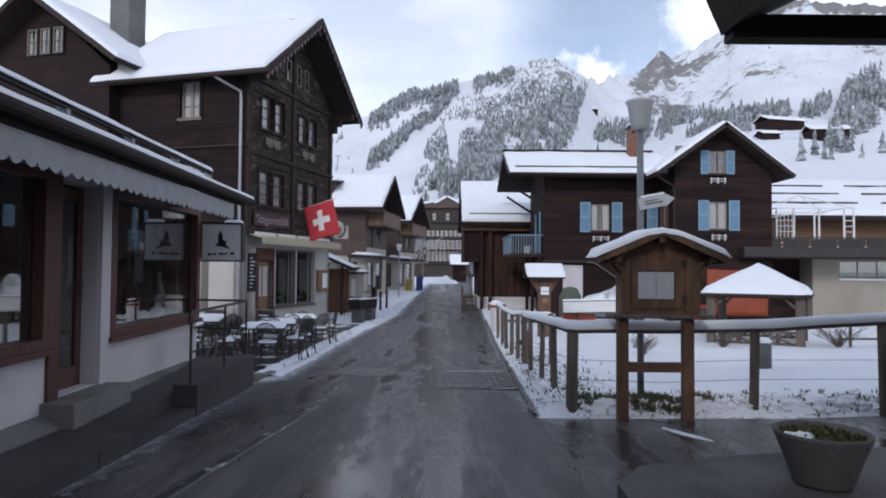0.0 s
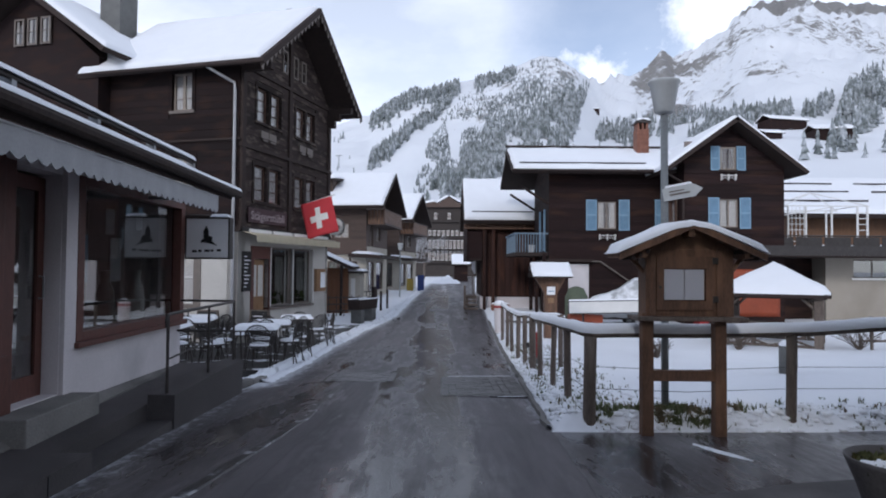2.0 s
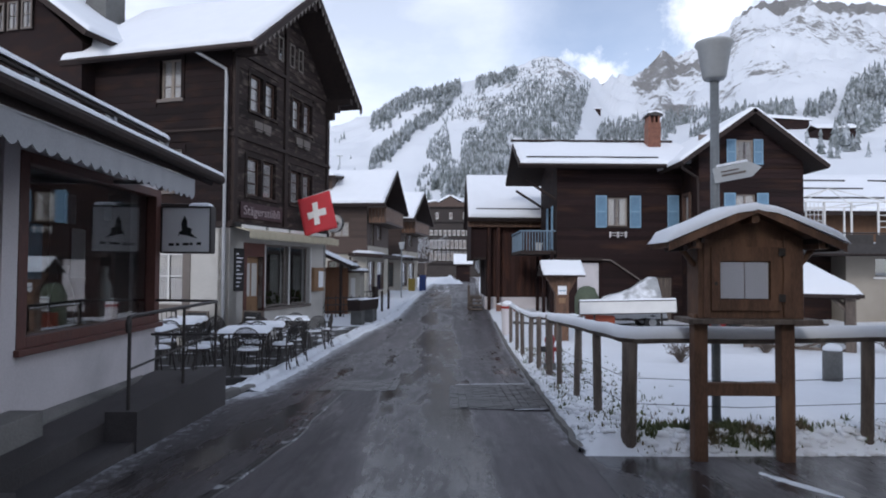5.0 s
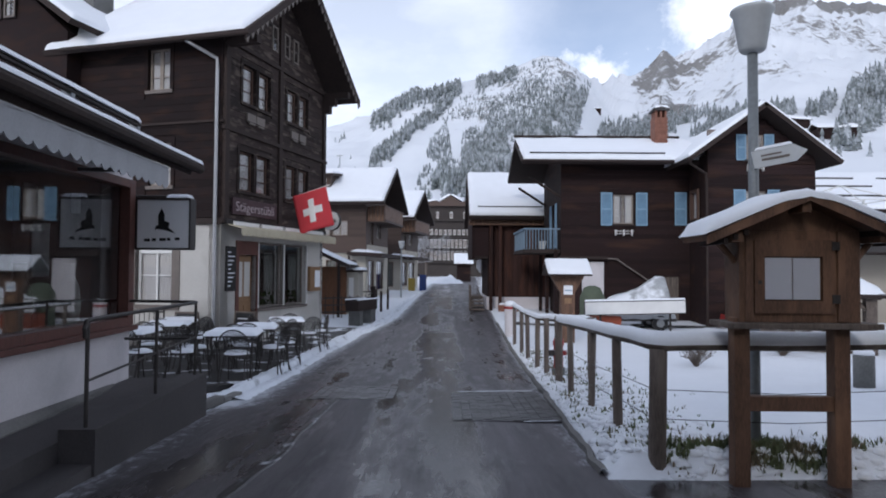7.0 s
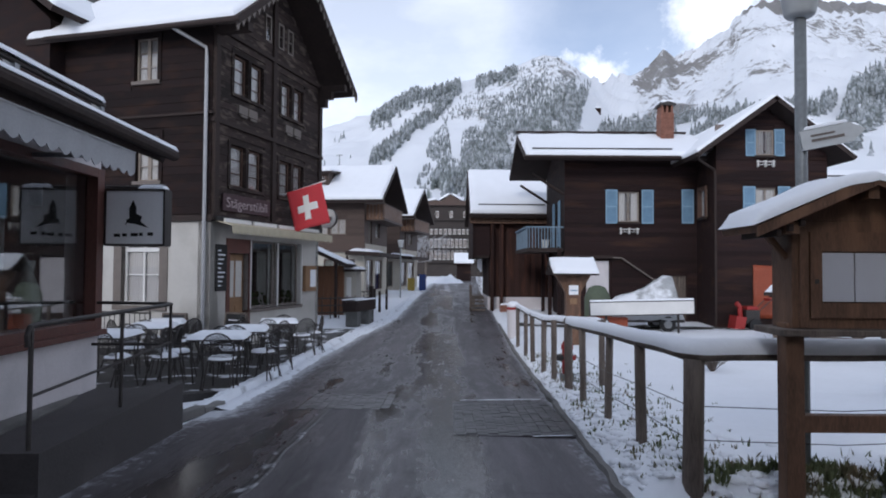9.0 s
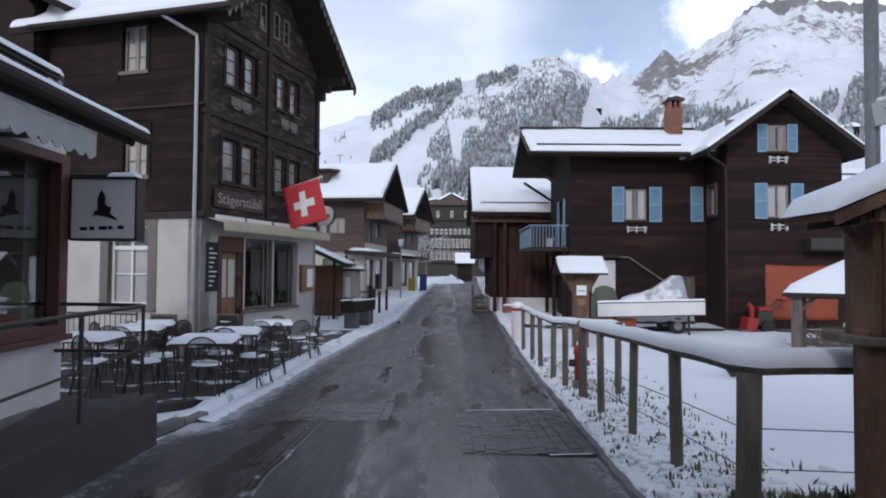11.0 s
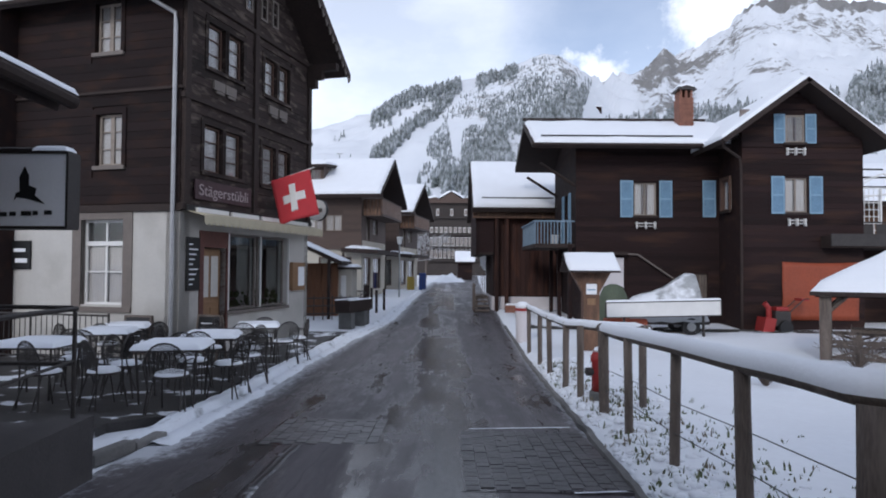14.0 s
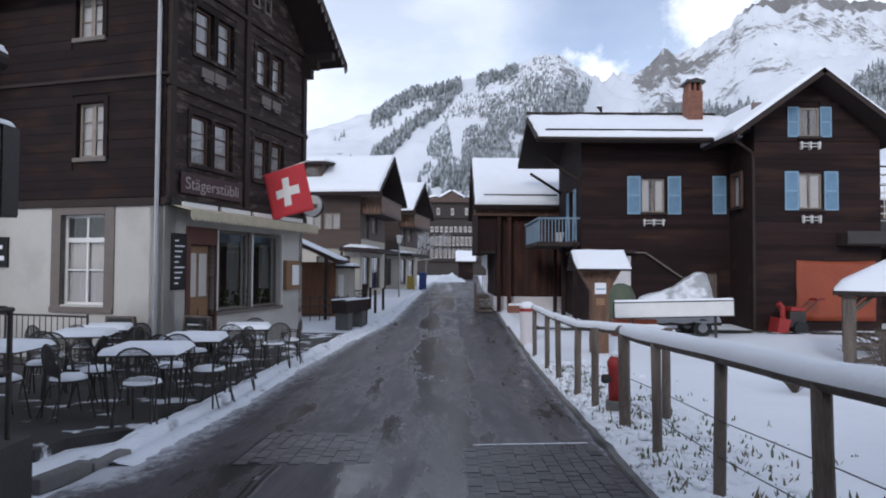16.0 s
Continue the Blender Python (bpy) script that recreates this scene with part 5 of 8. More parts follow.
    part("ridge_board", boxes((2.84, 10.2, 31.3, 31.5, 7.25, 7.33)), M_BEAM, t)
    part("gutter", rods([(2.8, 28.42, 5.72), (8.95, 28.42, 5.70)], 0.06), M_BEAM, t)
    part("snow_guard", rods([(3.2, 28.75, 6.1), (8.7, 28.75, 6.1)], 0.03), M_IRON, t)
    # wing with its gable towards the field
    WX0, WX1, WY = 9.98, 14.15, 27.7
    mw = pose(0, WY, 0)
    top = lambda z: (WX0, WX1) if z < 5.5 else (max(WX0, 11.85 - (7.55 - z) / 0.74), min(WX1, 11.85 + (7.55 - z) / 0.74))
    wall = part("wall", wall_bm(WX0, WX1, -1.1, 5.5, 0.2, [(11.46, 12.24, 3.25, 4.45)]), M_TIMBER_B, t, "dark brown timber gable wall", mw)
    bm = bmesh.new()
    prism(bm, [(WX0, 5.5), (WX1, 5.5), (WX1, 5.75), (11.85, 7.45), (WX0, 6.05)], "y", 0.02, 0.2)
    gable = part("gable_wall", bm, M_TIMBER_B, t, "", mw)
    boards(wall, M_TIMBER_B, WX0, WX1, -0.6, 5.5, 0.19, [(11.38, 12.32, 3.15, 4.55)], seed=31)
    boards(gable, M_TIMBER_B, WX0, WX1, 5.5, 7.4, 0.19, [(11.42, 12.17, 5.58, 6.68)], seed=33, top=top)
    window(t, mw @ pose(11.46, 0, 3.25), 0.78, 1.2, M_PALEWOOD, (1, 0), True, M_BEAM, None, depth=0.06, gap=0.12)
    w = window(t, mw @ pose(11.48, -0.03, 5.67), 0.65, 0.95, M_PALEWOOD, (0, 0), True, M_BEAM, None, depth=-0.01, gap=0.1)
    for x, z, wd, h in ((10.97, 3.2, 0.46, 1.3), (12.28, 3.2, 0.46, 1.3), (11.08, 5.64, 0.38, 1.02), (12.16, 5.64, 0.38, 1.02)):
        shutter(t, mw @ pose(x, -0.04, z), wd, h)
    flower_rail(t, mw @ pose(11.5, 0, 2.85), 0.65)
    flower_rail(t, mw @ pose(11.45, 0, 5.30), 0.7)
    flank = part("wall", boxes((WX0, WX0 + 0.2, WY + 0.2, Y0, -1.1, 5.9)), M_TIMBER_B, t, "dark timber flank")
    bd = pose(WX0, Y0, 0, 0, 0, -90)
    window(t, bd @ pose(0.55, -0.1, 3.4), 0.6, 1.1, M_WINWOOD, (0, 0), True, M_BEAM, M_WINWOOD, depth=0.02)
    part("wall", boxes((WX1 - 0.2, WX1, WY + 0.2, Y1 - 0.2, -1.1, 6.0)), M_TIMBER_B, t)
    part("room_lining", boxes((WX0 + 0.3, WX1 - 0.3, WY + 0.7, WY + 0.8, 2.4, 7.0)), M_DARKROOM, t)
    for k, (xa, za) in enumerate(((8.95, 5.62), (14.75, 5.50))):
        bm = bmesh.new()
        slab(bm, (xa, 26.8, za), (11.85 - xa, 0, 7.72 - za), (0, 7.6, 0), 0.16)
        r = part("wing_roof", bm, M_BEAM, t)
        bm = bmesh.new()
        snow_sheet(bm, (xa, 26.84, za + 0.01), (11.85 - xa, 0, 7.72 - za), (0, 7.5, 0), 0.12, 10, 14, 0.12, 9 + k)
        part("snow_cover", bm, M_SNOW, r, "", smooth=True)
    part("downpipe", rods([(8.98, 26.9, 5.55), (9.1, 27.1, 5.4), (9.85, 27.55, 5.1), (9.9, 27.58, 4.8), (9.9, 27.58, -0.8)], 0.05), M_BEAM, t)
    # chimney with a little roof
    c = new("chimney")
    c.parent = t
    st = part("chimney_shaft", boxes((8.82, 9.36, 30.4, 31.0, 6.0, 7.95)), M_BRICK, c, "red brick chimney stack")
    z = 6.5
    k = 0
    while z < 7.9:
        for q in range(3):
            x = 8.82 + 0.18 * q + (0.06 if k % 2 else 0)
            piece("brick", M_BRICK, st, x, min(x + 0.17, 9.37), 30.385, 30.41, z, z + 0.065)
        z += 0.08
        k += 1
    for x in (8.85, 9.05, 9.25):
        part("vent_post", boxes((x, x + 0.08, 30.4, 31.0, 7.95, 8.25)), M_BRICK, c)
    bm = bmesh.new()
    prism(bm, [(8.72, 8.25), (9.46, 8.25), (9.40, 8.33), (9.09, 8.42), (8.78, 8.33)], "y", 30.3, 31.1)
    part("cap", bm, M_IRON, c)
    bm = bmesh.new()
    snow_sheet(bm, (8.76, 30.3, 8.36), (0.66, 0, 0), (0, 0.8, 0), 0.12, 5, 5, 0.12)
    part("snow_cap", bm, M_SNOW, c, "", smooth=True)
    # orange tarpaulin on the wing's lower wall
    bm = bmesh.new()
    grid = [[bm.verts.new((11.32 + 2.62 * i / 16, -0.07 + 0.05 * noise.noise(Vector((i * 0.35 + j * 0.25, j * 0.35, 0))), -0.46 + 2.0 * j / 10 - 0.04 * math.sin(i / 16 * math.pi) * (j == 10))) for j in range(11)] for i in range(17)]
    for i in range(16):
        for j in range(10):
            bm.faces.new((grid[i][j], grid[i + 1][j], grid[i + 1][j + 1], grid[i][j + 1]))
    g = bmesh.ops.extrude_face_region(bm, geom=list(bm.faces))
    bmesh.ops.translate(bm, vec=(0, 0.012, 0), verts=[v for v in g["geom"] if isinstance(v, bmesh.types.BMVert)])
    solo("tarpaulin", bm, M_ORANGE, "orange tarpaulin hung on the dark timber wall", "tarpaulin", HOUSE @ mw, smooth=True)


blue_house()


# ---- barn behind the house, its gable to the street ----
M_BARN = material("red_weathered_boards", (0.040, 0.020, 0.017), 0.85, spec=0.25, var=0.6, scale=1.0, stretch=(6, 6, 1), fine=12, bump=0.4, island=True, second=(0.095, 0.040, 0.026), patch=(0.50, 0.74), patch_scale=0.7, coords="World")


def barn():
    t = thing("barn", "dark timber barn with a snowy roof and gable to the street", "barn", pose(0, 0, 0))
    part("wall", boxes((2.0, 8.6, 34.9, 35.1, 0.0, 4.2)), M_TIMBER_B, t)
    mm = pose(0, 34.9, 0)
    f = part("front_boarding", boxes((2.0, 8.6, -0.02, 0.0, 0.0, 4.1)), M_TIMBER_B, t, "", mm)
    for i in range(14):
        x = 2.02 + 0.2 * i
        piece("board", M_BARN, f, x, x + 0.185, -0.05 - 0.01 * (i % 3), -0.021, 0.05, 4.0)
    part("gable_wall", prism(bmesh.new(), [(35.0, 0), (40.2, 0), (40.2, 4.0), (37.6, 6.1), (35.0, 4.0)], "x", 1.95, 2.15), M_TIMBER_B, t)
    part("stone_base", boxes((1.9, 8.6, 34.85, 40.2, -0.9, 0.0)), M_GREYWALL, t, "pale plastered base")
    gable_roof(t, 0.95, 8.8, 33.9, 41.4, 37.6, 3.95, 6.55, 0.2, 0.16, seed=6)
    part("snow_guard", rods([(1.4, 34.3, 4.45), (4.6, 34.3, 4.45)], 0.035), M_IRON, t)
    for x in (2.0, 2.45):
        part("eave_post", boxes((x, x + 0.16, 34.4, 34.56, -0.7, 3.9)), M_BARN, t)
    part("eave_beam", boxes((1.0, 8.6, 34.35, 34.6, 3.55, 3.8)), M_WARM, t)
    part("loft_wall", prism(bmesh.new(), [(34.6, 1.9), (40.6, 1.9), (40.6, 3.9), (37.6, 6.2), (34.6, 3.9)], "x", 1.15, 1.3), M_TIMBER_B, t, "dark boarded overhanging loft")
    part("loft_floor", boxes((1.3, 1.94, 34.65, 40.5, 1.9, 2.02)), M_BEAM, t)
    part("loft_side", boxes((1.3, 1.98, 34.62, 34.72, 2.02, 3.9)), M_TIMBER_B, t)
    part("bench", boxes((1.15, 1.75, 35.5, 38.0, -0.15, 0.0), (1.2, 1.3, 35.6, 35.75, -0.7, -0.15), (1.2, 1.3, 37.6, 37.75, -0.7, -0.15)), M_POST, t)
    for k in range(3):
        y = 37.0 + 1.5 * k
        part("notice_board", boxes((1.68, 1.74, y, y + 0.9, 1.2 + 0.1 * k, 2.2)), M_PAPER, t)
        part("board_post", boxes((1.69, 1.73, y + 0.42, y + 0.47, -0.7, 1.2)), M_POST, t)


barn()


# ---- chalets along the far side of the street ----
def chalet(name, label, x_end, y0, turn, depth, ze, zr, length=7.0, shopfront=True, seed=1, zb=-0.6):
    t = thing(name, label, "house", pose(x_end, y0, 0, 0, 0, turn))
    zf = 2.9
    o1 = [(-3.3, -2.35, 3.45, 4.4), (-2.2, -1.2, 3.45, 4.4)]
    up = part("wall", wall_bm(-length, 0, zf, ze + 0.1, 0.2, o1), M_CHALET, t, "brown boarded upper wall")
    boards(up, M_CHALET, -length, 0, zf, ze, 0.22, [(-3.4, -1.1, 3.35, 4.5)], seed=seed)
    for o in o1:
        window(t, pose(o[0], 0, o[2]), o[1] - o[0], o[3] - o[2], M_PALEWOOD, (1, 0), True, M_CHALET, None, depth=0.05)
    o2 = [(-2.6, -0.6, -0.1, 1.9)] if shopfront else [(-2.4, -1.2, 0.5, 1.8)]
    part("wall", wall_bm(-length, 0, zb - 0.4, zf, 0.25, o2), M_RENDER2, t, "beige rendered ground floor")
    window(t, pose(o2[0][0], 0, o2[0][2]), o2[0][1] - o2[0][0], o2[0][3] - o2[0][2], M_SHOPWOOD, (2, 0), True, None, None, glass=M_SHOPGLASS, depth=0.08)
    # street end
    me = pose(0, 0, 0, 0, 0, 90)
    part("floor_band", boxes((-length, 0.05, -0.15, 0.02, 2.35, 3.35)), M_CHALET, t, "brown board band between storeys")
    oe = [(0.6, 2.4, -0.1, 1.9), (3.0, 5.2, -0.1, 1.9)]
    oe = [(a, min(b, depth - 0.3), c, d) for a, b, c, d in oe if a < depth - 1]
    part("wall", wall_bm(0.2, depth, zb - 0.4, zf, 0.25, oe), M_RENDER2, t, "", me)
    for a, b, c, d in oe:
        window(t, me @ pose(a, 0, c), b - a, d - c, M_SHOPWOOD, (2, 0), False, None, None, glass=M_SHOPGLASS, depth=0.08)
    ou = [(1.2, 2.0, 2.95, 4.9), (3.0, 4.2, 3.4, 4.6)]
    part("wall", wall_bm(0.2, depth, zf, ze, 0.2, ou), M_CHALET, t, "", me)
    for a, b, c, d in ou:
        window(t, me @ pose(a, 0, c), b - a, d - c, M_PALEWOOD, (1, 0), True, None, None, depth=0.08)
    part("gable_wall", prism(bmesh.new(), [(0.0, ze), (depth, ze), (depth / 2, zr - 0.15)], "x", -0.2, 0.0), M_CHALET, t)
    bal = new("balcony")
    bal.parent = t
    part("deck", boxes((0.02, 1.2, 0.3, depth - 0.3, 4.35, 4.5)), M_CHALET, bal)
    k = int((depth - 0.6) / 0.3)
    for i in range(k):
        y = 0.3 + 0.3 * i
        part("baluster_board", boxes((1.14, 1.18, y, y + 0.25, 4.4, 5.35)), M_WARM, bal)
    for i in range(5):
        part("baluster_board", boxes((0.04 + 0.22 * i, 0.22 + 0.22 * i, 0.28, 0.32, 4.4, 5.35)), M_WARM, bal)
    part("handrail", boxes((1.1, 1.22, 0.25, depth - 0.25, 5.35, 5.42)), M_CHALET, bal)
    # snow-topped canopy over the shop front
    bm = bmesh.new()
    slab(bm, (-1.0, -0.8, 2.42), (2.2, 0, -0.1), (0, depth, 0), 0.24)
    c = part("canopy", bm, M_BEAM, t, "dark shop canopy")
    bm = bmesh.new()
    snow_sheet(bm, (-0.85, -0.6, 2.42), (1.5, 0, -0.07), (0, depth * 0.55, 0), 0.2, 8, 8, 0.6, seed)
    part("snow_cover", bm, M_SNOW, c, "", smooth=True)
    part("canopy_post", boxes((-0.95, -0.83, -0.75, -0.63, zb - 0.3, 2.15)), M_BEAM, t)
    gable_roof(t, -length - 0.5, 1.35, -1.0, depth + 1.0, depth / 2, ze, zr, 0.2, 0.18, seed=seed)
    part("back_wall", boxes((-length, 0, depth - 0.2, depth - 0.01, zb - 0.4, ze), (-length, -length + 0.2, 0.2, depth - 0.2, zb - 0.4, ze)), M_CHALET, t)
    part("room_lining", boxes((-length + 0.3, -0.6, 0.8, 0.9, zb, ze - 0.1), (-1.0, -0.9, 0.9, depth - 0.4, zb, ze - 0.1)), M_DARKROOM, t)
    return t


M_CHALET = material("chalet_boards", (0.074, 0.050, 0.041), 0.75, var=0.4, scale=1.0, stretch=(1, 4, 6), fine=10, bump=0.4, island=True, coords="World")
c1 = chalet("chalet", "brown chalet with beige shop floor, balcony and snowy roof", -5.2, 43.4, -7, 6.6, 5.5, 8.2, 9.0, True, 11)
d = new("dormer")
d.parent = c1
part("dormer_wall", boxes((-4.1, -2.45, 0.4, 2.4, 6.1, 7.42)), M_CHALET, d)
window(d, pose(-3.9, 0.4, 6.55), 1.25, 0.65, M_WINWOOD, (1, 0), True, None, None, depth=-0.03)
bm = bmesh.new()
slab(bm, (-4.4, 0.0, 7.45), (2.25, 0, 0), (0, 2.8, 0.3), 0.14)
part("dormer_roof", bm, M_BEAM, d)
bm = bmesh.new()
snow_sheet(bm, (-4.4, 0.0, 7.46), (2.25, 0, 0), (0, 2.8, 0.3), 0.15, 6, 6, 0.2)
part("snow_cover", bm, M_SNOW, d, "", smooth=True)
chalet("chalet", "second brown chalet with balcony, shop canopy and snowy roof", -3.84, 55.4, -10, 6.5, 5.5, 8.1, 8.0, True, 12, -0.5)


def hotel():
    t = thing("hotel", "tall dark hotel with rows of white windows and snowy roof", "hotel", pose(0, 0, 0))
    part("wall", boxes((-6.5, 6.5, 115, 125, -1, 12.4)), M_HOTEL, t, "dark brown hotel wall")
    part("base_wall", boxes((-6.6, 6.6, 114.9, 115.0, -1, 2.0)), M_HOTEL, t)
    for z, h, n, x0, x1 in ((10.2, 1.1, 4, -1.6, 5.6), (7.3, 0.9, 11, -2.6, 5.4), (5.0, 1.5, 12, -2.6, 5.4), (2.9, 1.6, 11, -2.6, 4.8)):
        for i in range(n):
            x = x0 + (x1 - x0) * i / (n - 1)
            w = new("window")
            w.parent = t
            part("window_frame", boxes((x - 0.25, x + 0.25, 114.8, 114.99, z, z + h)), M_WHITE, w)
            part("pane", boxes((x - 0.20, x - 0.02, 114.78, 114.799, z + 0.1, z + h - 0.1)), M_DARKROOM, w)
            part("pane", boxes((x + 0.02, x + 0.20, 114.78, 114.799, z + 0.1, z + h - 0.1)), M_DARKROOM, w)
        part("balcony_band", boxes((-3.2, 6.2, 114.4, 114.75, z - 0.5, z - 0.12)), M_HOTEL, t)
    bm = prism(bmesh.new(), [(-7.2, 12.3), (-1.9, 13.2), (-1.0, 13.0), (0.7, 14.2), (2.4, 13.0), (3.4, 13.2), (7.2, 12.3)], "y", 114.2, 125.5)
    part("roof", bm, M_CHALET, t)
    for o, u in (((-7.2, 114.1, 12.35), (5.5, 0, 0.95)), ((7.2, 114.1, 12.35), (-4.0, 0, 0.9)), ((-1.3, 114.0, 13.1), (2.0, 0, 1.15)), ((2.7, 114.0, 13.1), (-2.0, 0, 1.15))):
        bm = bmesh.new()
        snow_sheet(bm, o, u, (0, 10, 0), 0.35, 6, 4, 0.4)
        part("snow_cover", bm, M_SNOW, t, "", smooth=True)


M_HOTEL = material("hotel_boards", (0.042, 0.034, 0.031), 0.8, var=0.3, scale=0.6, fine=6, bump=0.2, coords="World")
hotel()


def bare_tree(x, y, z, h, seed, label):
    """A bare, frosted broadleaf tree: trunk, limbs and fine twigs that fork from tip to tip."""
    rnd = random.Random(seed)
    t = thing("bare_tree", label, "tree", pose(x, y, z))
    trunk, crown = bmesh.new(), bmesh.new()
    tube(trunk, [(0, 0, -0.3), (0.05, 0, h * 0.2), (0.0, 0.05, h * 0.42)], 0.14, 7)

    def fork(p, d, length, r, depth):
        q = p + d * length
        tube(trunk if depth > 2 else crown, [p, p.lerp(q, 0.5) + Vector((rnd.gauss(0, 0.04), rnd.gauss(0, 0.04), 0)) * length, q], r, 4 if depth > 1 else 3)
        if depth:
            for _ in range(4 if depth > 1 else 3):
                e = (d + Vector((rnd.gauss(0, 0.55), rnd.gauss(0, 0.55), rnd.gauss(0.05, 0.35)))).normalized()
                fork(p.lerp(q, rnd.uniform(0.55, 1.0)), e, length * rnd.uniform(0.55, 0.8), r * 0.6, depth - 1)

    for k in range(5):
        a = k * 1.26 + rnd.random()
        fork(Vector((0, 0, h * (0.25 + 0.04 * k))), Vector((0.7 * math.cos(a), 0.7 * math.sin(a), 0.8)).normalized(), h * 0.26, 0.07, 3)
    part("trunk", trunk, M_POST, t)
    part("crown", crown, M_FROST, t, "pale frosted twigs", kind="stuff")


M_FROST = material("frosted_twigs", (0.33, 0.33, 0.34), 0.8, var=0.3, scale=2, fine=10, bump=0)
bare_tree(-3.0, 96, -0.3, 8.5, 4, "bare frosted tree beside the street near the hotel")
bare_tree(-4.6, 92, -0.3, 7.0, 9, "second bare frosted tree before the hotel")


def small_shed(x, y, w, d, h, label, zb=-0.5):
    t = thing("shed", label, "shed", pose(x, y, zb))
    part("wall", boxes((0, w, 0, d, 0, h)), M_TIMBER_B, t)
    gable_roof(t, -0.4, w + 0.4, -0.5, d + 0.5, d / 2, h, h + d * 0.3, 0.15, 0.25)


small_shed(1.25, 82, 1.7, 4, 2.2, "small dark shed with a snowy roof at the street's end", -0.2)


def snow_heap():
    bm = bmesh.new()
    bmesh.ops.create_grid(bm, x_segments=20, y_segments=14, size=1)
    for v in bm.verts:
        r = min(1, (v.co.x ** 2 + v.co.y ** 2) ** 0.5)
        v.co.z = 0.9 * (1 - r * r) * (1 + 0.4 * noise.noise(v.co * 3)) - 0.05
        v.co.x *= 1.9
        v.co.y *= 2.6
    solo("snow_heap", bm, M_SNOW, "ploughed heap of snow beside the street's end", "snow", pose(0.1, 73, -0.25), smooth=True)


snow_heap()


# ---- restaurant with flat terrace roof beyond the house ----
def restaurant():
    t = thing("restaurant", "beige flat-roofed restaurant with a snowy roof terrace", "building", pose(0, 0, 0))
    o = [(17.6, 20.2, 1.2, 2.0), (21.2, 24.0, 1.2, 2.0)]
    part("wall", wall_bm(16.4, 32, -1.2, 2.3, 0.3, o), M_REST, t, "beige rendered wall", pose(0, 28.6, 0))
    for a, b, c, d in o:
        window(t, pose(a, 28.6, c), b - a, d - c, M_GREYPAINT, (2, 0), False, M_WHITE, None, glass=M_SHOPGLASS, depth=0.1)
    part("roof_slab", boxes((15.15, 32, 27.6, 36, 2.05, 2.45), (14.0, 15.15, 27.6, 29.1, 2.05, 2.45), (12.5, 14.0, 26.75, 27.45, 2.05, 2.45)), M_BEAM, t, "dark terrace roof slab")
    part("fascia", boxes((12.5, 32, 26.70, 26.75, 2.1, 2.5)), M_IRON, t)
    bm = bmesh.new()
    snow_sheet(bm, (13.1, 27.45, 2.46), (18.8, 0, 0), (0, 0.15, 0), 0.05, 30, 1, 0.05)
    part("edge_snow", bm, M_SNOW, t, "", smooth=True)
    bm = bmesh.new()
    snow_sheet(bm, (15.2, 27.8, 2.47), (16.7, 0, 0), (0, 8, 0), 0.14, 20, 6, 0.3)
    part("snow_cover", bm, M_SNOW, t, "", smooth=True)
    r = new("terrace_railing")
    r.parent = t
    part("rail", rods([(13.4, 27.7, 2.95), (32, 27.7, 2.95)], 0.03), M_IRON, r)
    for k in range(16):
        x = 13.4 + 1.2 * k
        part("glass_panel", boxes((x + 0.04, x + 1.14, 27.69, 27.71, 2.5, 2.9)), M_IRON, r)
    part("side_wall", boxes((16.4, 16.7, 28.9, 36, -1.2, 2.05)), M_REST, t)
    part("timber_wall", boxes((15.12, 16.38, 29.6, 29.8, -1.2, 2.04)), M_TIMBER_B, t, "dark timber wall beside the house")
    part("back_wall", boxes((16.7, 32, 35.7, 36, -1.2, 2.05)), M_REST, t)
    # pergola of white bars
    p = thing("pergola", "white steel pergola frame on the roof terrace", "pergola", pose(15.55, 30.0, 2.6) @ Matrix.Diagonal((0.9, 1, 1.05, 1)))
    for x, y in ((0, 0), (0.9, 0), (3.5, 0), (0, 2.4), (3.5, 2.4), (2.2, 0), (4.0, 0)):
        part("post", boxes((x - 0.035, x + 0.035, y - 0.035, y + 0.035, 0, 1.75)), M_WHITE, p)
    for a, b in (((-0.2, 0, 1.75), (4.1, 0, 1.75)), ((-0.2, 2.4, 1.75), (4.1, 2.4, 1.75)), ((0, 0, 1.75), (0, 2.4, 1.75)), ((3.5, 0, 1.75), (3.5, 2.4, 1.75)),
                 ((-0.2, 0, 1.75), (1.9, 1.2, 2.45)), ((4.1, 0, 1.75), (1.9, 1.2, 2.45)), ((-0.2, 2.4, 1.75), (1.9, 1.2, 2.45)), ((4.1, 2.4, 1.75), (1.9, 1.2, 2.45)), ((-0.5, -0.1, 1.3), (2.2, -0.1, 1.7))):
        part("bar", rods([a, b], 0.022, 6), M_WHITE, p)
    for k in range(6):
        part("trellis_bar", boxes((0.02, 0.88, -0.01, 0.01, 0.2 + 0.25 * k, 0.23 + 0.25 * k)), M_WHITE, p)
        part("trellis_bar", boxes((3.52, 3.98, -0.01, 0.01, 0.2 + 0.25 * k, 0.23 + 0.25 * k)), M_WHITE, p)
    for k in range(4):
        part("trellis_bar", boxes((0.18 + 0.2 * k, 0.21 + 0.2 * k, -0.02, -0.01, 0, 1.7)), M_WHITE, p)
    # large snowy roof behind
    b = thing("long_house", "long timber house with a wide snowy roof and snow guards", "house", pose(0, 0, 0))
    part("wall", boxes((21, 46, 40, 50, -1, 5.0)), M_TIMBER_W, b, "brown timber wall")
    gable_roof(b, 19.5, 47, 38.6, 52, 46, 4.85, 7.9, 0.25, 0.2, seed=14)
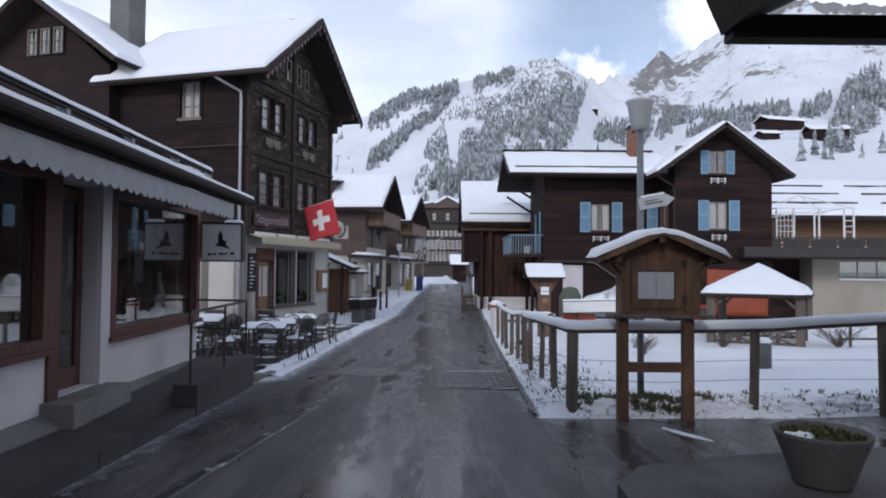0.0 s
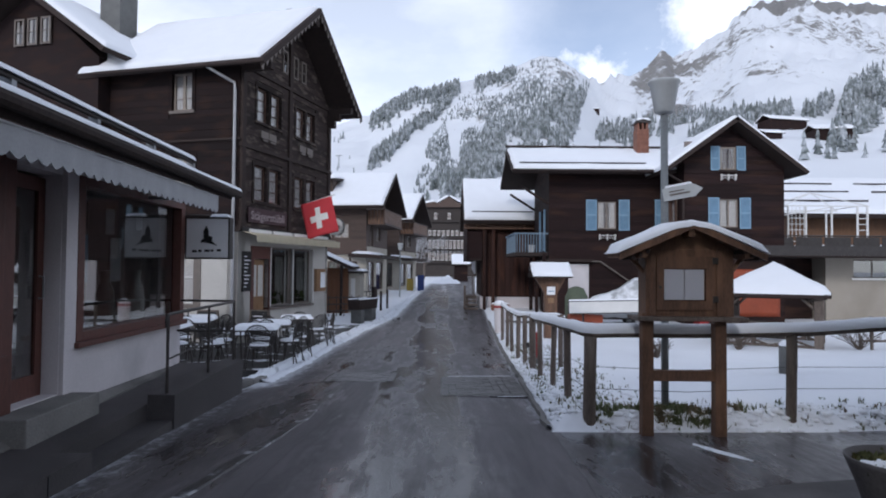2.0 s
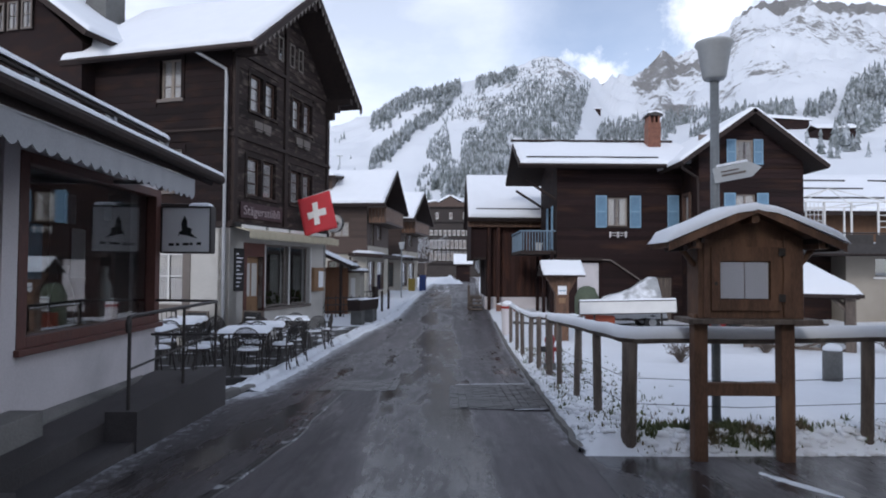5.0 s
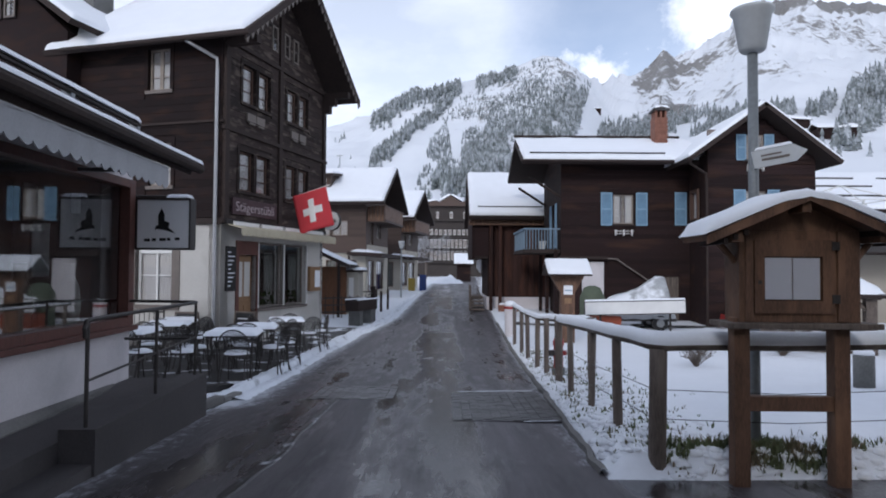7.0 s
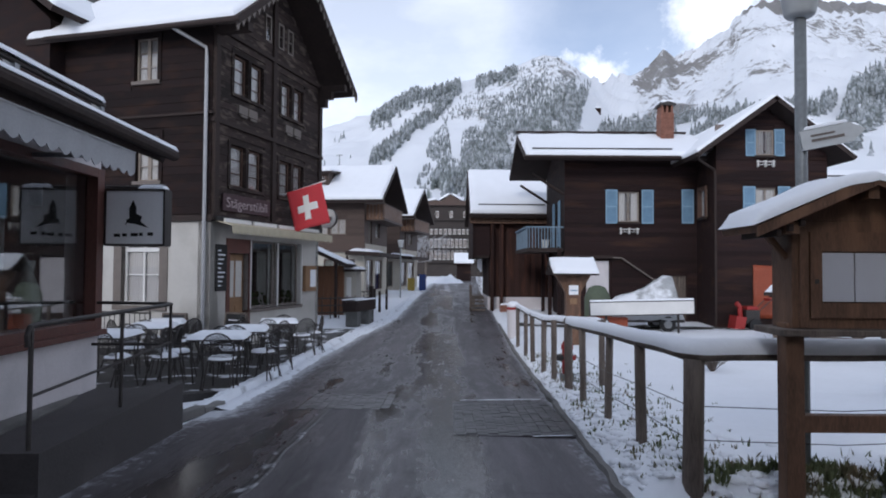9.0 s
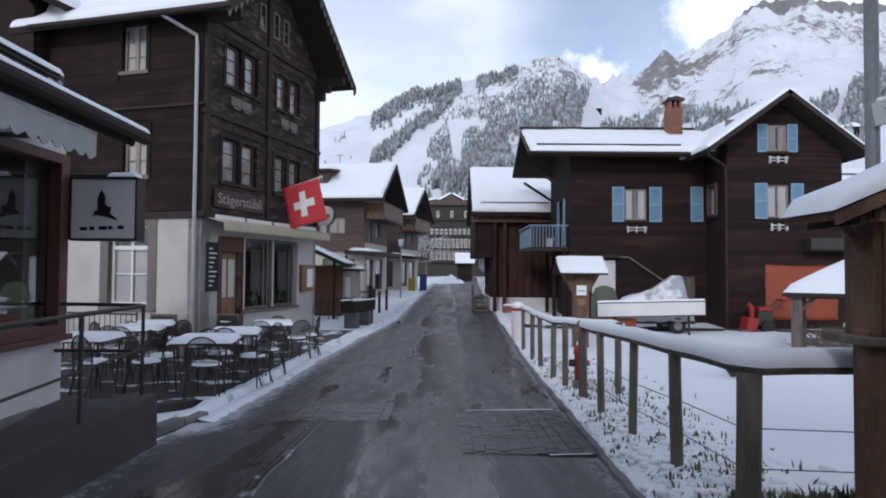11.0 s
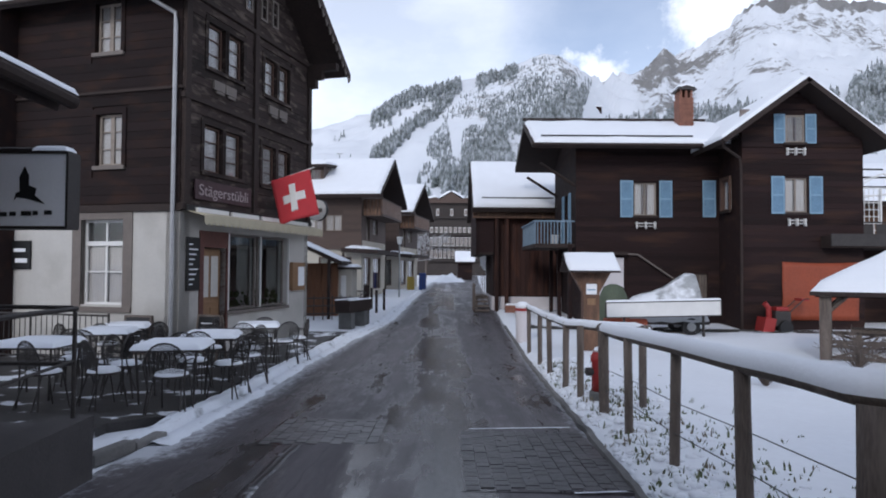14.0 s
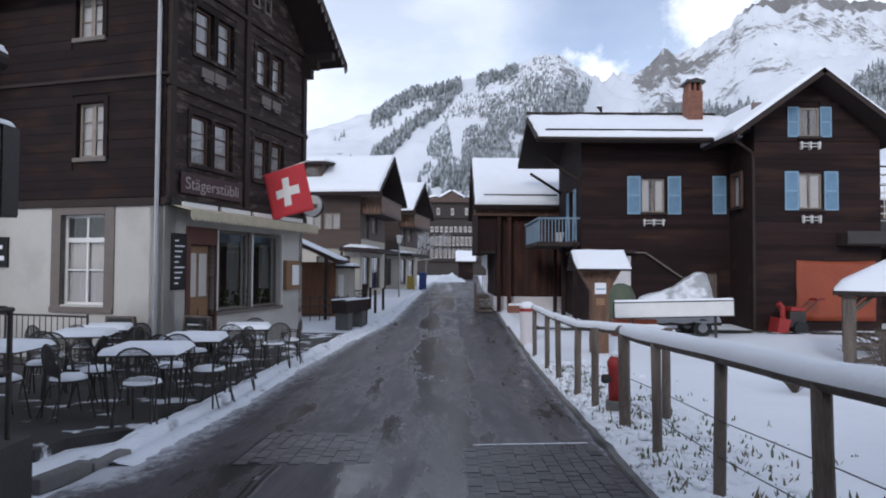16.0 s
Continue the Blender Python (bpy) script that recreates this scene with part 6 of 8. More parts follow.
    for k, z in enumerate((5.55, 6.35, 7.1)):
        y = 38.6 + (z - 4.85) / 3.05 * 7.4
        part("snow_guard", boxes((20.5 + k, 26.0, y, y + 0.08, z + 0.12, z + 0.32)), M_IRON, b)
        part("snow_guard", boxes((27.5, 34.0, y, y + 0.08, z + 0.12, z + 0.32)), M_IRON, b)


M_REST = material("sandy_render", (0.33, 0.295, 0.25), 0.9, var=0.12, scale=1.0, fine=40, bump=0.2, second=(0.27, 0.24, 0.20), patch=(0.5, 0.72), patch_scale=0.6, coords="World")
M_TIMBER_W = material("warm_timber", (0.15, 0.08, 0.045), 0.75, var=0.4, scale=0.8, stretch=(5, 5, 1), fine=8, bump=0.3, coords="World")
restaurant()


# ---- notice kiosk beside the fence ----
def kiosk():
    z0 = ground_z(2.2, 8.0) - 0.05
    t = thing("notice_kiosk", "varnished wooden notice kiosk with a snow-covered gable roof", "kiosk", pose(0.22, -0.04, 0) @ Matrix.Diagonal((0.87, 1, 1, 1)))
    for x in (2.22, 3.14):
        part("leg", boxes((x, x + 0.145, 7.93, 8.06, z0 - 0.1, 1.0), bevel=0.012), M_WARM, t)
    part("cross_rail", boxes((2.365, 3.14, 7.95, 8.03, 0.25, 0.37), bevel=0.01), M_WARM, t)
    part("shelf", boxes((2.12, 3.50, 7.80, 8.22, 0.92, 0.965), bevel=0.01), M_POST, t, "weathered grey shelf board")
    part("body", boxes((2.25, 3.36, 7.90, 8.17, 0.966, 1.70), bevel=0.008), M_WARM, t)
    part("gable_board", prism(bmesh.new(), [(2.25, 1.70), (3.36, 1.70), (2.75, 1.96)], "y", 7.905, 8.16), M_WARM, t)
    d = new("door_leaf")
    d.parent = t
    part("door_frame", boxes((2.38, 3.10, 7.872, 7.898, 1.04, 1.14), (2.38, 3.10, 7.872, 7.898, 1.49, 1.62), (2.38, 2.47, 7.872, 7.898, 1.14, 1.49), (3.0, 3.10, 7.872, 7.898, 1.14, 1.49)), M_WARM, d)
    for a in (2.48, 2.735):
        part("notice", boxes((a, a + 0.245, 7.886, 7.893, 1.15, 1.48)), M_PAPER, d, "pale printed notice behind glass")
    pn = part("pane", boxes((2.47, 3.0, 7.876, 7.880, 1.14, 1.49)), M_GLASS, d)
    for z in (1.12, 1.54):
        part("hinge", boxes((3.08, 3.15, 7.862, 7.872, z, z + 0.07)), M_IRON, d)
    part("lock", boxes((2.41, 2.44, 7.864, 7.872, 1.27, 1.30)), M_IRON, d)
    for x in (2.30, 3.14):
        part("trim", boxes((x, x + 0.07, 7.875, 7.90, 0.97, 1.70), bevel=0.006), M_WARM, t)
    for x, s in ((2.25, -1), (3.36, 1)):
        part("eave_brace", rods([(x, 7.98, 1.45), (x + s * 0.2, 7.98, 1.66)], 0.028), M_WARM, t)
        for k in range(3):
            xr = x + s * (0.04 + 0.09 * k)
            part("rafter_end", boxes((xr - 0.018, xr + 0.018, 7.69, 8.19, 1.615 - 0.0345 * (k - 1), 1.66 - 0.0345 * (k - 1))), M_BEAM, t)
        part("purlin", boxes((x - 0.05 + s * 0.1, x + 0.05 + s * 0.1, 7.72, 8.18, 1.60, 1.68)), M_WARM, t)
    part("ridge_purlin", boxes((2.71, 2.79, 7.70, 8.19, 1.83, 1.93)), M_WARM, t)
    for k, xa in enumerate((1.85, 3.65)):
        bm = bmesh.new()
        slab(bm, (xa, 7.68, 1.645), (2.75 - xa, 0, 0.345), (0, 0.52, 0), 0.045)
        part("roof", bm, M_WARM, t, "boarded roof slope")
        part("bargeboard", prism(bmesh.new(), [(xa, 1.645), (2.75, 1.99), (2.75, 1.915), (xa, 1.575)], "y", 7.655, 7.68), M_WARM, t)
    bm = bmesh.new()
    n, mrow = 26, []
    for i in range(n + 1):
        s = i / n
        x = 1.82 + 1.86 * s
        zr = 1.65 + 0.345 * (1 - abs(2 * s - 1)) - 0.05 * math.exp(-((s - 0.5) / 0.08) ** 2)
        edge = min(1, min(s, 1 - s) / 0.035) ** 0.5
        row = []
        for y, e in ((7.645, 0.0), (7.65, 0.6), (7.70, 1.0), (7.8, 1.05), (8.0, 1.05), (8.15, 1.0), (8.20, 0.6), (8.205, 0.0)):
            h = 0.075 * edge * e * (1 + 0.25 * noise.noise(Vector((x * 3, y * 3, 0))))
            row.append(bm.verts.new((x, y, zr + h)))
        mrow.append(row)
    for p, q in zip(mrow, mrow[1:]):
        for k in range(7):
            bm.faces.new((p[k], q[k], q[k + 1], p[k + 1]))
    part("snow_cover", bm, M_SNOW, t, "thick rounded snow cover", smooth=True)


kiosk()


# ---- fence of posts and snow-topped log rails ----
def log_rail(t, pts, r=0.062):
    pts = [Vector(p) for p in pts]
    fine = []
    for a, b in zip(pts, pts[1:]):
        k = max(2, int((b - a).length / 0.22))
        fine += [a.lerp(b, i / k) + Vector((0, 0, 0.010 * noise.noise((a.lerp(b, i / k)) * 1.3))) for i in range(k)]
    fine.append(pts[-1])
    part("rail", rods(fine, r, 10), M_POST, t, "weathered log rail", smooth=True)
    bm = bmesh.new()
    prof = [(-1.02, -0.15), (-1.08, 0.35), (-0.9, 0.95), (-0.45, 1.42), (0, 1.6), (0.45, 1.42), (0.9, 0.95), (1.08, 0.35), (1.02, -0.15)]
    rows = []
    for i, p in enumerate(fine):
        d = (fine[min(i + 1, len(fine) - 1)] - fine[max(i - 1, 0)]).normalized()
        side = Vector((d.y, -d.x, 0)).normalized()
        end = 0.4 if i in (0, len(fine) - 1) else 1
        row = []
        for u, w in prof:
            n1 = 1 + 0.13 * noise.noise(p * 2.3 + Vector((u, w, 0))) + 0.07 * noise.noise(p * 7 + Vector((w, u, 0)))
            row.append(bm.verts.new(p + side * u * r * (0.98 + 0.04 * n1) * end + Vector((0, 0, r * w * (n1 if w > 0.5 else 1) * (end if w > 0 else 1)))))
        rows.append(row)
    for p, q in zip(rows, rows[1:]):
        for k in range(len(prof) - 1):
            bm.faces.new((p[k], q[k], q[k + 1], p[k + 1]))
    for row in (rows[0], rows[-1]):
        bm.faces.new(row)
    bmesh.ops.recalc_face_normals(bm, faces=bm.faces)
    part("rail_snow", bm, M_SNOW, t, "ridge of snow along the rail", smooth=True)


def fence_post(t, x, y, top, r, seed):
    rnd = random.Random(seed)
    z = ground_z(x, y) - 0.35
    lean = Vector((rnd.uniform(-0.03, 0.03), rnd.uniform(-0.02, 0.02), 0))
    bm = bmesh.new()
    pts = [Vector((x, y, z)) + lean * k / 4 + Vector((0, 0, (top - z) * k / 4)) for k in range(5)]
    tube(bm, pts, r, 9)
    for v in bm.verts:
        v.co.x += 0.006 * noise.noise(v.co * 6)
        v.co.y += 0.006 * noise.noise(v.co * 6 + Vector((9, 0, 0)))
    part("post", bm, M_POST, t, "", smooth=True)


def fence():
    t = thing("fence", "weathered post fence with snow-topped log rails", "fence", pose(0, 0, 0))
    z1, z2 = 0.75, 0.55
    log_rail(t, [(1.70, 13.4, z2), (1.66, 12.0, 0.60), (1.64, 10.6, 0.67), (1.62, 8.34, z1), (1.72, 8.23, z1), (2.9, 8.28, 0.755), (4.2, 8.32, 0.78), (5.9, 8.42, 0.88), (9.0, 8.8, 1.0)], 0.064)
    for i, (x, y, top, r) in enumerate(((1.65, 8.27, z1 - 0.05, 0.075), (1.64, 9.43, 0.70, 0.05), (1.64, 10.7, 0.66, 0.042), (1.65, 12.0, 0.59, 0.045), (1.68, 13.15, z2, 0.062))):
        fence_post(t, x, y, top, r, i)
    for i, (x, y, top) in enumerate(((4.0, 8.32, 0.74), (5.75, 8.42, 0.84), (8.0, 8.7, 0.95))):
        fence_post(t, x, y, top, 0.06, 20 + i)
    for k, dz in ((0, 0.30), (1, 0.55)):
        part("wire", rods([(1.64, 8.27, -0.2 + dz), (1.64, 9.3, -0.25 + dz), (1.63, 10.6, -0.33 + dz), (1.64, 11.8, -0.37 + dz), (1.68, 13.1, -0.45 + dz)], 0.004, 4), M_IRON, t)
        part("wire", rods([(1.64, 8.29, -0.2 + dz), (2.8, 8.32, -0.24 + dz), (4.0, 8.36, -0.2 + dz), (5.75, 8.45, -0.2 + dz)], 0.004, 4), M_IRON, t)
    t2 = thing("fence", "second run of post fence with a snow-topped rail", "fence", pose(0, 0, 0))
    log_rail(t2, [(2.36, 13.6, 0.52), (1.9, 14.5, 0.47), (1.70, 15.6, 0.42), (1.74, 18, 0.36), (1.84, 21.5, 0.32)], 0.055)
    for i, (x, y) in enumerate(((2.31, 13.7), (1.72, 14.7), (1.68, 15.65), (1.74, 17.5), (1.77, 19.0), (1.83, 21.2))):
        fence_post(t2, x, y, 0.50 - 0.024 * (y - 13.6), 0.05, 40 + i)


fence()


# ---- lamp post with direction arrow ----
def lamp_head(t, z, s=1.0):
    bm = lathe([(0.055 * s, z - 0.02), (0.10 * s, z), (0.115 * s, z + 0.02), (0.165 * s, z + 0.33 * s), (0.19 * s, z + 0.36 * s), (0.185 * s, z + 0.385 * s), (0.12 * s, z + 0.405 * s), (0.0, z + 0.41 * s)], 22)
    part("shade", bm, M_LAMP, t, "pale grey conical lamp shade", smooth=True)


M_LAMP = material("lamp_opal", (0.50, 0.52, 0.53), 0.45, var=0.08, scale=3, fine=20, bump=0.03)


def street_lamp():
    t = thing("street_lamp", "grey steel street lamp with a conical pale shade", "lamp", pose(2.605, 8.5, 0))
    z = ground_z(2.6, 8.5)
    part("pole", rods([(0, 0, z - 0.1), (0, 0, 1.9), (0, 0, 3.36)], 0.044, 14), M_STEELP, t, "grey painted steel pole", smooth=True)
    part("collar", lathe([(0.07, 1.15), (0.072, 1.5), (0.06, 1.52)], 14), M_STEELP, t)
    lamp_head(t, 3.36)
    a = new("direction_arrow")
    a.parent, a.matrix_basis = t, pose(0, -0.06, 2.29, 0, -10, -14)
    part("arrow_plate", prism(bmesh.new(), [(-0.02, 0), (0.33, 0), (0.43, 0.075), (0.33, 0.15), (-0.02, 0.15)], "y", -0.015, 0.015), M_LAMP, a, "pale arrow-shaped direction plate")
    part("lettering_bar", boxes((0.05, 0.28, -0.02, -0.0155, 0.05, 0.07), (0.05, 0.22, -0.02, -0.0155, 0.09, 0.105)), M_GREYPAINT, a)
    bm = bmesh.new()
    snow_sheet(bm, (0.02, -0.015, 0.151), (0.30, 0, 0), (0, 0.03, 0), 0.025, 6, 1, 0.015)
    part("snow_cap", bm, M_SNOW, a, "", smooth=True)


M_STEELP = material("pole_paint", (0.20, 0.215, 0.225), 0.5, metal=0.2, var=0.2, scale=4, fine=30, bump=0.08)
street_lamp()


def far_lamp():
    t = thing("street_lamp", "slim grey street lamp beside the chalet shops", "lamp", pose(-3.02, 44.5, 0))
    part("pole", rods([(0, 0, -0.6), (0, 0, 2.75)], 0.045, 8), M_STEELP, t)
    lamp_head(t, 2.72, 1.1)


far_lamp()


# ---- roofed shelter in the field ----
def gazebo():
    t = thing("garden_shelter", "small timber shelter with a pyramid roof under thick snow", "shelter", pose(9.9, 20.26, -0.75, 0, 0, -31))
    h, e = 1.56, 1.5
    for x, y in ((-1.2, -1.2), (1.2, -1.2), (-1.2, 1.2), (1.2, 1.2)):
        part("post", boxes((x - 0.12, x + 0.12, y - 0.12, y + 0.12, -0.1, h - 0.05), bevel=0.015), M_POST, t)
        for s in (-1, 1):
            part("brace", rods([(x, y, h - 0.5), (x - math.copysign(0.42, x) * (s > 0), y - math.copysign(0.42, y) * (s < 0), h - 0.08)], 0.045), M_POST, t)
    part("plate_beam", boxes((-1.4, 1.4, -1.3, -1.12, h - 0.12, h + 0.02), (-1.4, 1.4, 1.12, 1.3, h - 0.12, h + 0.02), (-1.3, -1.12, -1.12, 1.12, h - 0.12, h + 0.02), (1.12, 1.3, -1.12, 1.12, h - 0.12, h + 0.02)), M_BEAM, t)
    for nm, dz, ee, zz, mat in (("roof", 0.0, e, 0.8, M_BEAM), ("snow_cover", 0.12, e - 0.02, 0.82, M_SNOW)):
        bm = bmesh.new()
        n = 18
        g = []
        for i in range(n + 1):
            row = []
            for j in range(n + 1):
                x, y = -ee + 2 * ee * i / n, -ee + 2 * ee * j / n
                m = max(abs(x), abs(y)) / ee
                up = dz * min(1, (1 - m) / 0.12) ** 0.5 if dz and m < 1 else 0
                row.append(bm.verts.new((x, y, h + zz * (1 - m) + up * (1 + 0.3 * noise.noise(Vector((x, y, 0)) * 1.5)) + 0.012 * (dz > 0))))
            g.append(row)
        for i in range(n):
            for j in range(n):
                bm.faces.new((g[i][j], g[i + 1][j], g[i + 1][j + 1], g[i][j + 1]))
        if not dz:
            gg = bmesh.ops.extrude_face_region(bm, geom=list(bm.faces))
            bmesh.ops.translate(bm, vec=(0, 0, -0.08), verts=[v for v in gg["geom"] if isinstance(v, bmesh.types.BMVert)])
            bmesh.ops.recalc_face_normals(bm, faces=bm.faces)
        part(nm, bm, mat, t, "" if mat is M_BEAM else "thick smooth snow cover", smooth=dz > 0)
    for y in (-1.2, 1.2):
        part("rail", boxes((-1.1, 1.1, y - 0.04, y + 0.04, 0.42, 0.50)), M_POST, t)
        part("rail", boxes((-1.1, 1.1, y - 0.04, y + 0.04, 0.08, 0.15)), M_POST, t)
        part("lattice", rods([(-1.1, y, 0.1), (0, y, 0.48)], 0.03), M_POST, t)
        part("lattice", rods([(0, y, 0.1), (-1.1, y, 0.48)], 0.03), M_POST, t)
        part("lattice", rods([(0, y, 0.1), (1.1, y, 0.48)], 0.03), M_POST, t)
        part("lattice", rods([(1.1, y, 0.1), (0, y, 0.48)], 0.03), M_POST, t)
    part("table", boxes((-0.7, 0.7, -0.4, 0.4, 0.62, 0.68), (-0.6, -0.5, -0.3, 0.3, 0, 0.62), (0.5, 0.6, -0.3, 0.3, 0, 0.62)), M_POST, t)


gazebo()


def shrub(x, y, r, h, seed, label):
    rnd = random.Random(seed)
    bm = bmesh.new()
    for _ in range(60):
        a, s = rnd.uniform(0, 6.28), rnd.uniform(0.2, 1)
        p = Vector((0, 0, 0))
        tip = Vector((r * s * math.cos(a), r * s * math.sin(a), h * rnd.uniform(0.5, 1)))
        mid = tip * 0.5 + Vector((rnd.uniform(-0.06, 0.06), rnd.uniform(-0.06, 0.06), 0.08))
        tube(bm, [p, mid, tip], 0.006, 4)
        for _ in range(2):
            q = tip + Vector((rnd.uniform(-0.15, 0.15), rnd.uniform(-0.15, 0.15), rnd.uniform(0.02, 0.16)))
            tube(bm, [mid.lerp(tip, rnd.uniform(0.3, 0.9)), q], 0.004, 3)
    solo("bare_shrub", bm, M_POST, label, "shrub", pose(x, y, ground_z(x, y) - 0.03))


shrub(7.9, 18.2, 0.7, 0.75, 1, "bare twiggy shrub beside the timber shelter")
shrub(11.4, 18.6, 0.7, 0.6, 2, "low bare shrub in the snow")
shrub(4.9, 15.8, 0.35, 0.4, 3, "thin bare shrub standing in the snow field")


def stone_post():
    bm = lathe([(0.15, -0.1), (0.15, 0.55), (0.14, 0.58), (0.0, 0.59)], 14)
    t = thing("stone_bollard", "round grey stone bollard with a cap of snow", "bollard", pose(6.35, 12.8, -0.5))
    part("shaft", bm, M_STONE, t, "", smooth=True)
    part("snow_cap", lathe([(0.145, 0.585), (0.15, 0.62), (0.1, 0.68), (0, 0.70)], 14), M_SNOW, t, "", smooth=True)


stone_post()


def low_rail():
    t = thing("low_rail_fence", "low dark rail fence across the snow field", "fence", pose(0, 0, 0))
    for k in range(6):
        x = 11.6 + 1.6 * k
        part("post", boxes((x, x + 0.06, 18.4, 18.46, -0.85, 0.25)), M_POST, t)
    part("rail", rods([(11.4, 18.43, -0.42), (19.8, 18.43, -0.38)], 0.035, 6), M_POST, t)


low_rail()


def debris_path():
    """The dark yard strip at the foot of the house."""
    bm = bmesh.new()
    rows = []
    for i in range(41):
        x = 2.4 + 0.32 * i
        w = 0.55 + 0.3 * noise.noise(Vector((x * 0.7, 0, 0)))
        yc = 27.0 + 0.25 * noise.noise(Vector((x * 0.4, 5, 0))) - 0.12 * (x - 8)
        rows.append([bm.verts.new((x, yc + w * s, ground_z(x, yc + w * s) + 0.012 + 0.02 * (1 - s * s))) for s in (-1, -0.5, 0, 0.5, 1, 2.2)])
    for p, q in zip(rows, rows[1:]):
        for k in range(5):
            bm.faces.new((p[k], q[k], q[k + 1], p[k + 1]))
    m = material("muddy_yard", (0.05, 0.046, 0.042), 0.8, var=0.4, scale=2, fine=14, bump=0.5, coords="World", second=(0.8, 0.82, 0.86), patch=(0.56, 0.62), patch_scale=2.2)
    solo("yard_strip", bm, m, "muddy yard strip with patchy snow by the house", "yard", kind="structure", smooth=True)


debris_path()


# ---- booth, boat, snow blower and small things by the house ----
def booth():
    t = thing("ticket_post", "wooden post stand with a small snow-covered roof and notice", "stand", pose(3.38, 21.5, 0))
    part("shaft", boxes((-0.2, 0.2, -0.15, 0.15, -0.85, 1.15), bevel=0.02), M_WARM, t)
    part("bracket", prism(bmesh.new(), [(-0.2, 0.7), (0.2, 0.7), (0.5, 1.22), (-0.5, 1.22)], "y", -0.12, 0.12), M_WARM, t)
    part("notice", boxes((-0.13, 0.13, -0.165, -0.151, 0.66, 0.92)), M_PAPER, t, "white printed notice")
    part("print_line", boxes((-0.1, 0.1, -0.169, -0.1655, 0.76, 0.79)), M_BLUE, t)
    part("lower_plate", boxes((-0.1, 0.1, -0.165, -0.151, 0.40, 0.56)), M_DOORWOOD, t)
    bm = bmesh.new()
    slab(bm, (-0.63, -0.5, 1.24), (1.26, 0, 0), (0, 0.62, 0.42), 0.05)
    slab(bm, (-0.63, 0.7, 1.24), (1.26, 0, 0), (0, -0.58, 0.42), 0.05)
    part("roof", bm, M_BEAM, t)
    bm = bmesh.new()
    snow_sheet(bm, (-0.63, -0.5, 1.245), (1.26, 0, 0), (0, 0.62, 0.42), 0.09, 8, 5, 0.1)
    snow_sheet(bm, (-0.63, 0.7, 1.245), (1.26, 0, 0), (0, -0.58, 0.42), 0.09, 8, 5, 0.1)
    part("snow_cover", bm, M_SNOW, t, "", smooth=True)


booth()


def boat():
    t = thing("covered_trailer", "trailer load under a pale snowy plastic sheet", "trailer", pose(0, 0, 0))
    bm = bmesh.new()
    g = []
    for i in range(25):
        s = i / 24
        x = 5.55 + 2.45 * s
        top = float(np.interp(s, (0, 0.1, 0.4, 0.65, 0.8, 0.93, 1), (-0.1, 0.38, 0.6, 0.92, 1.2, 1.12, 0.1)))
        row = []
        for j in range(9):
            u = -1 + 2 * j / 8
            y = 26.3 + 0.75 * u
            z = -0.35 + (top + 0.35) * (1 - abs(u) ** 2.4) + 0.05 * noise.noise(Vector((x * 3, y * 3, 1)))
            row.append(bm.verts.new((x, y, z)))
        g.append(row)
    for i in range(24):
        for j in range(8):
            bm.faces.new((g[i][j], g[i + 1][j], g[i + 1][j + 1], g[i][j + 1]))
    m = material("plastic_sheet", (0.36, 0.37, 0.38), 0.3, var=0.2, scale=2, fine=9, bump=0.8, coords="World", second=(0.84, 0.86, 0.9), patch=(0.53, 0.62), patch_scale=1.2)
    part("sheet", bm, m, t, "crumpled pale plastic sheet with snow", smooth=True)
    part("chassis", boxes((5.2, 8.1, 25.8, 26.7, -0.45, -0.35)), M_IRON, t)
    for x in (7.45,):
        for y in (25.65, 26.9):
            w = new("wheel")
            w.parent, w.matrix_basis = t, pose(x, y, -0.5, 90, 0, 0)
            bm = bmesh.new()
            bmesh.ops.create_cone(bm, cap_ends=True, segments=20, radius1=0.27, radius2=0.27, depth=0.16)
            part("tyre", bm, M_BLACK, w)
            bm = bmesh.new()
            bmesh.ops.create_cone(bm, cap_ends=True, segments=14, radius1=0.14, radius2=0.14, depth=0.18)
            part("rim", bm, M_STEEL, w)
    b = thing("banner_board", "long white board with dark rim and snowy top edge", "board", pose(4.66, 25.0, -0.03, 0, -1.5, 0))
    part("board", boxes((0, 3.45, -0.03, 0.03, -0.14, 0.28)), M_WHITE, b)
    part("rim", boxes((-0.02, 3.47, -0.04, 0.04, -0.17, -0.14), (-0.02, 3.47, -0.04, 0.04, 0.28, 0.31), (-0.03, 0.0, -0.04, 0.04, -0.14, 0.28), (3.45, 3.48, -0.04, 0.04, -0.14, 0.28)), M_IRON, b)
    for x in (0.5, 2.9):
        part("leg", boxes((x, x + 0.06, 0.0, 0.06, -1.1, -0.17)), M_IRON, b)
    bm = bmesh.new()
    snow_sheet(bm, (0, -0.05, 0.31), (3.45, 0, 0), (0, 0.1, 0), 0.06, 20, 1, 0.04)
    part("snow_line", bm, M_SNOW, b, "", smooth=True)
    solo("orange_crate", boxes((4.75, 6.0, 25.3, 25.8, -0.75, -0.25), bevel=0.02), M_ORANGE, "orange crate below the white board", "crate")
    bm = lathe([(0.42, 0), (0.45, 0.1), (0.45, 0.75), (0.30, 0.95), (0.1, 1.0)], 18)
    solo("rain_barrel", bm, material("olive_cover", (0.09, 0.11, 0.075), 0.7, var=0.2, scale=3, fine=20), "olive green covered barrel beside the wall", "barrel", pose(5.2, 26.3, -0.85) @ Matrix.Diagonal((1, 1, 1.65, 1)), smooth=True)


boat()


